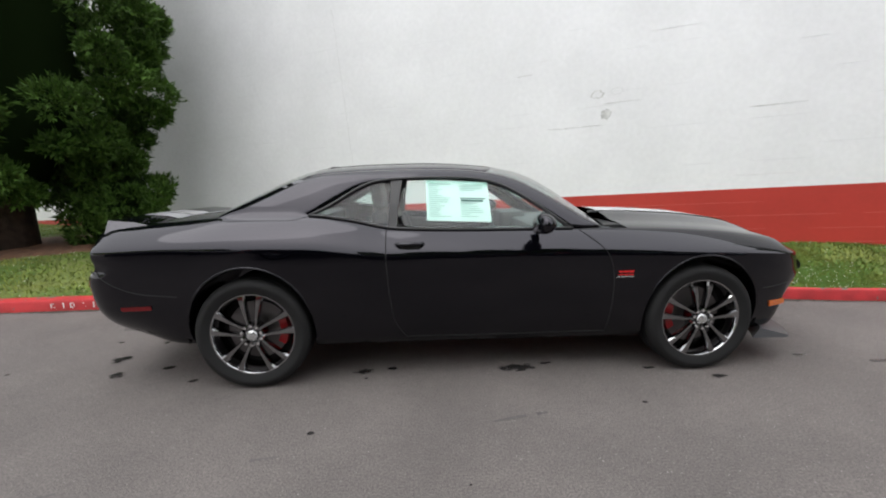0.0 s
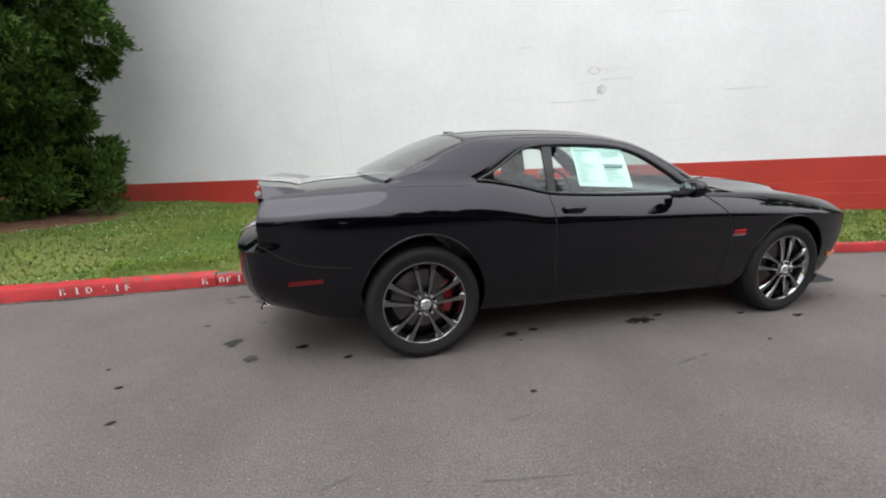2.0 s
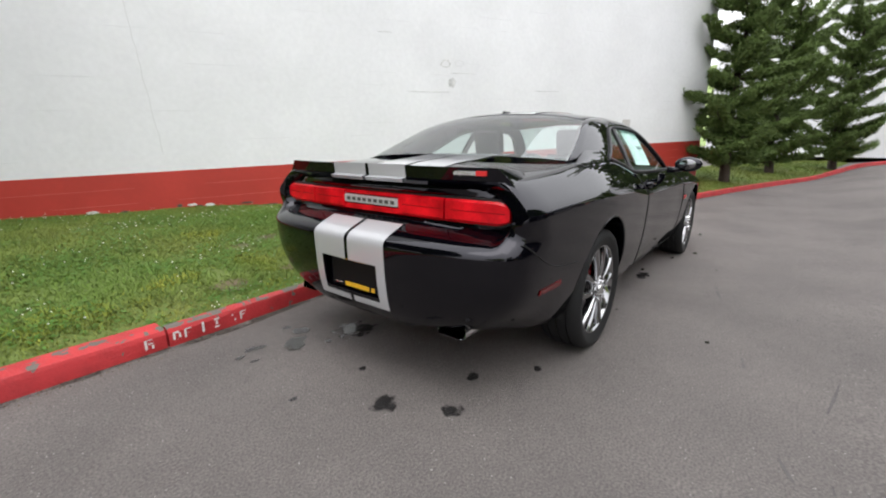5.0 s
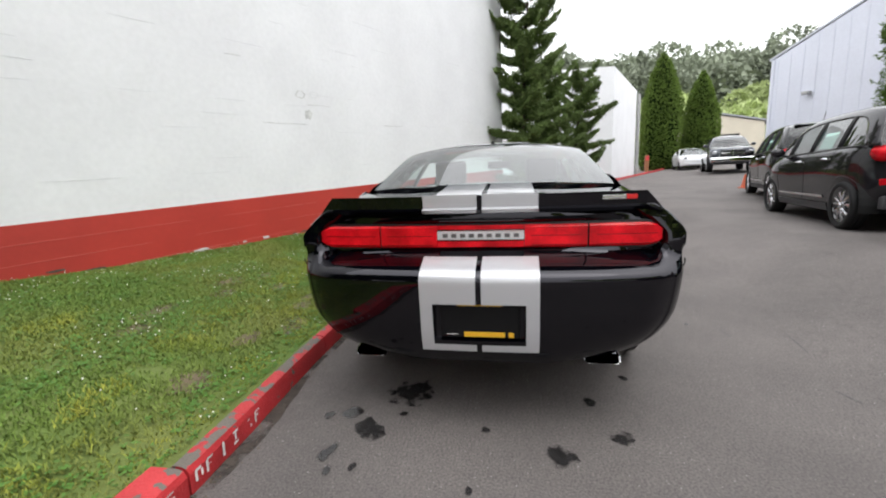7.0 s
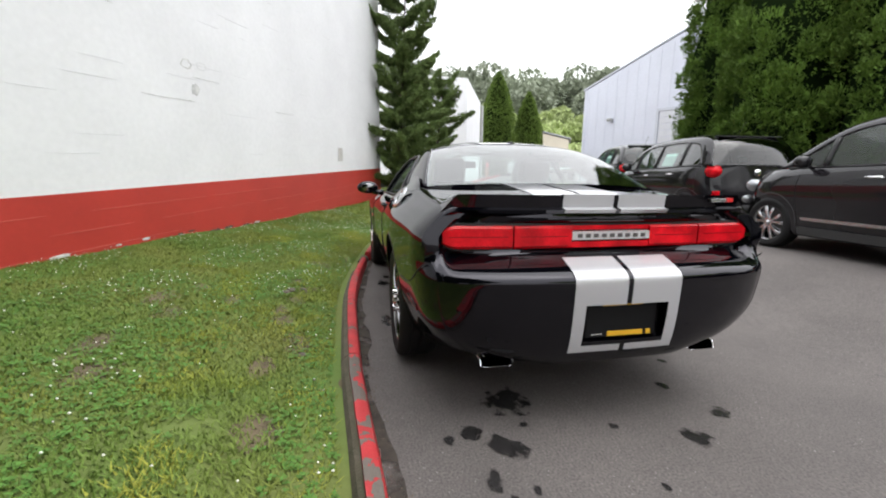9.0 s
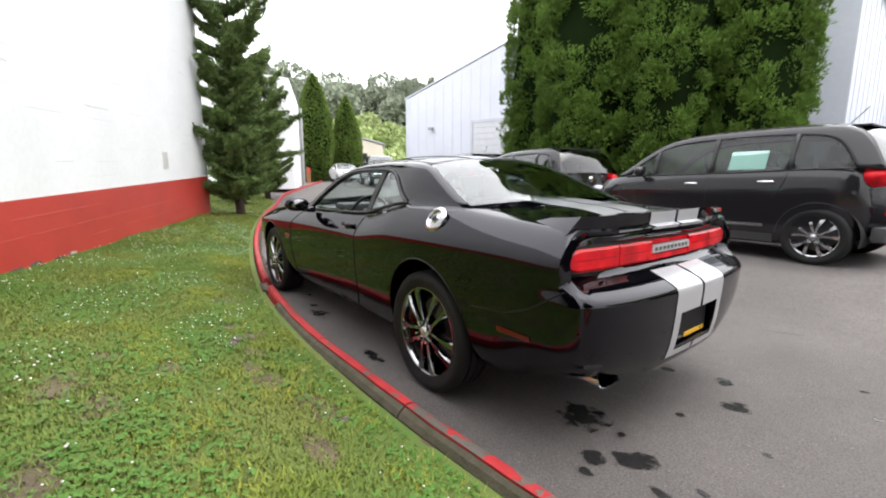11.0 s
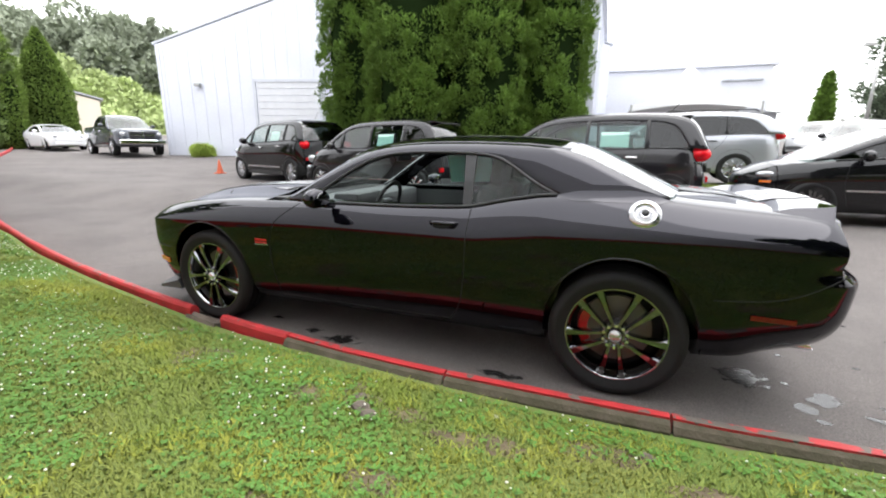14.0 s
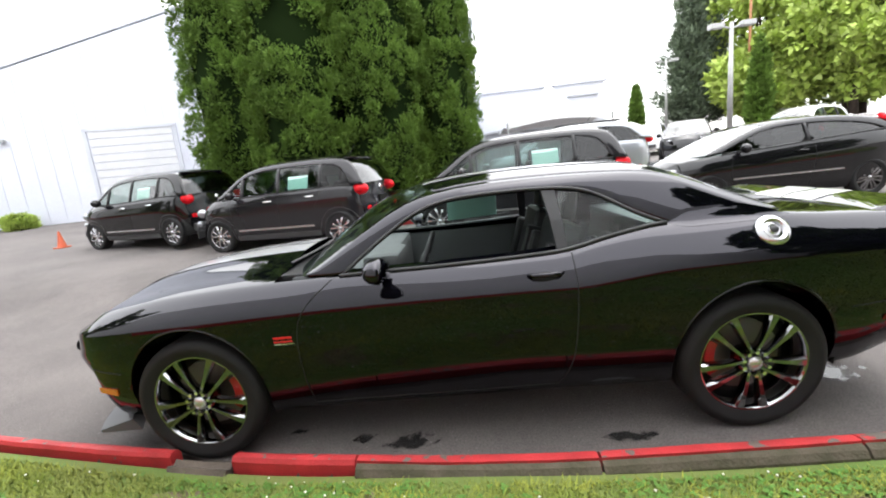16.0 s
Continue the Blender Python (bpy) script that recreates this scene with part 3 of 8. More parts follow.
def split_spoke_rim(r, width):
    """A rim of five pairs of flat blades that flare out to the lip, with chamfered edges; face towards +y."""
    prof = [(r * 0.94, -width * 0.9), (r, -width * 0.85), (r * 0.93, -width * 0.7), (r * 0.885, -width * 0.3), (r * 0.90, -0.01), (r * 0.945, 0.026), (r * 0.965, 0.033), (r * 0.99, 0.034), (r, 0.028), (r, 0.015)]
    bm = lathe(prof, 64)
    for f in bm.faces:
        f.material_index = 1
    for ra, y0, y1 in ((r * 0.30, -0.03, 0.022), (r * 0.16, 0.02, 0.040)):
        cyl_into(bm, ra, ra * 0.86, y1 - y0, Matrix.Translation((0, y0, 0)) @ Matrix.Rotation(radians(-90), 4, "X"), 30)
    section = ((-1, -0.042), (-1, -0.011), (-0.66, 0.0), (0.66, 0.0), (1, -0.011), (1, -0.042))
    n, m = 9, len(section)
    for k in range(5):
        a = 2 * math.pi * (k + 0.25) / 5
        c, sn = math.cos(a), math.sin(a)
        for side in (-1, 1):
            vv = []
            for i in range(n):
                t = i / (n - 1)
                p, q = r * (0.17 + 0.775 * t), side * r * (0.082 + 0.115 * t + 0.03 * t * t)
                half = r * (0.036 + 0.022 * t + 0.048 * t**3)
                yy = 0.034 + 0.010 * math.sin(t * math.pi * 0.8) - 0.008 * t
                for u, dy in section:
                    w = q + u * half
                    vv.append(bm.verts.new((p * c - w * sn, yy + dy, p * sn + w * c)))
            for i in range(n - 1):
                for j in range(m - 1):
                    f = bm.faces.new((vv[i * m + j], vv[i * m + j + 1], vv[(i + 1) * m + j + 1], vv[(i + 1) * m + j]))
                    f.material_index = int(j in (1, 3))
                bm.faces.new((vv[i * m], vv[(i + 1) * m], vv[(i + 1) * m + m - 1], vv[i * m + m - 1]))
            bm.faces.new(vv[:m])
            bm.faces.new(vv[-m:])
    bmesh.ops.recalc_face_normals(bm, faces=bm.faces)
    return bm


def tyre_mesh(r, rim, width):
    h = width / 2
    prof = [(rim * 0.97, -h * 0.86), (rim + (r - rim) * 0.45, -h), (r - 0.022, -h * 0.96), (r - 0.005, -h * 0.82), (r, -h * 0.6)]
    for g in (-0.45, 0.0, 0.45):
        prof += [(r, (g - 0.04) * h), (r - 0.008, (g - 0.035) * h), (r - 0.008, (g + 0.035) * h), (r, (g + 0.04) * h)]
    prof += [(r, h * 0.6), (r - 0.005, h * 0.82), (r - 0.022, h * 0.96), (rim + (r - rim) * 0.62, h), (rim + (r - rim) * 0.56, h * 1.012), (rim + (r - rim) * 0.42, h), (rim * 1.02, h * 0.88), (rim * 0.97, h * 0.84)]
    return lathe(prof, 64)


def add_wheels(root, spec):
    """Four wheels with tyre, rim, nuts and brakes, each a part of its car."""
    r, rim, wd = spec["tyre"]
    made = {}
    for x in spec["axles"]:
        for s in (1, -1):
            turn = Matrix.Rotation(radians(spec.get("roll", 0)), 4, "Y") if s > 0 else Matrix.Rotation(math.pi, 4, "Z")
            m = Matrix.Translation((x, s * spec["track"], r)) @ turn
            if "tyre" not in made:
                t = part("wheel", tyre_mesh(r, rim, wd), RUBBER, root, smooth=40)
                rm = part("rim", split_spoke_rim(rim, wd) if spec.get("split") else twin_spoke_rim(rim, wd, spec["spokes"], spec["rim_mat"], spec.get("twin", True)), spec["rim_mat"], t, smooth=30)
                if spec.get("split"):
                    rm.data.materials.append(BARREL)
                rm.location = (0, wd / 2 - 0.055 + spec.get("rim_out", 0.0), 0)
                made["tyre"], made["rim"] = t.data, rm.data
                cap = part("centre_cap", lathe([(0.0, 0.056), (rim * 0.10, 0.054), (rim * 0.13, 0.047), (rim * 0.13, 0.03)], 24), spec.get("cap_mat", ALLOY), t, smooth=True)
                disc = part("brake_disc", lathe([(0.05, 0.0), (rim * 0.72, 0.0), (rim * 0.72, -0.03), (0.05, -0.03)], 40), DISC, t, smooth=30)
                cap.location = rm.location
                disc.location = (0, wd / 2 - 0.13, 0)
                shield = part("dust_shield", lathe([(0.0, -0.045), (rim * 0.93, -0.045), (rim * 0.93, -0.055), (0.0, -0.055)], 32), UNDER, t)
                shield.location = disc.location
                made["cap"], made["disc"], made["shield"] = cap.data, disc.data, shield.data
                made["loc"], made["dl"] = rm.location.copy(), disc.location.copy()
            else:
                t = new("wheel", made["tyre"])
                t.parent = root
                for nm, key, loc in (("rim", "rim", "loc"), ("centre_cap", "cap", "loc"), ("brake_disc", "disc", "dl"), ("dust_shield", "shield", "dl")):
                    o = new(nm, made[key])
                    o.parent, o.location = t, made[loc]
            t.matrix_basis = m
            if spec.get("nuts"):
                for k in range(spec["nuts"]):
                    a = 2 * math.pi * (k + 0.5) / spec["nuts"]
                    if "nut" not in made:
                        nb = cyl(rim * 0.048, rim * 0.036, 0.03, Matrix.Rotation(radians(-90), 4, "X"), 6)
                        made["nut"] = bpy.data.meshes.new("wheel_nut")
                        nb.to_mesh(made["nut"])
                        nb.free()
                        made["nut"].materials.append(CHROME)
                    o = new("wheel_nut", made["nut"])
                    o.parent, o.location = t, (rim * 0.235 * math.cos(a), made["loc"].y + 0.028, rim * 0.235 * math.sin(a))
            if spec.get("caliper"):
                sg = 1 if x > 0 else -1
                cv = []
                for k in range(9):
                    a = radians(-30 + 60 * k / 8)
                    for rr, dy in ((0.145, -0.03), (0.15, 0.035), (0.20, 0.035), (0.207, -0.03)):
                        cv.append((-sg * rr * math.cos(a), s * dy, rr * math.sin(a)))
                bm = bmesh.new()
                vs = [bm.verts.new(p) for p in cv]
                for f in grid_faces(9, 4, closed=True) + [(0, 1, 2, 3), (35, 34, 33, 32)]:
                    bm.faces.new([vs[i] for i in f])
                bmesh.ops.recalc_face_normals(bm, faces=bm.faces)
                c = part("caliper", bm, CALIPER, root, "glossy red brake caliper", smooth=40)
                c.location = (x, s * (spec["track"] + wd / 2 - 0.135), r)


def side_y(spec, x, z):
    """Half-width of the glasshouse at a height."""
    base = spec["w"](x) - spec["belt_inset"](x)
    h = max(0.0, z - spec["zt"](x))
    return base - spec["tumble"] * h - spec.get("tumble2", 0.18) * h * h


def glasshouse(root, spec, paint, outer, inner, splits, windows, pillar_mat=None):
    """Pillars, roof and glass. outer: the side view's line from the windscreen's foot over the roof to the deck, as (x, z) rows; inner: the same for the
    window opening's upper edge; splits: the two shares of outer at which windscreen ends and rear glass starts; windows: closed (x, z) outlines with their glass."""
    n = 60
    po, pi = smooth_line(outer, n), smooth_line(inner, n)
    rows = 7
    for s in (1, -1):
        v = []
        for k in range(rows):
            t = k / (rows - 1)
            for i in range(n):
                x, z = pi[i] * (1 - t) + po[i] * t
                y = side_y(spec, x, z) - 0.035 * t**3
                v.append((x, s * y, z))
        ob = pydata("pillar_rail", v, grid_faces(rows, n, flip=s < 0), paint, root, smooth=True)
        so = ob.modifiers.new("thick", "SOLIDIFY")
        so.thickness, so.offset = 0.03, -1
    edge = [(x, side_y(spec, x, z) - 0.035, z) for x, z in po]
    cols = 25
    i0, i1 = int(splits[0] * (n - 1)), int(splits[1] * (n - 1))

    def across(i):
        x, y, z = edge[i]
        t = i / (n - 1)
        out = []
        for c in range(cols):
            u = -1 + 2 * c / (cols - 1)
            f = 1 - abs(u) ** 2.4
            fwd = spec["bow_front"] * (1 - sstep(splits[0] * 0.55, splits[0] + 0.16, t)) - spec["bow_rear"] * sstep(splits[1] - 0.1, 1.0, t)
            up = spec["roof_crown"] * sstep(0.0, splits[0], t) * (1 - 0.55 * sstep(splits[1], 1.0, t))
            out.append((x + fwd * f, u * y, z + up * f - abs(fwd) * 0.12 * f * (t < 0.5)))
        return out

    for nm, a, b, m, lb in (("windscreen", 0, i0, spec["glass_front"], "sloping tinted windscreen"), ("roof", i0, i1, paint, ""), ("rear_glass", i1, n - 1, spec["glass_rear"], "sloping tinted rear window")):
        v = [p for i in range(a, b + 1) for p in across(i)]
        ob = pydata(nm, v, grid_faces(b - a + 1, cols), m, root, lb, smooth=True)
        if nm == "roof":
            so = ob.modifiers.new("thick", "SOLIDIFY")
            so.thickness, so.offset = 0.025, -1
        elif spec.get("shadow_glass") is None:
            ob.visible_shadow = False
        if nm == "roof" and spec.get("stripes"):
            for s in (1, -1):
                for y0, y1 in ((0.012, 0.262),):
                    v = []
                    for i in range(a, b + 1):
                        ln = across(i)
                        for y in np.linspace(y0, y1, 5):
                            xs = np.interp(s * y, [p[1] for p in ln], [p[0] for p in ln])
                            zs = np.interp(s * y, [p[1] for p in ln], [p[2] for p in ln])
                            v.append((xs, s * y, zs + 0.004))
                    pydata("stripe", v, grid_faces(b - a + 1, 5, flip=s < 0), STRIPE, root, "satin silver stripe", smooth=True)
    for nm, outline, gm in windows:
        for s in (1, -1):
            ol = smooth_line(outline + outline[:1], 40, 1)[:-1]
            bm = bmesh.new()
            ring = [bm.verts.new((x, s * (side_y(spec, x, z) - 0.012), z)) for x, z in ol]
            bm.faces.new(ring if s < 0 else ring[::-1])
            bmesh.ops.triangulate(bm, faces=bm.faces[:])
            g = part(nm, bm, gm, root, smooth=True)
            g.visible_shadow = False


def belt_strip(root, spec, x0, x1, h=0.012, material=None, n=40):
    """The dark weather strip along the foot of the side windows."""
    for s in (1, -1):
        pts = []
        for k in range(n):
            x = x0 + (x1 - x0) * k / (n - 1)
            pts.append((x, s * (side_y(spec, x, spec["zt"](x)) + 0.004), spec["zt"](x) + 0.004))
        part("weather_strip", tube(pts, h, 6), material or TRIM, root, smooth=True)


def body_y(spec, x, z):
    """Half-width of the body's side at a height."""
    loopw = spec["w"](x)
    t = x / spec["xf"] if x > 0 else x / -spec["xr"]
    nn = spec.get("nf", 15) if x > 0 else spec.get("nr", 34)
    y = loopw * max(0.0, 1 - abs(t) ** nn) ** 0.5
    zb, zc, zt = spec["zb"](x), spec["zc"](x), spec["zt"](x)
    if z <= zc:
        return y - spec["low_in"]((z - zb) / (zc - zb)) - tuck_in(spec, x, z)
    return y - spec["belt_inset"](x) * spec["high_in"](min(1, (z - zc) / (zt - zc)))


def side_patch(spec, outline, s, lift=0.004, thick=0.0):
    """A small piece that lies on the car's side, given by its (x, z) outline."""
    bm = bmesh.new()
    ring = [bm.verts.new((x, s * (body_y(spec, x, z) + lift), z)) for x, z in outline]
    f = bm.faces.new(ring if s < 0 else ring[::-1])
    if thick:
        r = bmesh.ops.extrude_face_region(bm, geom=[f])
        vs = [v for v in r["geom"] if isinstance(v, bmesh.types.BMVert)]
        bmesh.ops.translate(bm, verts=vs, vec=(0, s * thick, 0))
    bmesh.ops.recalc_face_normals(bm, faces=bm.faces)
    return bm


def seam(root, spec, line, n=24, r=0.0035, up=False):
    """A panel gap along the body's side."""
    pts2 = smooth_line(line, n)
    for s in (1, -1):
        part("panel_gap", tube([(x, s * (body_y(spec, x, z) + 0.0005), z) for x, z in pts2], r, 5), UNDER, root)


SOFT_INK = mat("faint_print", (0.25, 0.45, 0.40), 0.7)
HERO = dict(
    xr=-2.60, xf=2.50, nr=38, nf=13, tuck=0.31,
    end_ys=[0, 0.012, 0.205, 0.262, 0.36, 0.46, 0.56, 0.65, 0.70, 0.74, 0.77, 0.792, 0.806, 0.82, 0.835],
    low=[0, 0.03, 0.07, 0.12, 0.18, 0.25, 0.33, 0.42, 0.52, 0.60, 0.66, 0.69, 0.71, 0.73, 0.75, 0.775, 0.80, 0.825, 0.85, 0.88, 0.92, 0.96, 1.0],
    w=lerp_curve([-2.6, -2.2, -1.5, -0.9, -0.2, 0.6, 1.4, 2.0, 2.5], [0.905, 0.925, 0.957, 0.945, 0.925, 0.925, 0.945, 0.925, 0.88]),
    zb=lerp_curve([-2.6, -2.35, -2.0, -1.8, -1.0, 0.9, 1.85, 2.15, 2.5], [0.335, 0.31, 0.29, 0.28, 0.245, 0.225, 0.235, 0.25, 0.30]),
    zc=lerp_curve([-2.6, -1.9, -1.1, -0.85, -0.6, 0.0, 0.8, 1.5, 2.1, 2.5], [0.90, 0.925, 0.905, 0.875, 0.845, 0.845, 0.835, 0.815, 0.78, 0.735]),
    zt=lerp_curve([-2.6, -2.3, -1.9, -1.5, -1.1, -0.85, -0.55, 0.0, 0.5, 0.8, 1.2, 1.6, 2.0, 2.3, 2.5], [1.015, 1.045, 1.075, 1.105, 1.10, 1.065, 1.005, 0.985, 0.98, 0.975, 0.965, 0.94, 0.885, 0.82, 0.765]),
    belt_inset=lerp_curve([-2.6, -2.2, -1.5, -0.9, -0.4, 0.5, 0.9, 1.6, 2.2, 2.5], [0.13, 0.15, 0.17, 0.16, 0.125, 0.125, 0.15, 0.17, 0.16, 0.14]),
    low_in=lerp_curve([0, 0.04, 0.12, 0.25, 0.45, 0.7, 0.9, 1.0], [0.13, 0.098, 0.072, 0.046, 0.020, 0.004, 0.0, 0.0]),
    high_in=lerp_curve([0, 0.12, 0.5, 0.82, 0.95, 1.0], [0.0, 0.05, 0.36, 0.70, 0.88, 1.0]),
    crown=lambda x, y: 0.03 * sstep(-2.36, -2.0, x) if x < -1.0 else ((0.055 + 0.035 * sstep(0.5, 0.3, y) * sstep(2.4, 1.9, x)) * sstep(2.42, 2.1, x) if x > 0.6 else 0.03),
    rear_in=lerp_curve([0.29, 0.32, 0.36, 0.42, 0.53, 0.65, 0.728, 0.75, 0.775, 0.80, 0.822, 0.85, 0.965, 0.98, 0.995, 1.03, 1.07], [0.15, 0.10, 0.058, 0.032, 0.012, 0.003, 0.0, 0.006, 0.04, 0.10, 0.15, 0.17, 0.17, 0.16, 0.15, 0.155, 0.17]),
    rear_corner=lerp_curve([0.29, 0.32, 0.36, 0.42, 0.53, 0.65, 0.728, 0.75, 0.775, 0.80, 0.822, 0.85, 0.93, 1.0, 1.06], [0.15, 0.10, 0.058, 0.032, 0.012, 0.003, 0.0, 0.006, 0.04, 0.10, 0.15, 0.19, 0.205, 0.215, 0.225]),
    front_in=lerp_curve([0.22, 0.30, 0.42, 0.52, 0.62, 0.68, 0.74, 0.80], [0.30, 0.20, 0.11, 0.05, 0.0, 0.02, 0.03, 0.08]),
    tumble=0.46, tumble2=0.35, bow_front=0.20, bow_rear=0.10, roof_crown=0.055,
    glass_front=GLASS, glass_rear=GLASS, stripes=True,
    axles=(1.473, -1.473), track=0.80, tyre=(0.362, 0.268, 0.245), spokes=5, rim_mat=DARK_CHROME, caliper=True, nuts=10, split=True, roll=180, rim_out=0.005, cap_mat=BADGE,
)


def hero_car():
    root = thing("sports_coupe", "glossy black two-door coupe with twin silver stripes, dark chrome wheels", "car")
    sp = HERO
    shell = car_shell(sp)
    for sd, (xa, xb, za, zb_) in [(a, b) for a in (1, -1) for b in ((0.5, 2.46, 0.5, 1.3), (-2.47, -1.4, 1.011, 1.3), (-2.9, -2.3, 0.62, 0.82), (-2.9, -2.2, 0.403, 0.62))]:
        st = bmesh.new()
        for f in shell.faces:
            c = f.calc_center_median()
            if not (xa < c.x < xb and za < c.z < zb_):
                continue
            ys = [sd * v.co.y for v in f.verts]
            if min(ys) < 0.0115 or max(ys) > 0.2625 or f.normal.z < -0.4:
                continue
            if f.normal.z > 0.6 and -1.42 < c.x < 0.98 and c.z > 0.9:
                continue
            if c.x < -2.3 and (0.81 < c.z < 1.02 or (0.45 < c.z < 0.632 and abs(c.y) < 0.206)):
                continue
            st.faces.new([st.verts.new(v.co + f.normal * 0.003) for v in f.verts])
        bmesh.ops.remove_doubles(st, verts=st.verts, dist=0.004)
        part("stripe", st, STRIPE, root, "satin silver stripe over hood, deck and tail", smooth=30)
    body = part("body", shell, BLACK_PAINT, root)
    cutters = arch_cutter(1.473, 0.372, 0.395, 1.07, 0.60, 1.3) + arch_cutter(-1.473, 0.372, 0.395, 1.09, 0.60, 1.3)
    # plate recess in the tail
    cutters.append(part("cutter", box(-2.8, -2.535, -0.203, 0.203, 0.455, 0.630, 0.02), None))
    cut(body, cutters)
    me = body.data
    me.materials.clear()
    me.materials.append(BLACK_PAINT)
    # the cabin is open below the glass
    bm = bmesh.new()
    bm.from_mesh(me)
    kill = [f for f in bm.faces if f.normal.z > 0.6 and -1.42 < f.calc_center_median().x < 0.98 and f.calc_center_median().z > 0.9 and abs(f.calc_center_median().y) < 0.735]
    bmesh.ops.delete(bm, geom=kill, context="FACES")
    bm.to_mesh(me)
    bm.free()
    for p in me.polygons:
        p.use_smooth = True
    me.set_sharp_from_angle(angle=radians(28))
    for x, zs in ((1.473, 1.07), (-1.473, 1.09)):
        arch_lip(x, 0.372, 0.398, zs, lambda px, pz: body_y(sp, px, pz) - 0.004, root, BLACK_PAINT, 12, 168)
    # inner wheel wells are dark
    for x in sp["axles"]:
        for s in (1, -1):
            bm = lathe([(0.43, 0.0), (0.43, 0.34), (0.02, 0.34)], 32)
            bmesh.ops.delete(bm, geom=[v for v in bm.verts if v.co.z < -0.10], context="VERTS")
            o = part("wheel_well", bm, UNDER, root)
            o.matrix_basis = Matrix.Translation((x, s * 0.86, 0.38)) @ Matrix.Rotation(math.pi if s > 0 else 0, 4, "Z")
    add_wheels(root, sp)
    outer = [(0.84, 0.985), (0.72, 1.05), (0.50, 1.19), (0.28, 1.315), (0.10, 1.362), (-0.15, 1.388), (-0.5, 1.392), (-0.85, 1.382), (-1.08, 1.362), (-1.22, 1.325), (-1.45, 1.215), (-1.68, 1.11)]
    inner = [(0.60, 0.985), (0.52, 1.05), (0.36, 1.165), (0.20, 1.265), (0.05, 1.312), (-0.15, 1.328), (-0.45, 1.330), (-0.66, 1.318), (-0.77, 1.285), (-0.86, 1.23), (-0.98, 1.155), (-1.10, 1.102)]
    door_win = [(0.575, 0.985), (0.50, 1.055), (0.34, 1.17), (0.18, 1.268), (0.03, 1.315), (-0.2, 1.328), (-0.50, 1.328), (-0.545, 1.0), (-0.2, 0.985), (0.2, 0.98)]
    quarter = [(-0.60, 1.005), (-0.575, 1.327), (-0.68, 1.313), (-0.77, 1.278), (-0.88, 1.21), (-1.0, 1.135), (-1.09, 1.10), (-0.85, 1.062)]
    glasshouse(root, sp, BLACK_PAINT, outer, inner, (0.33, 0.785), [("quarter_window", quarter, GLASS)])
    for s in (1, -1):
        if s < 0:
            ol = smooth_line(door_win + door_win[:1], 40, 1)[:-1]
            bm = bmesh.new()
            ring = [bm.verts.new((x, s * (side_y(sp, x, z) - 0.012), z)) for x, z in ol]
            bm.faces.new(ring)
            bmesh.ops.triangulate(bm, faces=bm.faces[:])
            g = part("door_window", bm, GLASS, root, "closed door window with a price sheet on it", smooth=True)
            g.visible_shadow = False
        # door post between door window and quarter window
        v = []
        for x0, x1, z in ((-0.60, -0.545, 1.0), (-0.592, -0.53, 1.16), (-0.578, -0.505, 1.325)):
            for x in (x0, x1):
                v.append((x, s * (side_y(sp, x, z) - 0.002), z))
        ob = pydata("door_post", v, grid_faces(3, 2, flip=s > 0), TRIM, root)
        so = ob.modifiers.new("thick", "SOLIDIFY")
        so.thickness, so.offset = 0.02, -1
        # dark frame round the side windows
        fr = smooth_line(inner, 40)
        part("window_frame", tube([(x, s * (side_y(sp, x, z) + 0.001), z) for x, z in fr], 0.010, 6), TRIM, root, smooth=True)
    belt_strip(root, sp, -1.1, 0.62, 0.011)
    # the pillar's foot runs into the haunch in a hollow curve
    po = smooth_line(outer, 60)[::-1]
    for s in (1, -1):
        v = []
        for k in range(25):
            x = -1.70 + 0.62 * k / 24
            e = sstep(0, 4, k) * (1 - sstep(19, 24, k))
            z0 = sp["zt"](x)
            h = min(0.06, 0.6 * max(0.0, float(np.interp(x, po[:, 0], po[:, 1])) - z0)) * e
            d = 0.045 * e
            zl = z0 - d * 0.55
            a = np.array((side_y(sp, x, z0 + h) + 0.002, z0 + h))
            b = np.array((side_y(sp, x, z0) + 0.002, z0))
            c = np.array((body_y(sp, x, zl) + 0.002, zl))
            for t in np.linspace(0, 1, 9):
                p = a * (1 - t) ** 2 + b * 2 * t * (1 - t) + c * t * t
                v.append((x, s * p[0], p[1]))
        pydata("pillar_foot", v, grid_faces(25, 9, flip=s > 0), BLACK_PAINT, root, smooth=True)
    # panel gaps: door, fuel side, nose and tail covers
    seam(root, sp, [(-0.61, 1.0), (-0.61, 0.85), (-0.60, 0.6), (-0.57, 0.40), (-0.5, 0.30)])
    seam(root, sp, [(0.66, 0.97), (0.80, 0.86), (0.86, 0.72), (0.86, 0.45), (0.84, 0.30)])
    seam(root, sp, [(-0.5, 0.295), (0.0, 0.285), (0.84, 0.285)])
    seam(root, sp, [(-2.42, 0.80), (-2.2, 0.655), (-1.9, 0.63)], r=0.003)
    seam(root, sp, [(2.08, 0.585), (2.0, 0.57), (1.89, 0.56)], r=0.003)
    # lights on the flanks
    for s in (1, -1):
        part("side_marker", side_patch(sp, [(-2.26, 0.538), (-2.07, 0.545), (-2.07, 0.572), (-2.26, 0.565)], s, 0.001, 0.004), RED_DARK, root, "narrow red side marker lamp")
        part("side_marker", side_patch(sp, [(1.97, 0.42), (2.10, 0.43), (2.09, 0.465), (1.96, 0.46)], s, 0.001, 0.008), AMBER, root, "amber side marker lamp")
        # badge on the fender: three slanted figures drawn as plain bars
        bm = bmesh.new()
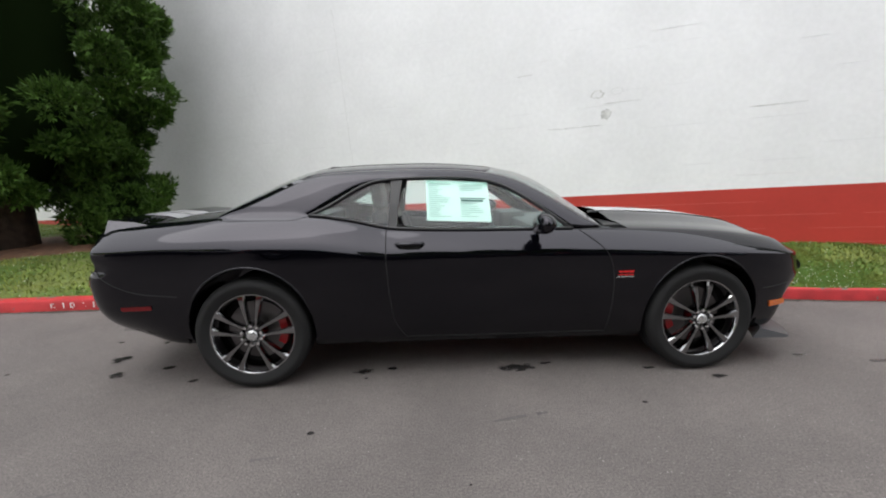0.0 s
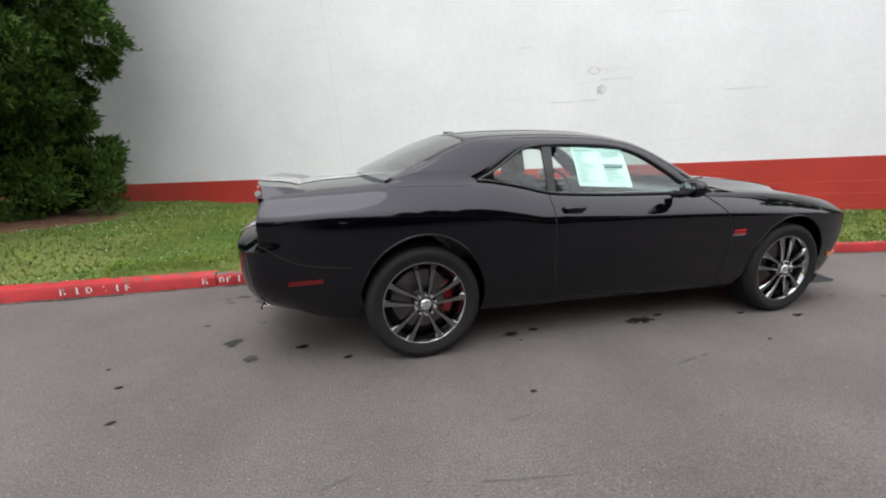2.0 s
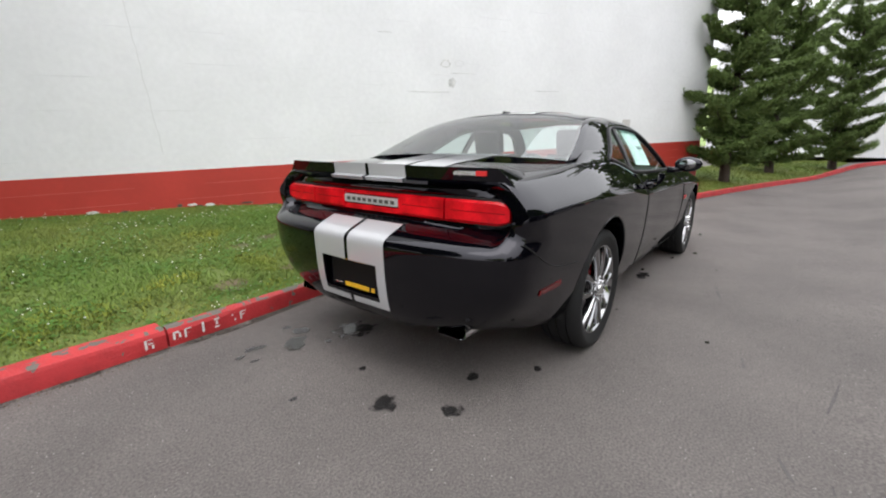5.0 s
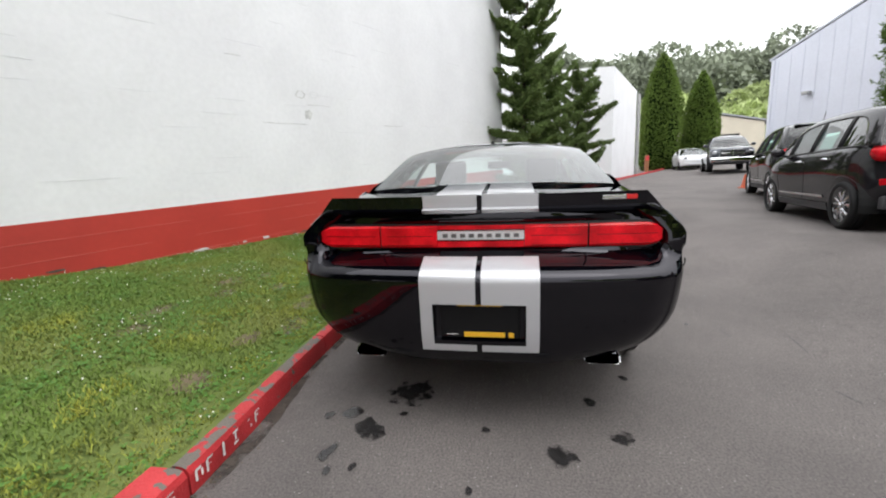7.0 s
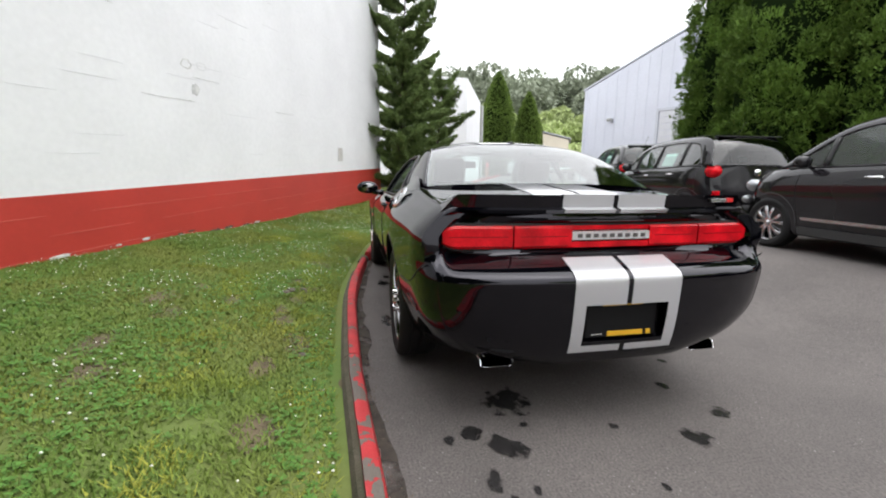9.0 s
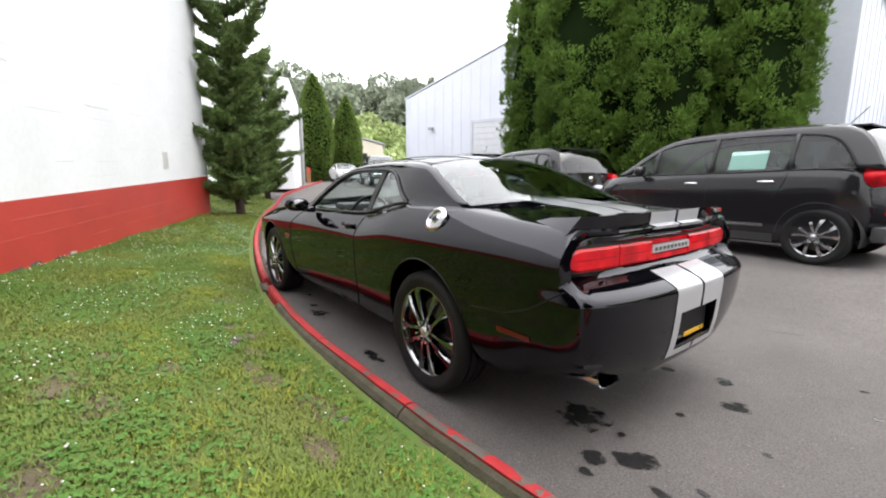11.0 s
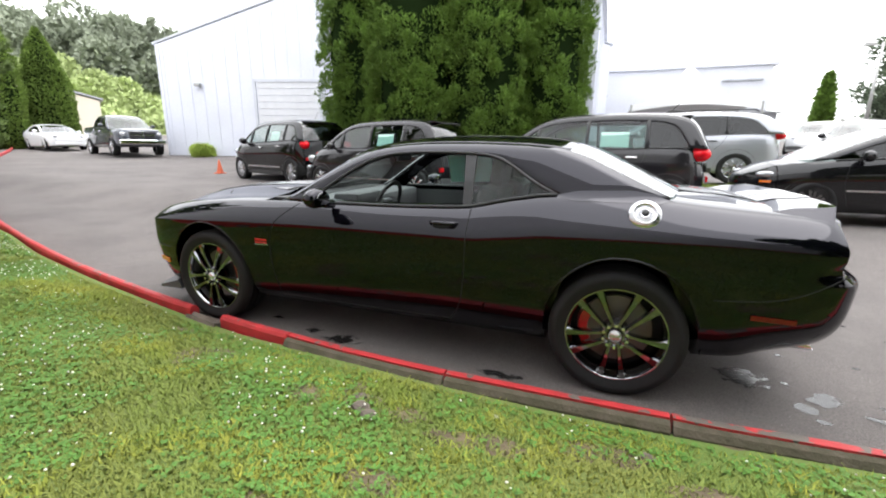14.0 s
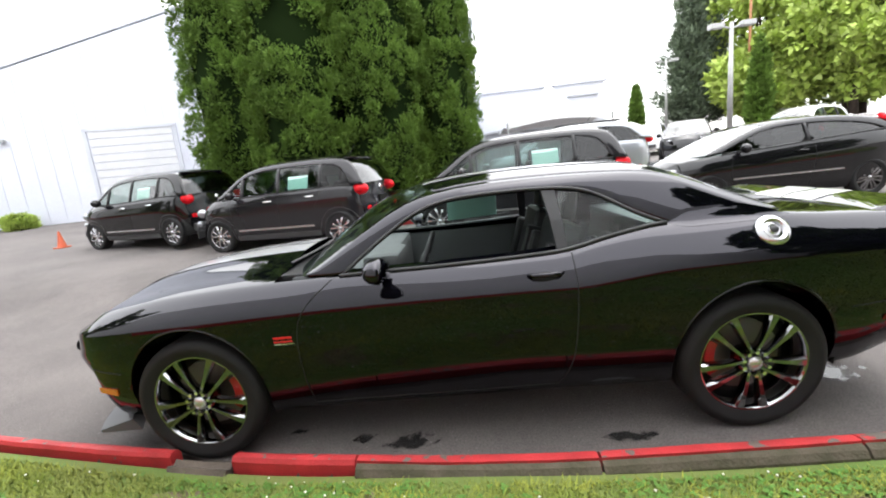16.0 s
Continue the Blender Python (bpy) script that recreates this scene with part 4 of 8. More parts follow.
        for k in range(3):
            x0 = 0.880 + 0.034 * k
            for z0, z1 in ((0.70, 0.712), (0.681, 0.689)):
                bmx = side_patch(sp, [(x0, z0), (x0 + 0.028, z0), (x0 + 0.034, z1), (x0 + 0.006, z1)], s, 0.002, 0.004)
                tmp = bpy.data.meshes.new("tmp")
                bmx.to_mesh(tmp)
                bmx.free()
                bm.from_mesh(tmp)
                bpy.data.meshes.remove(tmp)
        part("fender_badge", bm, BADGE_RED, root, "small red badge drawn as bars")
        part("fender_badge_base", side_patch(sp, [(0.872, 0.668), (0.98, 0.668), (0.983, 0.675), (0.875, 0.675)], s, 0.002, 0.003), BADGE, root)
        # mirror
        bm = bmesh.new()
        bmesh.ops.create_uvsphere(bm, u_segments=24, v_segments=14, radius=1.0)
        for v in bm.verts:
            v.co = Vector((v.co.x * 0.066 * (1.15 if v.co.x > 0 else 0.7), v.co.y * 0.108, v.co.z * (0.066 if v.co.z > 0 else 0.062)))
        m = part("mirror", bm, BLACK_PAINT, root, "black door mirror", smooth=True)
        m.location = (0.36, s * 1.01, 1.035)
        bm = tube([(0.36, s * 0.845, 0.985), (0.37, s * 0.90, 0.985), (0.36, s * 0.96, 1.0)], [0.03, 0.026, 0.03], 10)
        part("mirror_arm", bm, BLACK_PAINT, root, smooth=True)
        bm = lathe([(0.0, 0.004), (0.9, 0.003), (1.0, 0.0)], 24)
        bmesh.ops.transform(bm, verts=bm.verts, matrix=Matrix.Translation((-0.0485, 0, 0.002)) @ Matrix.Rotation(radians(90), 4, "Z") @ Matrix.Diagonal((0.066, 1, 0.042, 1)))
        part("mirror_glass", bm, DARK_CHROME, m, smooth=True)
        # handle with its dished recess
        y = body_y(sp, -0.46, 0.905)
        bm = bmesh.new()
        bmesh.ops.create_uvsphere(bm, u_segments=20, v_segments=10, radius=1.0)
        for v in bm.verts:
            v.co = Vector((v.co.x * 0.075, v.co.y * 0.012, v.co.z * 0.032))
        d = part("handle_recess", bm, UNDER, root, smooth=True)
        d.location = (-0.46, s * (y - 0.001), 0.897)
        d.rotation_euler = (s * radians(24), 0, 0)
        part("door_handle", tube([(-0.545, s * (y - 0.008), 0.915), (-0.52, s * (y + 0.022), 0.918), (-0.40, s * (y + 0.022), 0.918), (-0.375, s * (y - 0.008), 0.915)], 0.013, 8), BLACK_PAINT, root, smooth=True)
    # round chrome filler cap on the driver's side
    yf = body_y(sp, -1.553, 1.035)
    bm = lathe([(0.0, 0.010), (0.024, 0.013), (0.030, 0.004), (0.044, 0.001), (0.050, 0.012), (0.056, 0.015), (0.072, 0.008), (0.078, 0.0)], 40)
    cap = part("fuel_cap", bm, ALLOY, root, "round chrome fuel filler door", smooth=35)
    cap.location, cap.rotation_euler = (-1.553, yf + 0.012, 1.035), (radians(33), 0, 0)
    o = part("fuel_cap_centre", lathe([(0.0, 0.016), (0.017, 0.0155), (0.021, 0.010)], 24), TRIM, root, smooth=True)
    o.location, o.rotation_euler = cap.location, cap.rotation_euler
    rear_details(root, sp)
    cabin(root, sp)
    # front: splitter, grille panel and lamps
    v = []
    for k in range(21):
        y = -0.86 + 1.72 * k / 20
        xo = 2.34 - 0.20 * abs(y / 0.86) ** 3
        v += [(xo - 0.25, y, 0.19), (xo, y, 0.185), (xo + 0.012, y, 0.20), (xo - 0.20, y, 0.26)]
    part_faces = grid_faces(21, 4, closed=True)
    pydata("splitter", v, part_faces + [(0, 1, 2, 3), (83, 82, 81, 80)], mat("grey_splitter", (0.075, 0.078, 0.085), 0.45), root, "dark grey chin splitter", smooth=30)

    def nose_x(y, z):
        return sp["xf"] * (1 - min(abs(y) / 0.88, 0.97) ** 2) ** (1 / 13) - sp["front_in"](z)

    v = []
    for k in range(21):
        y = -0.70 + 1.40 * k / 20
        v += [(nose_x(y, z) + d, y, z) for z, d in ((0.59, -0.03), (0.60, 0.003), (0.69, 0.003), (0.70, -0.03))]
    pydata("grille", v, grid_faces(21, 4, closed=True), TRIM, root)
    for s in (1, -1):
        for y in (0.42, 0.60):
            o = part("headlamp", lathe([(0.0, 0.012), (0.035, 0.008), (0.042, 0.0)], 24), TRIM, root, smooth=True)
            o.location, o.rotation_euler = (nose_x(y, 0.645), s * y, 0.645), (0, 0, radians(-90 - s * 15))
    # wipers
    for s in (1, -1):
        part("wiper", tube([(0.98, s * 0.35 + 0.2, 1.03), (0.90, s * 0.35, 1.055), (0.86, s * 0.35 - 0.25, 1.075)], 0.008, 6), TRIM, root)
    part("cowl", box(0.80, 1.02, -0.68, 0.68, 0.93, 0.985, 0.01), TRIM, root)
    part("aerial", box(-1.10, -1.02, -0.014, 0.014, 1.40, 1.432, 0.010), TRIM, root)
    return root


def rear_details(root, sp):
    """Tail lamps, spoiler, plate, exhaust."""
    # full-width lamp bar following the tail's curve
    def bar(y0, y1, z0, z1, lift, n=8, rnd=0.0):
        v = []
        for k in range(n):
            y = y0 + (y1 - y0) * k / (n - 1)
            zm, h = (z0 + z1) / 2, (z1 - z0) / 2 * (1 - rnd * max(0.0, (abs(y) - 0.72) / 0.08) ** 2.5)
            for q, d in ((-1, -0.03), (-1, lift * 0.6), (-0.8, lift), (0.8, lift), (1, lift * 0.6), (1, -0.03)):
                v.append((lamp_plane(y) - d, y, zm + q * h))
        f = grid_faces(n, 6, closed=True, flip=True) + [(0, 1, 2, 3, 4, 5), tuple((n - 1) * 6 + j for j in (5, 4, 3, 2, 1, 0))]
        return v, f

    for y0, y1 in ((0.486, 0.80), (0.202, 0.478), (-0.478, -0.202), (-0.80, -0.486)):
        v, f = bar(y0, y1, 0.854, 0.958, 0.020, 20, 0.45)
        lamp = pydata("tail_lamp", v, f, RED_LENS, root, "deep red tail lamp segment with rounded outer end", smooth=30)
        v, f = bar(y0 + 0.02, y1 - 0.03, 0.907, 0.910, 0.0212, 8)
        pydata("lamp_rib", v, f, RED_DARK, lamp)
        v, f = bar(y0 + 0.02, y1 - 0.03, 0.864, 0.867, 0.0212, 8)
        pydata("lamp_rib", v, f, RED_DARK, lamp)
    for z0, z1, lf in ((0.854, 0.884, 0.017), (0.936, 0.958, 0.012)):
        v, f = bar(-0.2, 0.2, z0, z1, lf)
        pydata("tail_lamp_centre", v, f, RED_LENS, root)
    v, f = bar(-0.2, 0.2, 0.889, 0.931, 0.021)
    plaque = pydata("name_plaque", v, f, PLAQUE, root, "silver plaque with lettering drawn as bars", smooth=30)
    for k in range(9):
        y = -0.165 + 0.041 * k
        v, f = bar(y - 0.012, y + 0.012, 0.900, 0.921, 0.0235, 2)
        pydata("plaque_bar", v, f, DISC, plaque)
    v, f = bar(-0.815, 0.815, 0.844, 0.968, 0.003, 30, 0.3)
    pydata("lamp_surround", v, f, TRIM, root)
    # spoiler: a lip across the deck with curved ends
    n = 33
    v = []
    for k in range(n):
        y = 0.83 * math.sin(math.pi * (k / (n - 1) - 0.5))
        e = abs(y) / 0.83
        out = min(max((e - 0.885) / 0.115, 0.0), 1.0)
        up = 0.064 * (1 - out) + 0.004
        chord = 0.30 - 0.17 * out
        back = -2.44 + 0.09 * e**3
        zd = 1.029 - 0.042 * out
        v += [(back + chord, y, zd + 0.018), (back + chord * 0.53, y, zd + 0.022 + up * 0.45), (back + 0.03, y, zd + up * 0.93), (back, y, zd + up), (back + 0.001, y, zd + up - 0.010), (back + 0.006, y, zd + 0.010), (back - 0.026, y, zd + 0.002), (back - 0.012, y, zd - 0.014), (back + chord, y, zd - 0.02)]
    pydata("spoiler", v, grid_faces(n, 9, closed=True, flip=True), BLACK_PAINT, root, "black deck-lid spoiler with stripes", smooth=35)
    for s in (1, -1):
        v = []
        for k in range(5):
            y = s * (0.012 + 0.25 * k / 4)
            e = abs(y) / 0.83
            up, back, zd = 0.068, -2.44 + 0.09 * e**3, 1.029
            v += [(back + 0.30, y, zd + 0.022), (back + 0.16, y, zd + 0.026 + up * 0.45), (back + 0.035, y, zd + up * 0.92 + 0.004), (back - 0.003, y, zd + up + 0.003), (back - 0.003, y, zd + up - 0.010), (back + 0.002, y, zd + 0.012), (back - 0.030, y, zd + 0.004), (back - 0.016, y, zd - 0.012)]
        pydata("spoiler_stripe", v, grid_faces(5, 8, flip=s > 0), STRIPE, root, smooth=35)
    part("spoiler_badge", box(-0.006, 0.012, -0.075, 0.075, -0.009, 0.009, 0.002, Matrix.Translation((-2.407, -0.61, 1.072)) @ Matrix.Rotation(radians(11), 4, "Z")), BADGE, root)
    part("spoiler_badge_end", box(-0.008, 0.012, -0.077, -0.030, -0.010, 0.010, 0.002, Matrix.Translation((-2.407, -0.61, 1.072)) @ Matrix.Rotation(radians(11), 4, "Z")), BADGE_RED, root)
    # plate with unreadable yellow print
    plate = part("number_plate", box(-2.556, -2.540, -0.178, 0.178, 0.463, 0.624, 0.008), PLATE_BLACK, root, "black dealer plate frame with yellow print as bars")
    for y0, y1, z0, z1, m in ((-0.112, 0.07, 0.468, 0.491, YELLOW), (-0.152, -0.128, 0.468, 0.491, YELLOW), (0.095, 0.15, 0.476, 0.482, BADGE), (-0.10, 0.10, 0.611, 0.619, YELLOW)):
        part("plate_bar", box(-2.559, -2.553, y0, y1, z0, z1, 0.002), m, plate)
    # exhaust tips
    for s in (1, -1):
        bm = bmesh.new()
        ring = []
        for dx, g in ((0.0, 1.0), (0.0, 0.955), (0.30, 0.94), (0.30, 1.0)):
            r = []
            for k in range(24):
                a = 2 * math.pi * k / 24
                c, d = math.cos(a), math.sin(a)
                r.append(bm.verts.new((-2.445 + dx + 0.02 * d * (dx == 0), s * 0.55 + 0.080 * g * math.copysign(abs(c) ** 0.3, c), 0.338 + 0.019 * g * math.copysign(abs(d) ** 0.3, d))))
            ring.append(r)
        for a, b in zip(ring, ring[1:] + ring[:1]):
            for k in range(24):
                bm.faces.new((a[k], a[(k + 1) % 24], b[(k + 1) % 24], b[k]))
        bmesh.ops.recalc_face_normals(bm, faces=bm.faces)
        part("exhaust_tip", bm, CHROME, root, "flat oval chrome exhaust tip", smooth=40)
        part("exhaust_inside", box(-2.22, -2.16, s * 0.55 - 0.066, s * 0.55 + 0.066, 0.323, 0.353, 0.008), UNDER, root)
    part("diffuser", box(-2.25, -2.0, -0.36, 0.36, 0.27, 0.36, 0.03), TRIM, root)


def seat_mesh(w=0.50, head=True):
    bm = box(-0.26, 0.26, -w / 2, w / 2, 0.0, 0.16, 0.05, seg=3)
    box_into(bm, -0.07, 0.07, -w / 2, w / 2, 0.0, 0.62, 0.055, Matrix.Translation((-0.30, 0, 0.10)) @ Matrix.Rotation(radians(-18), 4, "Y"), 3)
    for s in (1, -1):
        box_into(bm, -0.09, 0.10, s * w / 2 - 0.05, s * w / 2 + 0.05, 0.05, 0.5, 0.04, Matrix.Translation((-0.28, 0, 0.10)) @ Matrix.Rotation(radians(-18), 4, "Y"), 3)
    if head:
        box_into(bm, -0.045, 0.045, -0.13, 0.13, 0.0, 0.19, 0.04, Matrix.Translation((-0.49, 0, 0.70)) @ Matrix.Rotation(radians(-10), 4, "Y"), 3)
    return bm


def cabin(root, sp):
    """What shows through the glass: seats, dash, wheel, the price sheet on the window."""
    part("cabin_floor", box(-1.4, 0.9, -0.72, 0.72, 0.26, 0.30), CARPET, root)
    part("rear_shelf", box(-1.62, -1.12, -0.66, 0.66, 0.98, 1.06, 0.02), DASH, root)
    for s in (1, -1):
        o = part("front_seat", seat_mesh(), SEAT, root, "black leather bucket seat", smooth=40)
        o.location = (-0.18, s * 0.38, 0.42)
        o = part("rear_seat", seat_mesh(0.54, False), SEAT, root, smooth=40)
        o.location = (-0.70, s * 0.33, 0.33)
        part("door_panel", box(-0.55, 0.7, s * 0.735 - 0.03, s * 0.735 + 0.03, 0.35, 0.955, 0.02), DASH, root)
    bm = box(0.42, 0.95, -0.70, 0.70, 0.55, 0.98, 0.07, seg=4)
    part("dashboard", bm, DASH, root, "grey-black vinyl dashboard", smooth=40)
    part("instrument_hood", box(0.32, 0.55, 0.20, 0.58, 0.86, 1.03, 0.06, seg=4), DASH, root, smooth=40)
    part("console", box(-0.5, 0.5, -0.12, 0.12, 0.3, 0.62, 0.04), DASH, root, smooth=40)
    ring = [(0.0, 0.185 * math.cos(a), 0.185 * math.sin(a)) for a in [2 * math.pi * k / 36 for k in range(36)]]
    w = part("steering_wheel", tube(ring, 0.016, 8, True), SEAT, root, "black leather steering wheel", smooth=True)
    bm = box(-0.02, 0.03, -0.06, 0.06, -0.06, 0.05, 0.02)
    for a in (0, 180, 270):
        box_into(bm, -0.006, 0.006, 0.04, 0.18, -0.018, 0.018, 0.004, Matrix.Rotation(radians(a), 4, "X"))
    h = part("wheel_hub", bm, DASH, w)
    w.location, w.rotation_euler = (0.20, 0.38, 0.93), (0, radians(-22), 0)
    part("inner_mirror", box(0.22, 0.25, -0.12, 0.12, 1.25, 1.32, 0.02), TRIM, root)
    # price sheet inside the passenger's window
    s = -1
    out = [(-0.345, 1.048), (0.085, 1.03), (0.075, 1.292), (-0.345, 1.312)]

    def on_glass(x, z, d):
        return (x, s * (side_y(sp, x, z) - 0.016 - d), z)

    def quad(name, x0, x1, z0, z1, material, d, parent, nx=6, nz=5):
        def sheet_pt(u, w_):
            a = np.array(out[0]) * (1 - u) * (1 - w_) + np.array(out[1]) * u * (1 - w_) + np.array(out[2]) * u * w_ + np.array(out[3]) * (1 - u) * w_
            return on_glass(a[0], a[1], d)
        v = [sheet_pt(x0 + (x1 - x0) * i / nx, z0 + (z1 - z0) * j / nz) for i in range(nx + 1) for j in range(nz + 1)]
        return pydata(name, v, grid_faces(nx + 1, nz + 1), material, parent, smooth=True)

    sheet_ob = quad("price_sheet", 0, 1, 0, 1, PAPER, 0.0, root)
    sheet_ob["label"] = "pale green price sheet with printed lines as bars"
    rng = random.Random(4)
    bars = [(0.04, 0.40, 0.90, 0.925)]
    for k in range(16):
        z = 0.86 - 0.05 * k
        bars.append((0.04, 0.04 + rng.uniform(0.12, 0.36), z, z + 0.014))
    for k in range(4):
        z = 0.90 - 0.045 * k
        bars.append((0.54, 0.54 + rng.uniform(0.2, 0.40), z, z + 0.016))
    for k in range(7):
        z = 0.42 - 0.05 * k
        bars.append((0.54, 0.54 + rng.uniform(0.1, 0.38), z, z + 0.012))
    for a, b, c, d in bars:
        quad("print_line", a, b, c, d, SOFT_INK, -0.0025, sheet_ob, 3, 1)
    for a, b, c, d in ((0.53, 0.94, 0.56, 0.585), (0.55, 0.90, 0.49, 0.54), (0.53, 0.80, 0.45, 0.462)):
        quad("print_block", a, b, c, d, INK, -0.0025, sheet_ob, 3, 1)


coupe = hero_car()


# ---- the other vehicles ----
def paint_of(name, base, metal=0.0):
    return mat(name, base, 0.06 if not metal else 0.22, metal=metal, coat=1.0 if metal else 0.0, spec=0.5, coat_rough=0.03)


GREY_PAINT = paint_of("charcoal_car_paint", (0.016, 0.015, 0.017))
SILVER_PAINT = paint_of("silver_car_paint", (0.34, 0.355, 0.385), 0.35)
WHITE_PAINT = paint_of("white_car_paint", (0.78, 0.79, 0.80))
JET_PAINT = paint_of("jet_car_paint", (0.006, 0.006, 0.007))
SLATE_PAINT = paint_of("slate_truck_paint", (0.045, 0.052, 0.064), 0.3)
CLADDING = mat("grey_plastic_cladding", (0.06, 0.06, 0.062), 0.6, bump=0.15, bscale=200)


def vehicle(name, label, m, paint, v, group=""):
    """A car from its side view: rows of (x, z) for belt and bottom, outlines of roof and windows, and what sets it apart."""
    root = thing(name, label, v.get("category", "car"), m, group)
    hw = v["half_width"]
    xr, xf = v["ends"]
    ax, rad = v["axles"], v["tyre"][0]
    sp = dict(
        xr=xr, xf=xf, nr=v.get("nr", 16), nf=v.get("nf", 9), n_side=44, end_ys=[0, 0.15, 0.3, 0.45, 0.58, 0.68],
        w=lerp_curve([xr, xr * 0.6, 0, xf * 0.6, xf], [hw * 0.95, hw, hw * 0.985, hw, hw * 0.93]),
        zb=lerp_curve([xr, xr * 0.85, xr * 0.5, 0, xf * 0.6, xf * 0.9, xf], [v["low"] + 0.16, v["low"] + 0.08, v["low"], v["low"], v["low"], v["low"] + 0.03, v["low"] + 0.08]),
        zc=lerp_curve(*zip(*[(x, z - v["shoulder"]) for x, z in v["belt"]])),
        zt=lerp_curve(*zip(*v["belt"])),
        belt_inset=lerp_curve([xr, 0, xf], [v.get("belt_in", 0.07), v.get("belt_in", 0.06), v.get("belt_in", 0.07) + 0.08]),
        low_in=lerp_curve([0, 0.06, 0.2, 0.5, 0.9, 1.0], [0.09, 0.05, 0.03, 0.02, 0.0, 0.0]),
        high_in=lerp_curve([0, 0.3, 0.7, 1.0], [0.0, 0.12, 0.5, 1.0]),
        crown=lambda x, y: v.get("crown", 0.05),
        rear_in=lerp_curve([0.2, 0.4, 0.6, 0.8, 1.1, 1.5], v.get("rear_in", [0.16, 0.04, 0.0, 0.03, 0.06, 0.1])),
        front_in=lerp_curve([0.2, 0.35, 0.55, 0.7, 0.9, 1.2], v.get("front_in", [0.18, 0.05, 0.0, 0.04, 0.16, 0.2])),
        tumble=v.get("tumble", 0.30), tumble2=0.2, bow_front=v.get("bow", 0.16), bow_rear=0.07, roof_crown=0.05,
        glass_front=MID_GLASS, glass_rear=v.get("rear_glass", DARK_GLASS), axles=ax, track=hw - 0.12, tyre=v["tyre"], spokes=v.get("spokes", 5), rim_mat=v.get("rim", ALLOY), twin=v.get("twin", True),
    )
    body = part("body", car_shell(sp), paint, root)
    cut(body, [c for x in ax for c in arch_cutter(x, rad + 0.01, rad * 1.16, 1.0, hw - 0.33, hw + 0.3)])
    me = body.data
    me.materials.clear()
    me.materials.append(paint)
    bm = bmesh.new()
    bm.from_mesh(me)
    x0, x1 = v["cabin"]
    zmin = min(z for _, z in v["belt"]) - 0.12
    kill = [f for f in bm.faces if f.normal.z > 0.6 and x0 < f.calc_center_median().x < x1 and f.calc_center_median().z > zmin and abs(f.calc_center_median().y) < hw - 0.2]
    bmesh.ops.delete(bm, geom=kill, context="FACES")
    bm.to_mesh(me)
    bm.free()
    for p in me.polygons:
        p.use_smooth = True
    me.set_sharp_from_angle(angle=radians(35))
    add_wheels(root, sp)
    for x in ax:
        arch_lip(x, rad + 0.01, rad * 1.17, 1.0, lambda px, pz: body_y(sp, px, pz) - 0.006, root, v.get("lip", paint), 2, 178)
        for s in (1, -1):
            bm = lathe([(rad * 1.2, 0.0), (rad * 1.2, 0.28), (0.02, 0.28)], 24)
            bmesh.ops.delete(bm, geom=[q for q in bm.verts if q.co.z < -0.12], context="VERTS")
            o = part("wheel_well", bm, UNDER, root)
            o.matrix_basis = Matrix.Translation((x, s * (hw - 0.06), rad + 0.01)) @ Matrix.Rotation(math.pi if s > 0 else 0, 4, "Z")
    inner = v["inner"]
    xs = [p[0] for p in inner][::-1]
    zs = [p[1] for p in inner][::-1]

    def window(a, b):
        """Outline between two posts under the roof rail."""
        up = [(x, float(np.interp(x, xs, zs))) for x in np.linspace(a, b, 9)]
        lo = [(x, sp["zt"](x) + 0.005) for x in np.linspace(b, a, 5)]
        out = [p for p in up if p[1] > sp["zt"](p[0]) + 0.02]
        return out + lo

    wins = [(nm, window(a, b), gm) for nm, a, b, gm in v["windows"]]
    glasshouse(root, sp, paint, v["outer"], inner, v["splits"], wins)
    belt_strip(root, sp, inner[-1][0], inner[0][0], 0.010, v.get("strip", TRIM), 20)
    for x in v["posts"]:
        zt_, zi = sp["zt"](x), float(np.interp(x, xs, zs))
        for s in (1, -1):
            part("door_post", tube([(x, s * (side_y(sp, x, z) - 0.008), z) for z in np.linspace(zt_, zi, 5)], 0.028, 6), TRIM, root, smooth=True)
    for ln in v.get("gaps", []):
        seam(root, sp, ln, 10, 0.004)
    for x in v.get("handles", []):
        z = sp["zt"](x) - 0.13
        for s in (1, -1):
            y = body_y(sp, x, z)
            part("door_handle", tube([(x - 0.09, s * y, z), (x - 0.07, s * (y + 0.03), z + 0.004), (x + 0.07, s * (y + 0.03), z + 0.004), (x + 0.09, s * y, z)], 0.014, 6), v.get("handle_mat", CHROME), root, smooth=True)
    if v.get("cladding"):
        for s in (1, -1):
            a, b = ax[1] + rad * 1.25, ax[0] - rad * 1.25
            z = v["low"]
            part("sill_cladding", side_patch(sp, [(a, z + 0.02), (b, z + 0.02), (b, z + 0.12), (a, z + 0.12)], s, 0.002, 0.014), CLADDING, root)
            part("rub_strip", side_patch(sp, [(a + 0.1, z + 0.20), (b - 0.05, z + 0.20), (b - 0.05, z + 0.235), (a + 0.1, z + 0.235)], s, 0.002, 0.012), ALLOY, root, "bright metal strip along the doors")
    for s in (1, -1):
        for nm, (x, z, dx, dy, dz), gm in v["lamps"]:
            bm = bmesh.new()
            bmesh.ops.create_uvsphere(bm, u_segments=16, v_segments=10, radius=1.0)
            bmesh.ops.transform(bm, verts=bm.verts, matrix=Matrix.Diagonal((dx, dy, dz, 1)))
            o = part(nm, bm, gm, root, smooth=True)
            o.location = (x, s * (body_y(sp, x, z) - dy * 0.35 if abs(x) < abs(xr) * 0.97 else hw * 0.7), z)
        mx, mz = v["mirror"]
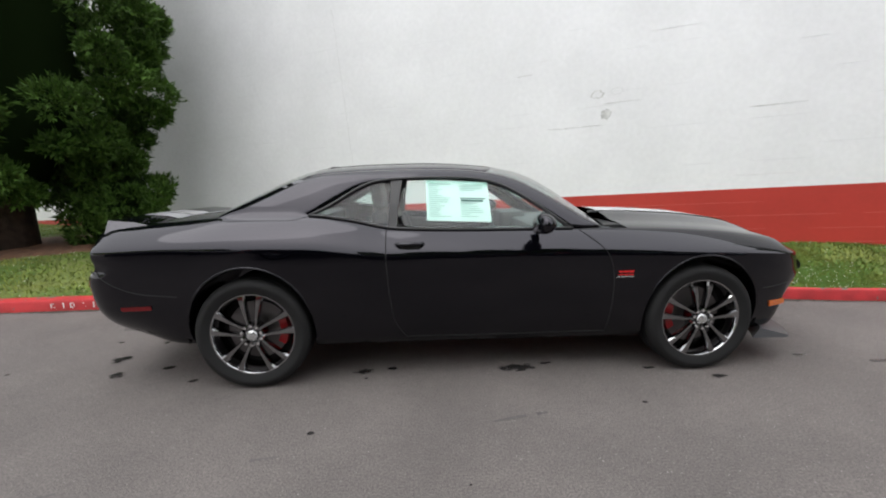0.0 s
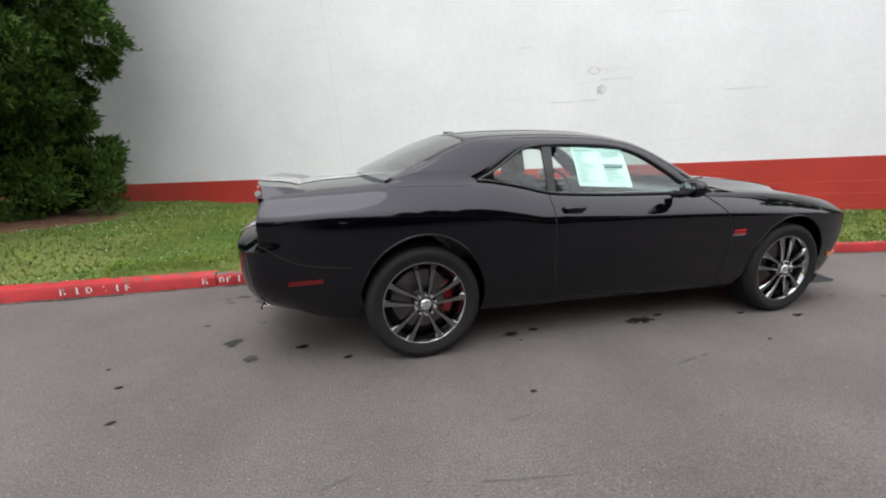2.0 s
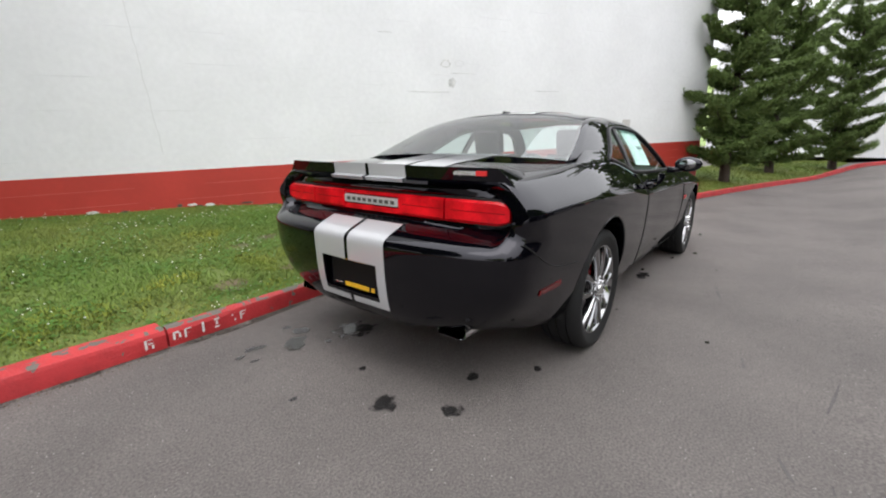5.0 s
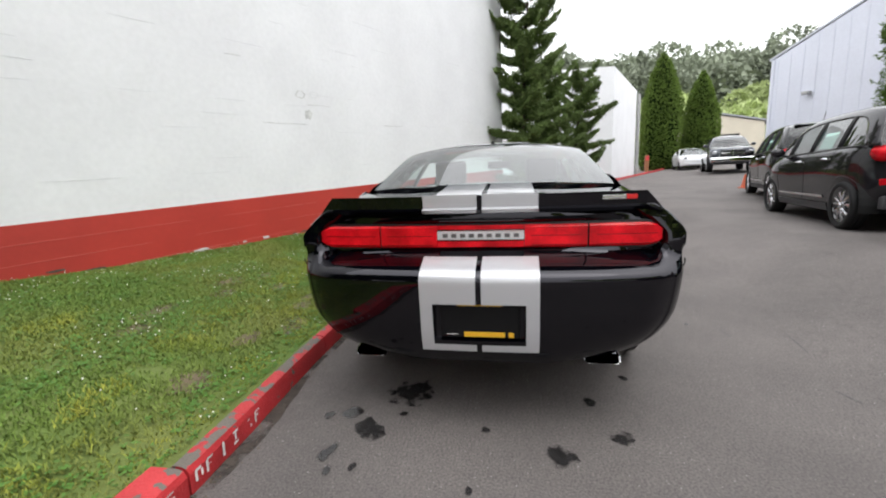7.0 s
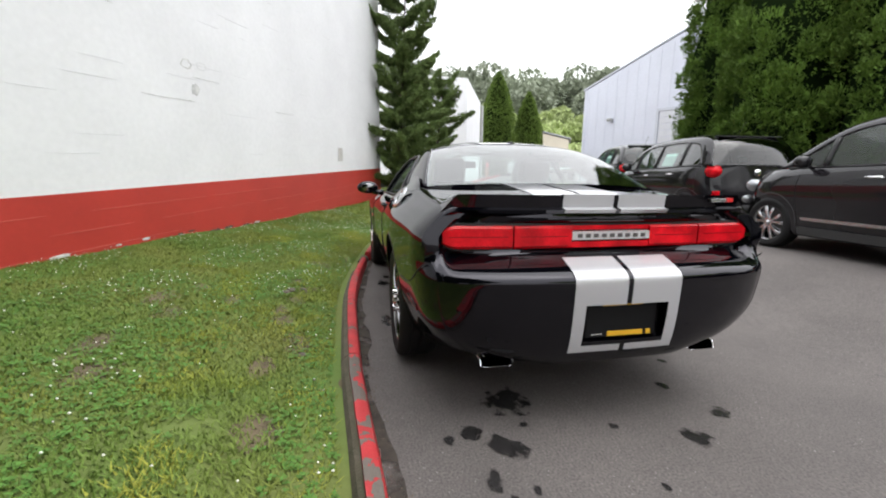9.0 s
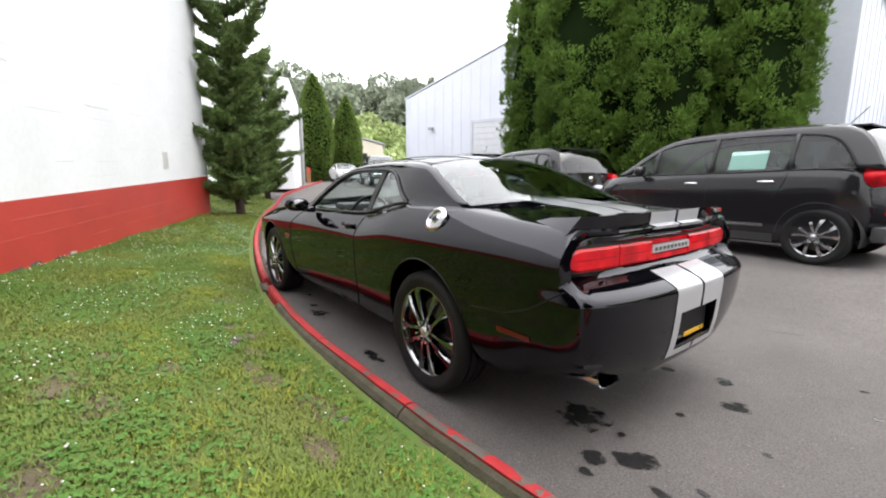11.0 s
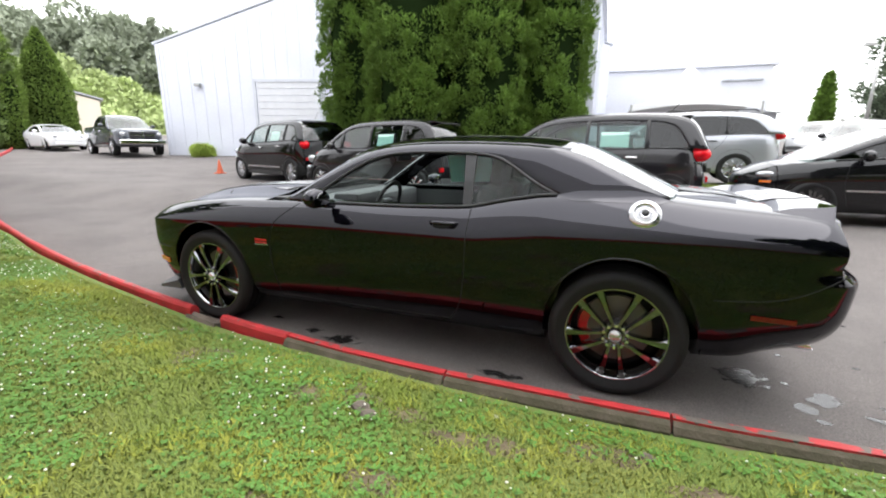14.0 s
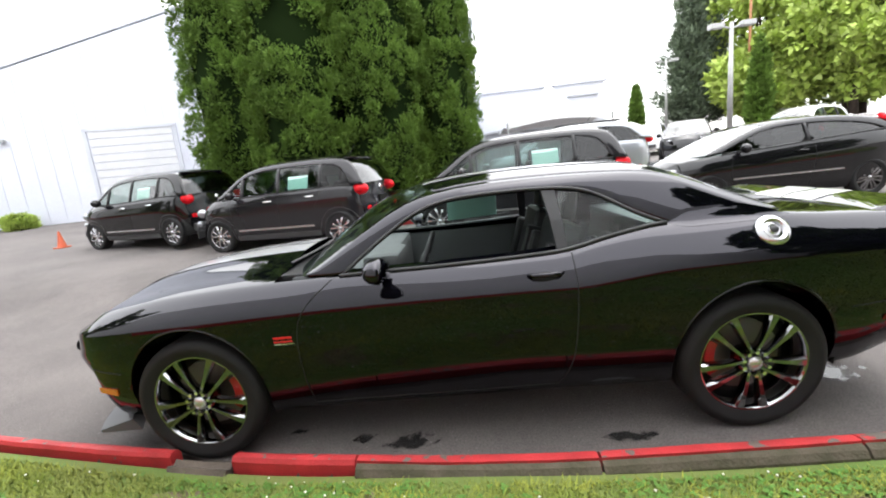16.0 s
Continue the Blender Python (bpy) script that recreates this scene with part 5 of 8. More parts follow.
        bm = bmesh.new()
        bmesh.ops.create_uvsphere(bm, u_segments=14, v_segments=9, radius=1.0)
        bmesh.ops.transform(bm, verts=bm.verts, matrix=Matrix.Diagonal((0.07, 0.11, 0.08, 1)))
        o = part("mirror", bm, v.get("mirror_mat", paint), root, smooth=True)
        o.location = (mx, s * (hw + 0.06), mz)
        part("mirror_foot", tube([(mx + 0.03, s * (hw - 0.09), mz - 0.06), (mx, s * (hw + 0.02), mz - 0.03)], 0.022, 6), TRIM, root)
        if v.get("rails"):
            a, b, z = v["rails"]
            part("roof_rail", tube([(a, s * hw * 0.70, z - 0.03), (a - 0.08, s * hw * 0.70, z + 0.02), (b + 0.08, s * hw * 0.70, z + 0.02), (b, s * hw * 0.70, z - 0.03)], 0.016, 6), TRIM, root, smooth=True)
    # bumpers and plates
    for x, sg in ((xr, -1), (xf, 1)):
        part("lower_bumper", box(x - 0.10 * (sg < 0) - 0.02 * (sg > 0), x + 0.02 * (sg < 0) + 0.04 * (sg > 0) - 0.10 * (sg > 0), -hw * 0.75, hw * 0.75, v["low"] + 0.10, v["low"] + 0.26, 0.03, Matrix.Translation((0.12 if sg < 0 else 0.0, 0, 0))), v.get("bumper", CLADDING), root, smooth=40)
    # seats and dash seen through the glass
    for x in v["seats"]:
        for s in (1, -1):
            o = part("seat", seat_mesh(0.46), SEAT, root, smooth=40)
            o.location = (x, s * 0.36, v["low"] + 0.28)
    part("cabin_floor", box(x0, x1, -hw + 0.18, hw - 0.18, v["low"] + 0.06, v["low"] + 0.1), CARPET, root)
    part("dashboard", box(x1 - 0.55, x1 - 0.1, -hw + 0.2, hw - 0.2, v["low"] + 0.3, sp["zt"](x1 - 0.4) - 0.02, 0.06, seg=3), DASH, root, smooth=40)
    if v.get("extra"):
        v["extra"](root, sp)
    return root


def at(x, y, heading):
    return pose(x, y, road_z(x, y) , 0, 0, heading)


def mpv_extra(root, sp):
    """Price sheet in the rear side window, hatch wiper and plate."""
    for s in (1, -1):
        v = []
        for x in (-0.72, -0.30):
            for z in (1.10, 1.33):
                v.append((x, s * (side_y(sp, x, z) - 0.02), z))
        pydata("price_sheet", v, [(0, 1, 3, 2)], PAPER, root)
    part("hatch_spoiler", box(-1.57, -1.38, -0.52, 0.52, 1.558, 1.582, 0.010), GREY_PAINT, root, smooth=40)
    part("number_plate", box(-1.865, -1.845, -0.17, 0.17, 0.72, 0.84, 0.004), PLATE_BLACK, root)
    part("hatch_badge", lathe([(0.0, 0.012), (0.05, 0.01), (0.06, 0.0)], 24), CHROME, root, smooth=True).matrix_basis = Matrix.Translation((-1.82, 0, 0.98)) @ Matrix.Rotation(radians(90), 4, "Z")
    part("rear_reflector", box(-1.85, -1.82, -0.72, -0.60, 0.60, 0.68, 0.01), RED_LENS, root)
    part("rear_reflector", box(-1.85, -1.82, 0.60, 0.72, 0.60, 0.68, 0.01), RED_LENS, root)
    part("aerial", tube([(-1.25, 0.0, 1.64), (-1.40, 0.0, 1.82)], 0.005, 5), TRIM, root)


MPV = dict(
    half_width=0.885, ends=(-1.86, 2.07), axles=(1.31, -1.30), tyre=(0.325, 0.235, 0.215), low=0.20, shoulder=0.20, nr=14, nf=7,
    belt=[(-1.86, 1.09), (-1.4, 1.09), (-0.5, 1.065), (0.5, 1.04), (1.05, 1.03), (1.5, 0.99), (1.9, 0.88), (2.07, 0.76)],
    outer=[(1.38, 1.03), (1.15, 1.18), (0.85, 1.40), (0.60, 1.535), (0.2, 1.595), (-0.5, 1.61), (-1.1, 1.60), (-1.46, 1.565), (-1.62, 1.44), (-1.74, 1.20), (-1.80, 1.08)],
    inner=[(1.18, 1.05), (1.0, 1.17), (0.78, 1.34), (0.55, 1.45), (0.2, 1.50), (-0.5, 1.51), (-1.0, 1.50), (-1.27, 1.46), (-1.40, 1.37), (-1.50, 1.20), (-1.56, 1.10)],
    splits=(0.29, 0.775), cabin=(-1.66, 1.25), windows=[("quarter_window", 0.72, 1.14, MID_GLASS), ("front_window", -0.08, 0.70, MID_GLASS), ("rear_window", -0.95, -0.10, MID_GLASS), ("side_glass", -1.53, -1.0, DARK_GLASS)],
    posts=(0.71, -0.09, -0.975), gaps=[[(0.95, 1.02), (0.98, 0.7), (0.9, 0.34)], [(-0.09, 1.05), (-0.09, 0.7), (-0.06, 0.34)], [(-0.98, 1.06), (-0.95, 0.9), (-0.85, 0.75)]], handles=(0.12, -0.78), cladding=True, lip=CLADDING, bumper=CLADDING,
    lamps=[("tail_lamp", (-1.70, 1.0, 0.16, 0.11, 0.11), RED_LENS), ("headlamp", (1.84, 0.80, 0.12, 0.10, 0.09), CLEAR_LENS), ("fog_lamp", (1.93, 0.60, 0.08, 0.08, 0.06), CLEAR_LENS)],
    mirror=(0.86, 1.10), seats=(0.15, -0.75), rim=ALLOY, spokes=5, extra=mpv_extra, bow=0.18,
)
vehicle("compact_van", "charcoal compact people carrier with grey cladding and green window sheet", at(-0.98, -4.97, -5), GREY_PAINT, MPV, "people carriers in a row")
vehicle("compact_van", "charcoal compact people carrier with grey cladding parked behind another", at(3.35, -5.62, -11), GREY_PAINT, MPV, "people carriers in a row")
vehicle("compact_van", "black compact people carrier at the head of the row", at(7.25, -6.95, -18), JET_PAINT, MPV, "people carriers in a row")

SUV = dict(
    half_width=0.93, ends=(-2.31, 2.31), axles=(1.36, -1.35), tyre=(0.36, 0.24, 0.235), low=0.24, shoulder=0.22, nr=14, nf=8,
    belt=[(-2.31, 1.14), (-1.5, 1.13), (-0.5, 1.09), (0.5, 1.06), (1.1, 1.05), (1.7, 1.0), (2.1, 0.93), (2.31, 0.82)],
    outer=[(1.18, 1.05), (0.9, 1.22), (0.55, 1.46), (0.30, 1.58), (-0.2, 1.635), (-0.9, 1.635), (-1.5, 1.60), (-1.88, 1.53), (-2.05, 1.40), (-2.16, 1.25), (-2.22, 1.13)],
    inner=[(0.98, 1.07), (0.78, 1.20), (0.50, 1.39), (0.28, 1.49), (-0.2, 1.54), (-0.9, 1.54), (-1.35, 1.51), (-1.62, 1.44), (-1.72, 1.36), (-1.84, 1.24), (-1.92, 1.15)],
    splits=(0.29, 0.79), cabin=(-2.0, 1.05), windows=[("front_window", -0.15, 0.95, MID_GLASS), ("rear_window", -1.10, -0.17, DARK_GLASS), ("side_glass", -1.88, -1.14, DARK_GLASS)],
    posts=(-0.16, -1.12), gaps=[[(0.85, 1.04), (0.9, 0.7), (0.82, 0.36)], [(-0.16, 1.06), (-0.16, 0.7), (-0.12, 0.36)], [(-1.12, 1.08), (-1.02, 0.9), (-0.9, 0.78)]], handles=(0.08, -0.85), handle_mat=TRIM, cladding=True, lip=CLADDING,
    lamps=[("tail_lamp", (-2.14, 1.08, 0.14, 0.08, 0.07), RED_LENS), ("headlamp", (2.12, 0.86, 0.14, 0.08, 0.04), CLEAR_LENS)],
    mirror=(0.74, 1.12), seats=(0.1, -0.85), rim=ALLOY, spokes=5, rails=(0.2, -1.7, 1.66),
)
vehicle("sport_utility_car", "silver mid-size sport utility with black cladding behind the grass strip", pose(-2.82, -9.47, road_z(-2.8, -9.4) + 0.12, 0, 0, -5), SILVER_PAINT, SUV)
vehicle("sport_utility_car", "black sport utility in the upper car park", at(-9.3, -15.5, 62), JET_PAINT, SUV)
vehicle("sport_utility_car", "white sport utility in the upper car park", at(-14.2, -16.2, 30), WHITE_PAINT, SUV, "white cars in the upper car park")
vehicle("sport_utility_car", "white sport utility in the upper car park", at(-18.0, -15.2, 25), WHITE_PAINT, SUV, "white cars in the upper car park")
vehicle("sport_utility_car", "white sport utility in the upper car park", at(-10.6, -22.5, 60), WHITE_PAINT, SUV, "white cars in the upper car park")
vehicle("sport_utility_car", "dark sport utility in the far row", at(-8.6, -28.5, 65), GREY_PAINT, SUV)


def hatch_extra(root, sp):
    for s in (1, -1):
        part("side_marker", side_patch(sp, [(1.77, 0.59), (1.89, 0.59), (1.88, 0.625), (1.76, 0.625)], s, 0.0, 0.01), AMBER, root, "amber front marker lamp")
        part("tail_lamp", tube([(-1.80, s * 0.72, 1.06), (-1.74, s * 0.68, 1.20), (-1.60, s * 0.62, 1.34)], [0.05, 0.06, 0.04], 8), RED_LENS, root, "tall red tail lamp on the pillar", smooth=True)
        part("rub_strip", side_patch(sp, [(-0.9, 0.50), (0.9, 0.50), (0.9, 0.525), (-0.9, 0.525)], s, 0.002, 0.01), ALLOY, root)


HATCH = dict(
    half_width=0.85, ends=(-2.05, 2.12), axles=(1.27, -1.345), tyre=(0.315, 0.225, 0.205), low=0.19, shoulder=0.20, nr=12, nf=6,
    belt=[(-2.05, 1.10), (-1.6, 1.09), (-0.6, 1.03), (0.3, 0.97), (0.95, 0.94), (1.5, 0.88), (1.9, 0.77), (2.12, 0.63)],
    outer=[(1.30, 0.94), (0.95, 1.10), (0.55, 1.27), (0.25, 1.36), (-0.2, 1.405), (-0.8, 1.395), (-1.3, 1.335), (-1.6, 1.27), (-1.82, 1.18), (-1.95, 1.10)],
    inner=[(1.05, 0.96), (0.80, 1.07), (0.48, 1.20), (0.22, 1.275), (-0.2, 1.31), (-0.7, 1.30), (-1.1, 1.25), (-1.35, 1.20), (-1.50, 1.13), (-1.58, 1.09)],
    splits=(0.33, 0.74), cabin=(-1.7, 1.2), windows=[("door_window", -0.32, 1.03, DARK_GLASS), ("side_glass", -1.52, -0.40, DARK_GLASS)],
    posts=(-0.36,), gaps=[[(0.9, 0.93), (0.95, 0.6), (0.85, 0.3)], [(-0.42, 1.0), (-0.45, 0.6), (-0.35, 0.3)]], handles=(-0.22,), handle_mat=JET_PAINT,
    lamps=[("headlamp", (1.80, 0.71, 0.15, 0.045, 0.045), CLEAR_LENS)], mirror=(0.76, 1.0), seats=(0.05, -0.8), rim=DISC, spokes=7, twin=True, extra=hatch_extra, bumper=JET_PAINT, tumble=0.4,
)
vehicle("hatchback", "black three-door hatchback with spoked wheels behind the coupe", at(-5.42, -5.30, 2), JET_PAINT, HATCH)

SEDAN = dict(
    half_width=0.91, ends=(-2.35, 2.35), axles=(1.40, -1.32), tyre=(0.33, 0.235, 0.22), low=0.19, shoulder=0.18, nr=14, nf=9,
    belt=[(-2.35, 0.98), (-1.7, 1.0), (-0.9, 0.985), (0.0, 0.95), (0.8, 0.93), (1.5, 0.88), (2.1, 0.78), (2.35, 0.66)],
    outer=[(1.05, 0.93), (0.75, 1.08), (0.40, 1.26), (0.1, 1.345), (-0.3, 1.37), (-0.7, 1.35), (-1.05, 1.28), (-1.4, 1.13), (-1.7, 1.0)],
    inner=[(0.82, 0.95), (0.60, 1.06), (0.33, 1.19), (0.08, 1.26), (-0.3, 1.285), (-0.65, 1.265), (-0.9, 1.20), (-1.05, 1.10), (-1.12, 1.0)],
    splits=(0.33, 0.68), cabin=(-1.4, 1.0), windows=[("door_window", -0.45, 0.8, DARK_GLASS), ("side_glass", -1.08, -0.5, DARK_GLASS)], posts=(-0.48,), handles=(-0.3,),
    lamps=[("headlamp", (2.12, 0.72, 0.14, 0.12, 0.06), CLEAR_LENS), ("tail_lamp", (-2.2, 0.85, 0.1, 0.12, 0.06), RED_LENS)], mirror=(0.62, 1.0), seats=(-0.1, -0.8), rim=ALLOY, bumper=WHITE_PAINT, tumble=0.42,
)
vehicle("sedan", "white coupe parked far up the drive by the cypresses", at(28.2, -12.2, 168), WHITE_PAINT, SEDAN)
vehicle("sedan", "white low car in the far row", at(-6.4, -24.0, 70), WHITE_PAINT, SEDAN)


def bed_extra(root, sp):
    """Truck bed walls, chrome bumper and grille."""
    part("bed_floor", box(-2.75, -0.95, -0.80, 0.80, 0.80, 0.84), UNDER, root)
    part("chrome_bumper", box(2.72, 2.92, -0.92, 0.92, 0.50, 0.70, 0.05, seg=3), CHROME, root, "chrome front bumper", smooth=40)
    part("grille", box(2.70, 2.84, -0.50, 0.50, 0.74, 1.06, 0.04, seg=3), TRIM, root)
    for s in (-1, 1):
        part("grille_bar", box(2.80, 2.86, s * 0.25 - 0.22, s * 0.25 + 0.22, 0.88, 0.93, 0.01), CHROME, root)
    part("grille_bar", box(2.80, 2.87, -0.03, 0.03, 0.75, 1.05, 0.01), CHROME, root)


PICKUP = dict(
    category="pickup truck", half_width=0.99, ends=(-2.95, 2.85), axles=(1.85, -1.72), tyre=(0.40, 0.26, 0.27), low=0.36, shoulder=0.2, nr=30, nf=16,
    belt=[(-2.95, 1.32), (-1.0, 1.32), (0.0, 1.26), (0.9, 1.24), (1.4, 1.22), (2.2, 1.18), (2.7, 1.12), (2.85, 1.0)],
    outer=[(1.32, 1.24), (1.05, 1.42), (0.72, 1.68), (0.45, 1.80), (0.1, 1.84), (-0.4, 1.84), (-0.75, 1.80), (-0.88, 1.65), (-0.94, 1.45), (-0.96, 1.32)],
    inner=[(1.14, 1.26), (0.95, 1.40), (0.66, 1.60), (0.42, 1.69), (0.1, 1.72), (-0.35, 1.72), (-0.62, 1.69), (-0.72, 1.58), (-0.76, 1.45), (-0.78, 1.34)],
    splits=(0.31, 0.76), cabin=(-2.8, 1.15), windows=[("front_window", 0.12, 1.1, MID_GLASS), ("rear_window", -0.76, 0.08, DARK_GLASS)], posts=(0.10,), handles=(0.25, -0.55),
    lamps=[("headlamp", (2.66, 0.95, 0.14, 0.13, 0.09), CLEAR_LENS), ("tail_lamp", (-2.9, 1.05, 0.05, 0.05, 0.14), RED_LENS)], mirror=(0.95, 1.36), seats=(0.2,), rim=ALLOY, spokes=5, extra=bed_extra, tumble=0.3, front_in=[0.1, 0.03, 0.0, 0.0, 0.03, 0.08],
)
vehicle("pickup_truck", "slate grey crew-cab pickup with chrome grille and bumper", at(21.2, -11.4, 162), SLATE_PAINT, PICKUP)


# ---- buildings ----
METAL_WALL = mat("white_metal_siding", (0.66, 0.68, 0.76), 0.5, var=0.05, scale=0.6, bump=0.1, bscale=30)
LOW_WALL = mat("grey_white_siding", (0.62, 0.63, 0.68), 0.6, var=0.05, scale=0.6)
CREAM = mat("cream_siding", (0.66, 0.60, 0.48), 0.6, var=0.06, scale=1.0)
PALE_TRIM = mat("pale_metal_trim", (0.56, 0.58, 0.64), 0.5, var=0.06, scale=2)
ROOF_GREY = mat("grey_roof_edge", (0.35, 0.36, 0.38), 0.5, var=0.1, scale=2)
DOOR_WHITE = mat("white_door_panel", (0.66, 0.67, 0.70), 0.5, var=0.05, scale=3)
BAY_SHADE = mat("painted_bay_shade", (0.015, 0.014, 0.013), 0.9)
TENT = mat("white_tent_fabric", (0.82, 0.82, 0.82), 0.7, var=0.04, scale=2)
BROWN_POST = mat("red_brown_post", (0.34, 0.15, 0.07), 0.8, var=0.25, scale=8)
SIGN_RED = mat("red_sign_face", (0.62, 0.05, 0.05), 0.5)
ORANGE = mat("orange_cone_plastic", (0.60, 0.13, 0.06), 0.5, var=0.12, scale=9)
GALV = mat("galvanised_steel", (0.42, 0.42, 0.41), 0.5, metal=0.6, var=0.1, scale=5)


def prism(profile, depth, m):
    """A solid with the given (x, z) outline, pulled back along y."""
    bm = bmesh.new()
    a = [bm.verts.new((x, 0, z)) for x, z in profile]
    b = [bm.verts.new((x, depth, z)) for x, z in profile]
    n = len(a)
    bm.faces.new(a)
    bm.faces.new(b[::-1])
    for k in range(n):
        bm.faces.new((a[k], b[k], b[(k + 1) % n], a[(k + 1) % n]))
    bmesh.ops.recalc_face_normals(bm, faces=bm.faces)
    bmesh.ops.transform(bm, verts=bm.verts, matrix=m)
    return bm


def wall_lamp(x, y, z, m):
    """A small wall lamp under a hood."""
    t = thing("wall_lamp", "small grey wall lamp with a hood on the white siding", "lamp", m @ Matrix.Translation((x, y, z)))
    part("bracket", box(-0.05, 0.05, -0.10, 0.0, -0.05, 0.05, 0.01), GALV, t)
    part("hood", box(-0.14, 0.14, -0.30, -0.06, -0.02, 0.10, 0.03), GALV, t)
    part("lens", box(-0.11, 0.11, -0.27, -0.09, -0.05, -0.02, 0.01), CLEAR_LENS, t)
    return t


# warehouse: its own x runs along the front from the left eave corner, y away from the drive
FD = Vector((-0.945, -0.327)).normalized()
HOUSE = Matrix(((FD.x, -FD.y, 0, 19.2), (FD.y, FD.x, 0, -12.26), (0, 0, 1, 0), (0, 0, 0, 1)))
warehouse = thing("warehouse", "white metal-sided warehouse with a low gable and roller door", "building", kind="structure")
front = [(0, 0.2), (21.4, 0.2), (21.4, 6.0), (10.7, 9.5), (0, 6.05)]
part("wall", prism(front, 26, HOUSE), METAL_WALL, warehouse)
for a, b in (((-0.15, 6.05), (10.7, 9.55)), ((10.7, 9.55), (21.55, 6.0))):
    dx, dz = b[0] - a[0], b[1] - a[1]
    ln = math.hypot(dx, dz)
    part("roof", prism([(a[0], a[1]), (b[0], b[1]), (b[0], b[1] + 0.09), (a[0], a[1] + 0.09)], 26.4, HOUSE @ Matrix.Translation((0, -0.03, 0))), PALE_TRIM, warehouse)
for k in range(36):
    x = 0.3 + 0.6 * k
    top = 6.05 + (9.5 - 6.05) * (1 - abs(x - 10.7) / 10.7) - 0.15
    if 4.4 < x < 8.0:
        part("siding_rib", box(x - 0.012, x + 0.012, -0.006, -0.002, 4.6, top, 0.008, HOUSE), METAL_WALL, warehouse)
    else:
        part("siding_rib", box(x - 0.012, x + 0.012, -0.006, -0.002, 0.3, top, 0.008, HOUSE), METAL_WALL, warehouse)
door = part("roller_door", box(4.66, 7.74, 0.02, 0.10, 0.6, 4.38, 0.01, HOUSE), DOOR_WHITE, warehouse, "white sectional roller door")
for k in range(11):
    z = 1.0 + 0.31 * k
    part("door_panel", box(4.70, 7.70, -0.035, 0.0, z, z + 0.285, 0.012, HOUSE), DOOR_WHITE, door)
for x0, x1, z0, z1 in ((4.52, 4.66, 0.6, 4.5), (7.74, 7.88, 0.6, 4.5), (4.52, 7.88, 4.38, 4.52)):
    part("door_frame", box(x0, x1, -0.06, -0.002, z0, z1, 0.01, HOUSE), PALE_TRIM, warehouse)
part("corner_trim", box(-0.03, 0.12, -0.04, 0.0, 0.3, 6.05, 0.01, HOUSE), METAL_WALL, warehouse)
wall_lamp(1.92, -0.01, 4.2, HOUSE)

# annexe and the long low building past the big cypresses
annexe = thing("annexe", "white metal-sided annexe beside the warehouse", "building", kind="structure")
part("wall", box(-0.7, 7.0, -24.0, -13.2, 0.3, 6.35, 0.02), METAL_WALL, annexe)
part("roof", box(-0.85, 7.1, -24.1, -13.1, 6.35, 6.55, 0.03), PALE_TRIM, annexe)
for k in range(17):
    y = -13.6 - 0.62 * k
    part("siding_rib", box(-0.72, -0.7, y - 0.03, y + 0.03, 0.4, 6.3, 0.008), METAL_WALL, annexe)
wall_lamp(0, 0, 4.1, Matrix.Translation((-0.72, -22.4, 0)) @ Matrix.Rotation(radians(-90), 4, "Z"))
low_house = thing("low_building", "long low white building with dark bays", "building", kind="structure")
part("wall", box(-8.8, -0.9, -27.5, -24.2, 0.5, 5.6, 0.02), LOW_WALL, low_house)
part("roof", box(-9.0, -0.8, -27.6, -24.05, 5.6, 5.75, 0.02), LOW_WALL, low_house)
for x0 in (-2.9, -5.6):
    part("bay", box(x0, x0 + 1.9, -24.22, -24.16, 0.6, 3.0, 0.01), ROOF_GREY, low_house)
part("pipe", tube([(-8.4, -24.1, 4.9), (-6.6, -24.1, 4.9)], 0.06, 8), ROOF_GREY, low_house)
grey_shed = thing("grey_shed", "long low grey shed behind the tent", "building", kind="structure")
part("wall", box(-8.2, -1.3, -22.5, -20.5, 0.5, 3.0, 0.02), ROOF_GREY, grey_shed)
part("roof", prism([(-8.4, 3.0), (-1.1, 3.0), (-4.75, 3.45)], -2.4, Matrix.Translation((0, -20.3, 0))), ROOF_GREY, grey_shed)

# peaked tent
tent = thing("party_tent", "white peaked fabric tent on slim poles", "tent", pose(-4.1, -17.2, road_z(-4.1, -17.2)))
n, m_ = 24, 14
v = []
for i in range(m_ + 1):
    t = i / m_
    for k in range(n):
        a = 2 * math.pi * k / n
        c, s = math.cos(a), math.sin(a)
        q = 1 / max(abs(c), abs(s))
        r = 2.1 * ((1 - t) * (q if t < 1 else 1) * 1.0)
        z = 2.15 + 1.75 * t**1.9 + 0.08 * (q - 1) * (1 - t) - 0.10 * (1 - abs(q - 1.414) / 0.414) * 0
        v.append((r * c, r * s, z))
pydata("canopy", v, grid_faces(m_ + 1, n, closed=True), TENT, tent, smooth=60)
for k in range(4):
    x0, y0 = [(-2.1, -2.1), (2.1, -2.1), (2.1, 2.1), (-2.1, 2.1)][k]
    x1, y1 = [(2.1, -2.1), (2.1, 2.1), (-2.1, 2.1), (-2.1, -2.1)][k]
    part("pole", tube([(x0, y0, 0), (x0, y0, 2.2)], 0.035, 8), GALV, tent)
    vv = []
    for i in range(13):
        t = i / 12
        x, y = x0 + (x1 - x0) * t, y0 + (y1 - y0) * t
        dz = 0.22 * math.sin(math.pi * t)
        vv += [(x, y, 2.2), (x, y, 1.95 + dz * 0.9)]
    pydata("valance", vv, grid_faces(13, 2), TENT, tent)

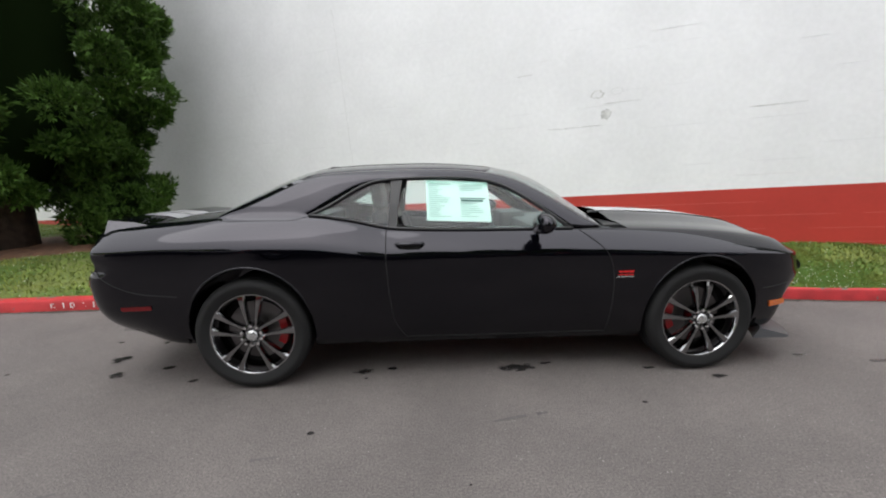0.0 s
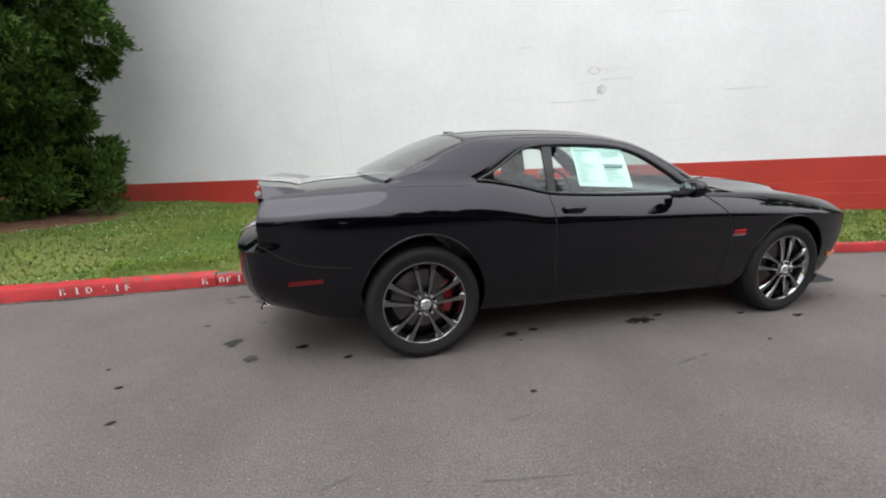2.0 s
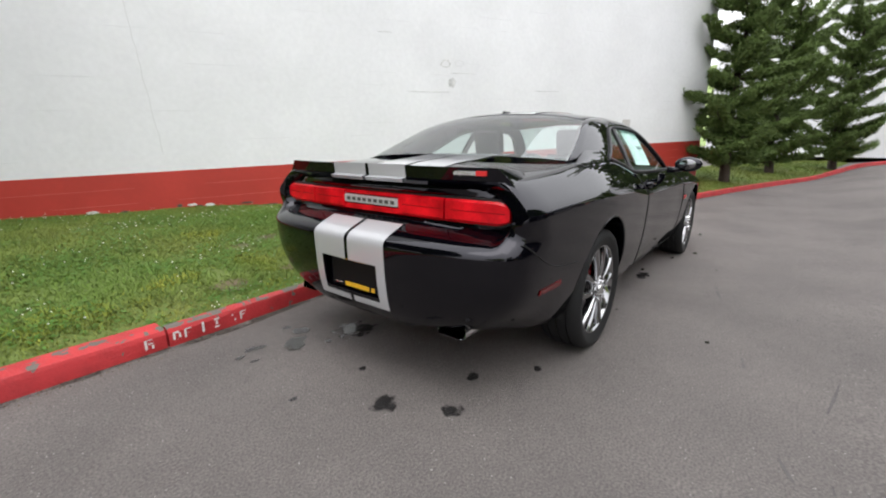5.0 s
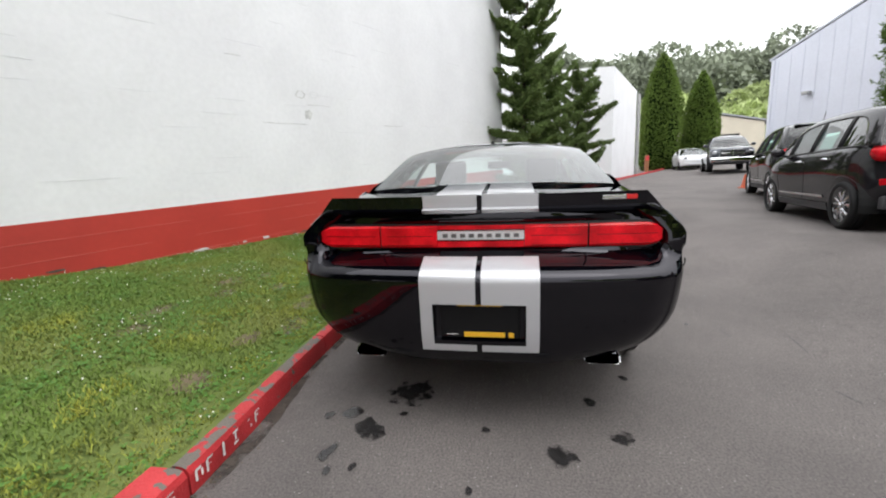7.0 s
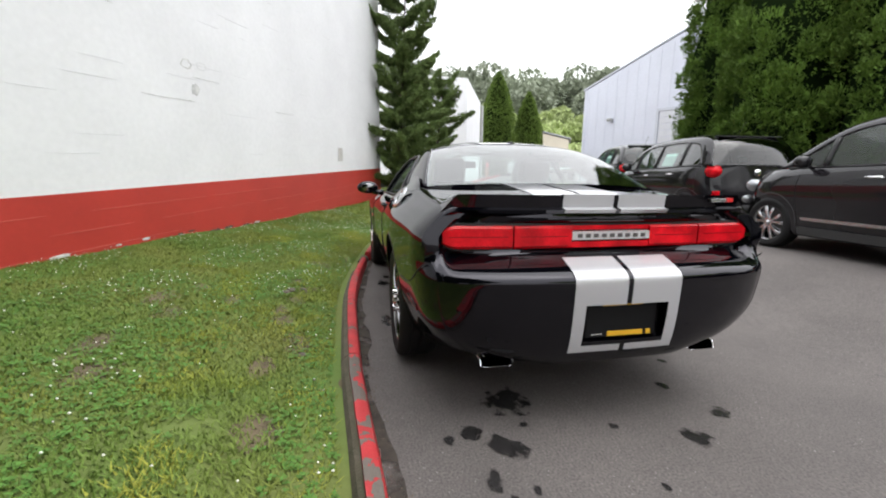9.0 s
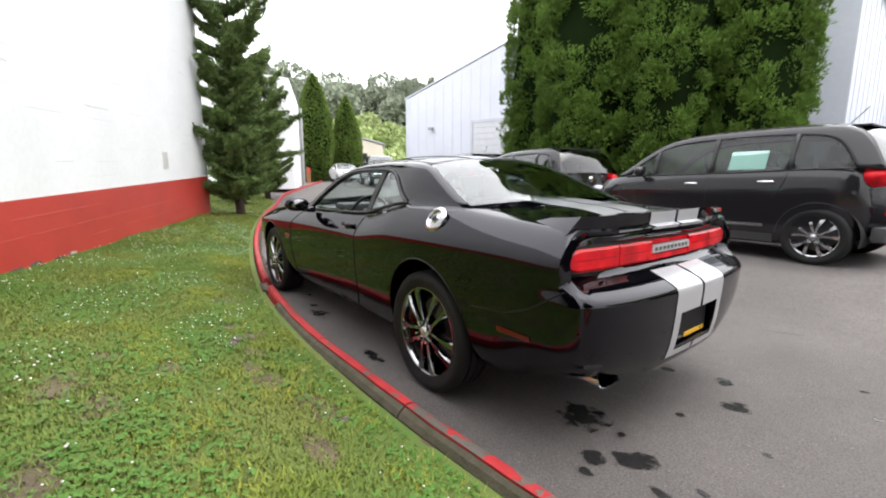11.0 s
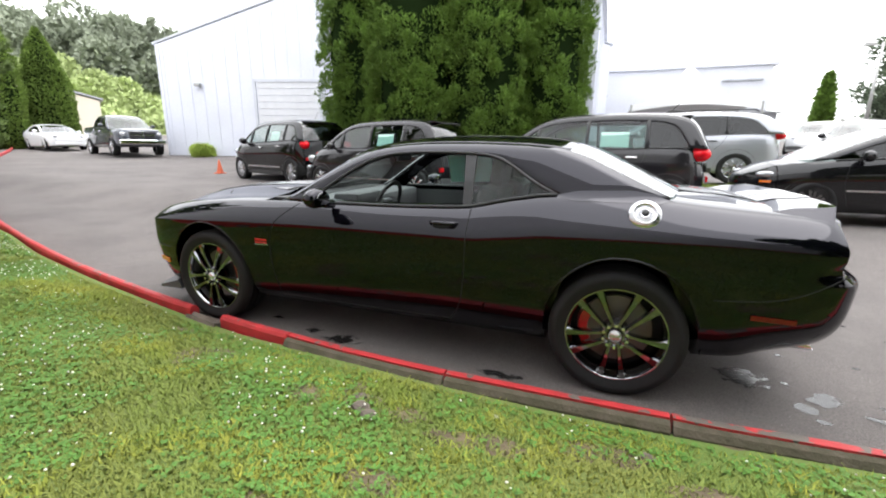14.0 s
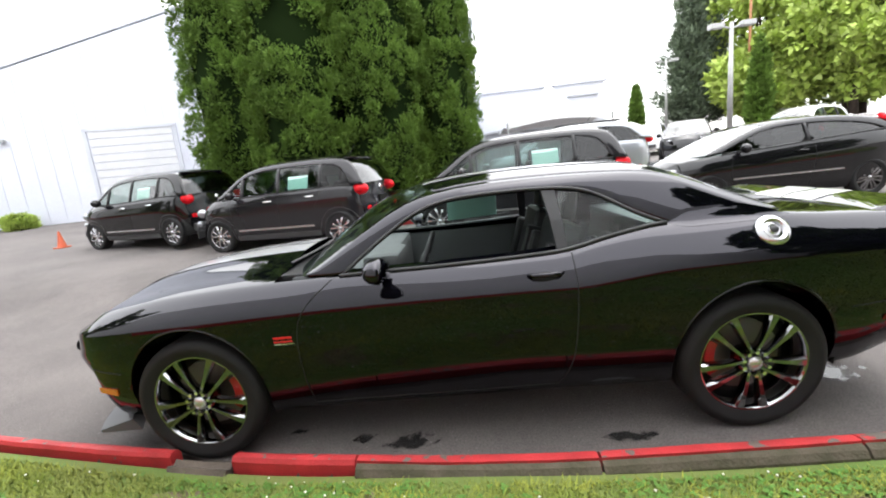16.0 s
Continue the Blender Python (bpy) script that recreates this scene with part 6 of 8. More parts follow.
# cream shed and the small white building at the end of the drive
shed = thing("cream_shed", "cream gabled shed, its open bay drawn as a dark panel", "building", kind="structure")
SHED = pose(48.94, -17.8, 0, 0, 0, -118)
part("wall", prism([(0, 0.5), (8.4, 0.5), (8.4, 5.6), (2.6, 7.1), (0, 6.5)], 7, SHED), CREAM, shed)
part("roof", prism([(-0.2, 6.55), (2.6, 7.22), (8.7, 5.64), (8.7, 5.8), (2.6, 7.4), (-0.2, 6.72)], 7.3, SHED @ Matrix.Translation((0, -0.15, 0))), ROOF_GREY, shed)
# flat panel on the wall; its near-black colour paints the bay's inner shade
part("bay_shade_panel", box(2.2, 6.4, -0.02, 0.02, 0.5, 4.6, 0, SHED), BAY_SHADE, shed)
cottage = thing("white_outbuilding", "narrow white rendered building with a red foot", "building", kind="structure")
COT = pose(26.0, -8.0, 0, 0, 0, 68)
part("wall", prism([(0, 0.8), (7, 0.8), (7, 6.6), (3.5, 6.5), (0, 6.2)], 8, COT @ Matrix.Rotation(radians(0), 4, "Z")), WALL_WHITE, cottage)
part("red_foot", box(0.4, 7.02, -0.02, 0.0, 0.8, 2.0, 0, COT), WALL_RED, cottage)
part("downpipe", tube([(25.95, -8.12, 0.9), (25.95, -8.12, 6.0)], 0.11, 10), GALV, cottage)

# post with a small red sign, cone, kerbs across the lane
post = thing("sign_post", "red-brown timber post with a small red sign", "post", pose(29.3, -9.7, lawn_z(29.3, -9.7) - 0.05))
part("post", box(-0.13, 0.13, -0.13, 0.13, 0, 1.5, 0.02), BROWN_POST, post)
part("sign", box(-0.17, -0.14, -0.11, 0.11, 1.15, 1.45, 0.01), SIGN_RED, post)
cone = thing("traffic_cone", "small orange traffic cone on the asphalt", "cone", pose(10.4, -7.25, road_z(10.4, -7.25)))
part("cone", cyl(0.10, 0.018, 0.40, Matrix.Translation((0, 0, 0.03)), 20), ORANGE, cone, smooth=40)
part("foot", box(-0.13, 0.13, -0.13, 0.13, 0.0, 0.03, 0.01), ORANGE, cone)

verge = tagged(sheet("verge", [-13 + i for i in range(16)], [-8.6 + 0.25 * k for k in range(9)], lambda x, y: road_z(x, y) + 0.12, SOIL, "grass strip between lane and car park", "lawn"), kind="structure")
verge_kerb = thing("verge_kerb", "red painted kerb along the grass strip", "kerb", kind="structure")
for k in range(7):
    x0 = -13 + 2.1 * k
    part("kerb_stone", box(x0, x0 + 2.08, -6.62, -6.46, 0.1, road_z(0, -6.6) + 0.14, 0.02), KERB_FLAKED, verge_kerb)
verge_bed = tagged(pydata("planting_bed", [(x, y, road_z(x, y) + 0.10 + 0.05 * math.sin(x * 3 + y)) for x in [-0.5 + 0.5 * i for i in range(19)] for y in [-12.5 + 0.5 * j for j in range(11)]], grid_faces(19, 11, flip=True), BARK_MULCH), "bark-covered planting bed under the cypresses", "bed", kind="structure")


# ---- trees ----
FOLIAGE_CYPRESS = mat("cypress_foliage", (0.125, 0.21, 0.036), 0.65, rand=-0.28, var=0.35, scale=0.8, spec=0.15)
FOLIAGE_CONE = mat("clipped_cypress_foliage", (0.15, 0.225, 0.045), 0.65, rand=-0.4, var=0.25, scale=0.6, spec=0.15)
FOLIAGE_PINE = mat("juniper_foliage", (0.125, 0.18, 0.055), 0.7, rand=-0.28, var=0.3, scale=1.2, spec=0.15)
# fir green with distance haze mixed into the colour
FOLIAGE_FIR = mat("hazed_fir_foliage", (0.11, 0.145, 0.09), 0.7, rand=-0.5)
FOLIAGE_DARK = mat("dark_conifer_foliage", (0.062, 0.122, 0.022), 0.65, rand=-0.55, var=0.4, scale=0.9, spec=0.15)
FOLIAGE_LIGHT = mat("spring_foliage", (0.42, 0.54, 0.11), 0.6, rand=-0.3, var=0.25, scale=0.2)
# both far greens are lifted and greyed, painting in the haze of distance
FOLIAGE_FAR = mat("hazed_distant_foliage", (0.30, 0.335, 0.25), 0.9, rand=-0.10, var=0.30, scale=0.06, spec=0.1)
FOLIAGE_THICKET = mat("hazed_thicket_foliage", (0.46, 0.54, 0.25), 0.9, rand=-0.10, var=0.22, scale=0.08, spec=0.1)
# near-black: the shade deep inside a crown is put into this colour
CORE = mat("painted_inner_shade", (0.010, 0.018, 0.006), 1.0, spec=0.0)
BARK = mat("conifer_bark", (0.055, 0.038, 0.028), 0.9, var=0.4, scale=9, bump=0.8, bscale=40)


def sprays(rng, pos, out, size, per=4, up=0.45, width=0.35, droop=0.0):
    """Leaf sprays at the places pos, pointing along out: per thin three-cornered leaves each. Returns verts and faces."""
    n = len(pos)
    p = np.repeat(pos, per, 0)
    d = np.repeat(out, per, 0) + rng.normal(0, 0.55, (n * per, 3))
    d[:, 2] += up - droop
    d /= np.linalg.norm(d, axis=1, keepdims=True) + 1e-9
    side = np.cross(d, rng.normal(0, 1, (n * per, 3)))
    side /= np.linalg.norm(side, axis=1, keepdims=True) + 1e-9
    ln = (np.repeat(size, per) * rng.uniform(0.6, 1.3, n * per))[:, None]
    p = p + rng.normal(0, 0.25, p.shape) * ln
    a, b, c = p - side * ln * width, p + side * ln * width, p + d * ln
    v = np.stack([a, b, c], 1).reshape(-1, 3)
    f = np.arange(len(v)).reshape(-1, 3)
    return v, f


def raw_mesh(name, v, f, material, parent=None, label=""):
    me = bpy.data.meshes.new(name)
    me.vertices.add(len(v))
    me.vertices.foreach_set("co", np.asarray(v, np.float32).ravel())
    k = f.shape[1]
    me.loops.add(f.size)
    me.loops.foreach_set("vertex_index", np.asarray(f, np.int32).ravel())
    me.polygons.add(len(f))
    me.polygons.foreach_set("loop_start", np.arange(0, f.size, k, dtype=np.int32))
    me.update(calc_edges=True)
    return link_mesh(name, me, material, parent, label)


def lumps(rng, k, spread):
    """Lump centres on a unit column: angle, height, size."""
    return np.stack([rng.uniform(0, 2 * math.pi, k), rng.uniform(0, 1, k), rng.uniform(0.5, 1.0, k) * spread], 1)


def column_tree(name, label, x, y, z, height, radius, seed, count, leaf, material, profile, rough=0.28, trunk=0.3, group="", cz=0.0, per=5):
    """A dense conifer: a trunk, an inner body coloured near-black for the inner shade, and a coat of sprays in rounded
    lumps.
    """
    rng = np.random.default_rng(seed)
    t = thing(name, label, "tree", pose(x, y, z), group)
    part("trunk", tube([(0, 0, -0.2), (0.03, 0, height * 0.3), (0, 0.03, height * 0.8)], [trunk, trunk * 0.75, trunk * 0.15], 10), BARK, t, smooth=True)
    prof = lerp_curve([p[0] for p in profile], [p[1] for p in profile])
    table = np.array([prof(q) for q in np.linspace(0, 1, 101)])
    lp = lumps(rng, int(14 + height * 3.2), rough)

    def surface(a, h):
        r = table[np.clip((h * 100).astype(int), 0, 100)] * radius
        bulge = np.zeros_like(r)
        for la, lh, ls in lp:
            da = np.angle(np.exp(1j * (a - la)))
            g = np.exp(-((da / 0.36) ** 2) - (((h - lh) * height / (radius * 0.42)) ** 2)) ** 0.6
            bulge = np.maximum(bulge, g * ls)
        return r * (0.66 + bulge)

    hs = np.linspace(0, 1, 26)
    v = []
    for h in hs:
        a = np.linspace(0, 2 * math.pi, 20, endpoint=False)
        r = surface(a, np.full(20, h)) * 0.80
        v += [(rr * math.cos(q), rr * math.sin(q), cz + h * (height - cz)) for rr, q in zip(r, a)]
    pydata("shade_core", v, grid_faces(26, 20, closed=True), CORE, t, smooth=True)
    w = table / table.sum()
    h = np.clip(rng.choice(101, count, p=w) / 100 + rng.uniform(-0.006, 0.006, count), 0, 1)
    a = rng.uniform(0, 2 * math.pi, count)
    depth = 1 - np.abs(rng.normal(0, 0.10, count))
    r = surface(a, h) * depth
    pos = np.stack([r * np.cos(a), r * np.sin(a), cz + h * (height - cz)], 1)
    out = np.stack([np.cos(a), np.sin(a), np.full(count, 0.25)], 1)
    v, f = sprays(rng, pos, out, rng.uniform(0.7, 1.3, count) * leaf, per=per)
    raw_mesh("crown", v, f, material, t)
    return t


def clump_tree(name, label, x, y, z, height, radius, seed, profile, clumps, size, leaf, material, squash=1.0, per_clump=170, core=0.70, trunk=0.25, group="", cz=0.4, lift=0.5, per=3):
    """A conifer whose crown is built of separate billowing clumps round a core coloured dark for shade, with gaps
    between them.
    """
    rng = np.random.default_rng(seed)
    t = thing(name, label, "tree", pose(x, y, z), group)
    part("trunk", tube([(0, 0, -0.2), (0.03, 0, height * 0.3), (0, 0.03, height * 0.85)], [trunk, trunk * 0.75, trunk * 0.12], 10), BARK, t, smooth=True)
    prof = lerp_curve([p[0] for p in profile], [p[1] for p in profile])
    table = np.array([prof(q) for q in np.linspace(0, 1, 101)])
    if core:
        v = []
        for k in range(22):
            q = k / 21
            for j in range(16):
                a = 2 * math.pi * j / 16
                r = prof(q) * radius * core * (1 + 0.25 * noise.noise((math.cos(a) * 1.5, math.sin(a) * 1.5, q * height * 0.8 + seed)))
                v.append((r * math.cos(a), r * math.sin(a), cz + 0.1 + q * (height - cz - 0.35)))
        pydata("shade_core", v, grid_faces(22, 16, closed=True), CORE, t, smooth=True)
    h = rng.choice(101, clumps, p=table / table.sum()) / 100
    P, O = [], []
    ang = rng.uniform(0, 2 * math.pi)
    for q in h:
        ang += 2.4 + rng.uniform(-0.5, 0.5)
        cs = size * rng.uniform(0.6, 1.35) * (0.55 + 0.45 * min(1.0, prof(q) * 1.3))
        r = max(0.0, prof(q) * radius * rng.uniform(0.84, 1.04) - cs * 0.55)
        c = np.array([r * math.cos(ang), r * math.sin(ang), cz + q * (height - cz)])
        d = rng.normal(0, 1, (per_clump, 3)) + np.array([math.cos(ang) * 0.8, math.sin(ang) * 0.8, 0.45])
        d /= np.linalg.norm(d, axis=1, keepdims=True)
        # the clump's surface is itself knobbly
        kn = 0.8 + 0.4 * np.abs(np.sin(d[:, 0] * 5.1 + q * 40) * np.sin(d[:, 1] * 4.7 + ang) * np.sin(d[:, 2] * 5.3 + seed))
        P.append(c + d * cs * (kn * rng.uniform(0.72, 1.05, per_clump))[:, None] * np.array([1, 1, squash]))
        O.append(d)
    P, O = np.concatenate(P), np.concatenate(O)
    v, f = sprays(rng, P, O, rng.uniform(0.7, 1.35, len(P)) * leaf * 1.15, per=per, up=lift, width=0.21)
    raw_mesh("crown", v, f, material, t)
    return t


COLUMN = [(0, 0.72), (0.08, 0.92), (0.35, 1.0), (0.65, 0.9), (0.85, 0.62), (0.95, 0.3), (1.0, 0.04)]
WIDE_CONE = [(0, 0.8), (0.1, 0.98), (0.35, 1.0), (0.6, 0.84), (0.82, 0.52), (0.95, 0.2), (1.0, 0.03)]
CONE = [(0, 0.75), (0.1, 0.98), (0.3, 1.0), (0.6, 0.72), (0.85, 0.33), (1.0, 0.03)]
for k, (x, y, r, h) in enumerate([(5.95, -9.1, 1.4, 9.6), (4.0, -8.7, 1.5, 9.9), (2.1, -9.1, 1.35, 9.8), (0.45, -10.1, 1.1, 9.2), (5.0, -11.1, 1.5, 10.4), (2.4, -11.2, 1.5, 10.2)]):
    clump_tree("cypress", "tall dense green cypress in a close group", x, y, road_z(x, y), h, r, 20 + k, COLUMN, 310, 0.31, 0.058, FOLIAGE_CYPRESS, 1.25, 150, 0.70, 0.2, "close group of cypresses", 0.5, 0.7)
column_tree("conical_cypress", "clipped conical green cypress by the drive", 31.7, -11.3, 1.0, 8.8, 2.1, 41, 9000, 0.085, FOLIAGE_CONE, WIDE_CONE, 0.16, 0.15, "conical cypresses")
column_tree("conical_cypress", "smaller conical green cypress by the drive", 31.7, -14.1, 1.1, 7.2, 1.75, 42, 8000, 0.085, FOLIAGE_CONE, WIDE_CONE, 0.16, 0.15, "conical cypresses")
OLD = [(0, 0.35), (0.05, 0.7), (0.14, 0.88), (0.25, 1.0), (0.5, 1.0), (0.75, 0.85), (0.92, 0.5), (1, 0.05)]
clump_tree("old_cypress", "large dark conifer beside the white wall, drooping boughs", -7.4, 4.0, 0.25, 9.5, 2.55, 50, OLD, 330, 0.40, 0.066, FOLIAGE_DARK, 0.66, 400, 0.52, 0.42, cz=0.8, lift=0.25, per=4)
clump_tree("old_cypress", "large dark conifer beside the white wall, drooping boughs", -11.2, 3.4, 0.25, 9.0, 2.4, 51, OLD, 150, 0.55, 0.14, FOLIAGE_DARK, 0.62, 150, 0.5, 0.4, cz=0.8, lift=0.25)
clump_tree("shrub", "low dark evergreen shrub at the wall's foot", -6.1, 4.8, 0.2, 1.9, 0.9, 52, COLUMN, 60, 0.26, 0.07, FOLIAGE_DARK, 0.7, 90, 0.6, 0.04, cz=0.1)
column_tree("shrub", "low light green shrub by the warehouse", 16.9, -12.2, 0.85, 0.62, 0.62, 53, 900, 0.09, FOLIAGE_LIGHT, COLUMN, 0.3, 0.05)
column_tree("shrub", "low light green shrub by the parked cars", 6.4, -8.2, 0.45, 0.8, 0.6, 54, 900, 0.1, FOLIAGE_LIGHT, COLUMN, 0.3, 0.05)


def pine_tree(name, label, x, y, z, height, spread, seed, limbs, tuft, material, group="", lean=0.0, base=0.06, shape=None, n_t=26, fat=0.17):
    """An open conifer: trunk, upswept limbs in loose whorls, each carrying plumes of needles."""
    rng = np.random.default_rng(seed)
    t = thing(name, label, "tree", pose(x, y, z), group)

    def axis(q):
        return np.array([lean * q * height * 0.12, 0.10 * math.sin(q * 5), q * height])
    part("trunk", tube([tuple(axis(q)) for q in (-0.03, 0.0, 0.2, 0.45, 0.7, 1.0)], [0.12, 0.11, 0.09, 0.06, 0.035, 0.01], 8), BARK, t, smooth=True)
    P, O, S = [], [], []
    bm = bmesh.new()
    ang = 0.0
    for k in range(limbs):
        q = base + (0.97 - base) * (k + rng.uniform(0, 0.8)) / limbs
        ang += 2.4 + rng.uniform(-0.4, 0.4)
        ln = spread * (shape(q) if shape else (1.05 - q) ** 0.8) * rng.uniform(0.6, 1.25)
        d = np.array([math.cos(ang), math.sin(ang), 0])
        rise = rng.uniform(0.2, 0.85)
        pts = [axis(q) + d * ln * j / 5 + np.array([0, 0, ln * (rise * (j / 5) ** 2 - 0.10 * j / 5)]) for j in range(6)]
        tb = tube([tuple(p) for p in pts], [0.035 * (1 - q * 0.6) * (1 - 0.75 * j / 5) + 0.004 for j in range(6)], 5)
        tmp = bpy.data.meshes.new("tmp")
        tb.to_mesh(tmp)
        tb.free()
        bm.from_mesh(tmp)
        bpy.data.meshes.remove(tmp)
        # side plumes fork off the limb; each tapers to a raised tip
        plumes = [(0.15, 1.0, np.zeros(3))] + [(rng.uniform(0.2, 0.6), rng.uniform(0.35, 0.6), rng.normal(0, 1, 3) * np.array([0.55, 0.55, 0.25]) + np.array([0, 0, 0.25])) for _ in range(3)]
        for u0, share, off in plumes:
            m = int(n_t * max(ln, 0.25) * share)
            for _ in range(m):
                u = rng.uniform(0, 1) ** 0.8
                w = u0 + (1 - u0) * u * (1 if share == 1 else share)
                i = min(int(w * 5), 4)
                p = pts[i] + (pts[i + 1] - pts[i]) * (w * 5 - i) + off * ln * share * u
                wd = fat * (0.35 + 0.65 * math.sin(math.pi * min(1.0, 0.15 + u * 0.85))) * min(1.0, ln) ** 0.5
                P.append(p + rng.normal(0, 0.5, 3) * wd * np.array([1, 1, 0.65]))
                O.append(d * 0.8 + off * 0.7 + rng.normal(0, 0.3, 3))
                S.append(tuft * rng.uniform(0.7, 1.3))
    part("branchwork", bm, BARK, t)
    v, f = sprays(rng, np.array(P), np.array(O), np.array(S), per=6, up=0.5, width=0.13)
    raw_mesh("crown", v, f, material, t)
    return t


def pad_tree(name, label, x, y, z, height, spread, seed, limbs, shape, group="", pad=0.30, leaf=0.075, material=None):
    """A juniper: a short trunk, upswept limbs in loose tiers, and flat pads of foliage along each limb with gaps between the tiers."""
    rng = np.random.default_rng(seed)
    t = thing(name, label, "tree", pose(x, y, z), group)

    def axis(q):
        return np.array([0.10 * math.sin(q * 4 + seed), 0.10 * math.sin(q * 5), q * height])
    part("trunk", tube([tuple(axis(q)) for q in (-0.03, 0.0, 0.2, 0.45, 0.7, 1.0)], [0.15, 0.13, 0.10, 0.065, 0.035, 0.01], 8), BARK, t, smooth=True)
    P, O, S = [], [], []
    bm = bmesh.new()
    ang = seed * 1.0
    for k in range(limbs):
        q = 0.07 + 0.92 * ((k + rng.uniform(0, 0.9)) / limbs) ** 1.15
        ang += 2.4 + rng.uniform(-0.5, 0.5)
        ln = spread * shape(q) * rng.uniform(0.65, 1.2)
        d = np.array([math.cos(ang), math.sin(ang), 0])
        side = np.array([-d[1], d[0], 0])
        rise = rng.uniform(0.25, 0.75) * (0.5 + 0.8 * q)
        pts = [axis(q) + d * ln * j / 5 + np.array([0, 0, ln * (rise * (j / 5) ** 1.8 - 0.06 * j / 5)]) for j in range(6)]
        tb = tube([tuple(p) for p in pts], [0.035 * (1 - q * 0.6) * (1 - 0.75 * j / 5) + 0.004 for j in range(6)], 5)
        tmp = bpy.data.meshes.new("tmp")
        tb.to_mesh(tmp)
        tb.free()
        bm.from_mesh(tmp)
        bpy.data.meshes.remove(tmp)
        m = max(3, int(ln / (pad * 0.62)) + 2)
        for i in range(m):
            w = 0.22 + 0.80 * (i + rng.uniform(-0.2, 0.2)) / (m - 1)
            w = min(max(w, 0.1), 1.0)
            j = min(int(w * 5), 4)
            c = pts[j] + (pts[j + 1] - pts[j]) * (w * 5 - j)
            c = c + side * rng.normal(0, 0.16) * ln * (1.1 - w) + np.array([0, 0, rng.uniform(0.0, 0.07)])
            cs = pad * rng.uniform(0.65, 1.25) * (1.12 - 0.55 * w)
            n = int(135 * (cs / pad) ** 1.5) + 20
            u = rng.normal(0, 1, (n, 3))
            u /= np.linalg.norm(u, axis=1, keepdims=True)
            u *= rng.uniform(0.55, 1.05, (n, 1))
            up = (pts[j + 1] - pts[j]) / np.linalg.norm(pts[j + 1] - pts[j])
            pos = c + u[:, :1] * up * cs * 1.15 + u[:, 1:2] * side * cs * 0.85 + u[:, 2:] * np.array([0, 0, 1]) * cs * 0.42
            P.append(pos)
            O.append(u * np.array([0.6, 0.6, 0.35]) + up * 0.9)
            S.append(np.full(n, leaf) * rng.uniform(0.7, 1.3, n))
    part("branchwork", bm, BARK, t)
    v, f = sprays(rng, np.concatenate(P), np.concatenate(O), np.concatenate(S), per=3, up=0.35, width=0.24)
    raw_mesh("crown", v, f, material or FOLIAGE_PINE, t)
    return t


TALL_SHAPE = lerp_curve([0, 0.08, 0.2, 0.45, 0.7, 0.86, 0.95, 1.0], [0.35, 0.45, 0.62, 0.70, 0.66, 0.80, 0.5, 0.15])
BUSH_SHAPE = lerp_curve([0, 0.15, 0.5, 0.8, 1.0], [0.6, 0.9, 1.0, 0.8, 0.45])
pad_tree("juniper", "open dark green juniper with upswept limbs at the wall's end", 9.7, -0.5, 0.24, 6.9, 1.85, 61, 54, TALL_SHAPE, "junipers at the wall's end")
pad_tree("juniper", "bushy dark green juniper behind the first", 13.2, -1.35, 0.35, 4.7, 1.40, 62, 40, BUSH_SHAPE, "junipers at the wall's end", 0.34)
pad_tree("juniper", "bushy dark green juniper with a forked top", 16.0, -3.0, 0.45, 5.0, 1.35, 63, 40, BUSH_SHAPE, "junipers at the wall's end", 0.36)
for k, (x, y, z, h, s) in enumerate([(-24.5, -46, 2.5, 16, 3.0), (-27.0, -48, 2.5, 18, 3.2)]):
    pine_tree("far_conifer", "tall dark conifer beyond the car park", x, y, z, h, s, 70 + k, 70, 0.6, FOLIAGE_FIR, "conifers beyond the car park", n_t=10, fat=0.9)
for k, (x, y, h, r) in enumerate([(-16.8, -40, 5.0, 0.7), (-26, -37, 7.5, 1.2)]):
    column_tree("poplar", "slim upright green tree beyond the car park", x, y, 2.3, h, r, 80 + k, 1400, 0.3, FOLIAGE_CYPRESS, CONE, 0.15, 0.12, "slim trees beyond the car park")


def broad_tree(name, label, x, y, z, height, radius, seed, count, leaf, material, group=""):
    """A broadleaf tree: trunk, forked limbs and an uneven crown of leaf clumps with gaps."""
    rng = np.random.default_rng(seed)
    t = thing(name, label, "tree", pose(x, y, z), group)
    part("trunk", tube([(0, 0, -0.2), (0.1, 0, height * 0.25), (0, 0.1, height * 0.5)], [height * 0.03, height * 0.022, height * 0.012], 8), BARK, t, smooth=True)
    cl = []
    for k in range(16):
        d = rng.normal(0, 1, 3)
        d /= np.linalg.norm(d)
        c = np.array([d[0] * radius * 0.62, d[1] * radius * 0.62, height * 0.55 + d[2] * height * 0.34])
        cl.append((c, radius * rng.uniform(0.30, 0.5)))
        part("limb", tube([(0, 0, height * 0.3), tuple(c * 0.6 + np.array([0, 0, height * 0.14])), tuple(c)], [height * 0.012, height * 0.007, 0.02], 5), BARK, t)
    P, O = [], []
    for c, r in cl:
        n = count // 16
        d = rng.normal(0, 1, (n, 3))
        d /= np.linalg.norm(d, axis=1, keepdims=True)
        P.append(c + d * r * rng.uniform(0.55, 1.08, (n, 1)) * np.array([1, 1, 0.8]))
        O.append(d)
    P, O = np.concatenate(P), np.concatenate(O)
    v, f = sprays(rng, P, O, np.full(len(P), leaf), per=4, up=0.1, width=0.5)
    raw_mesh("crown", v, f, material, t)
    return t


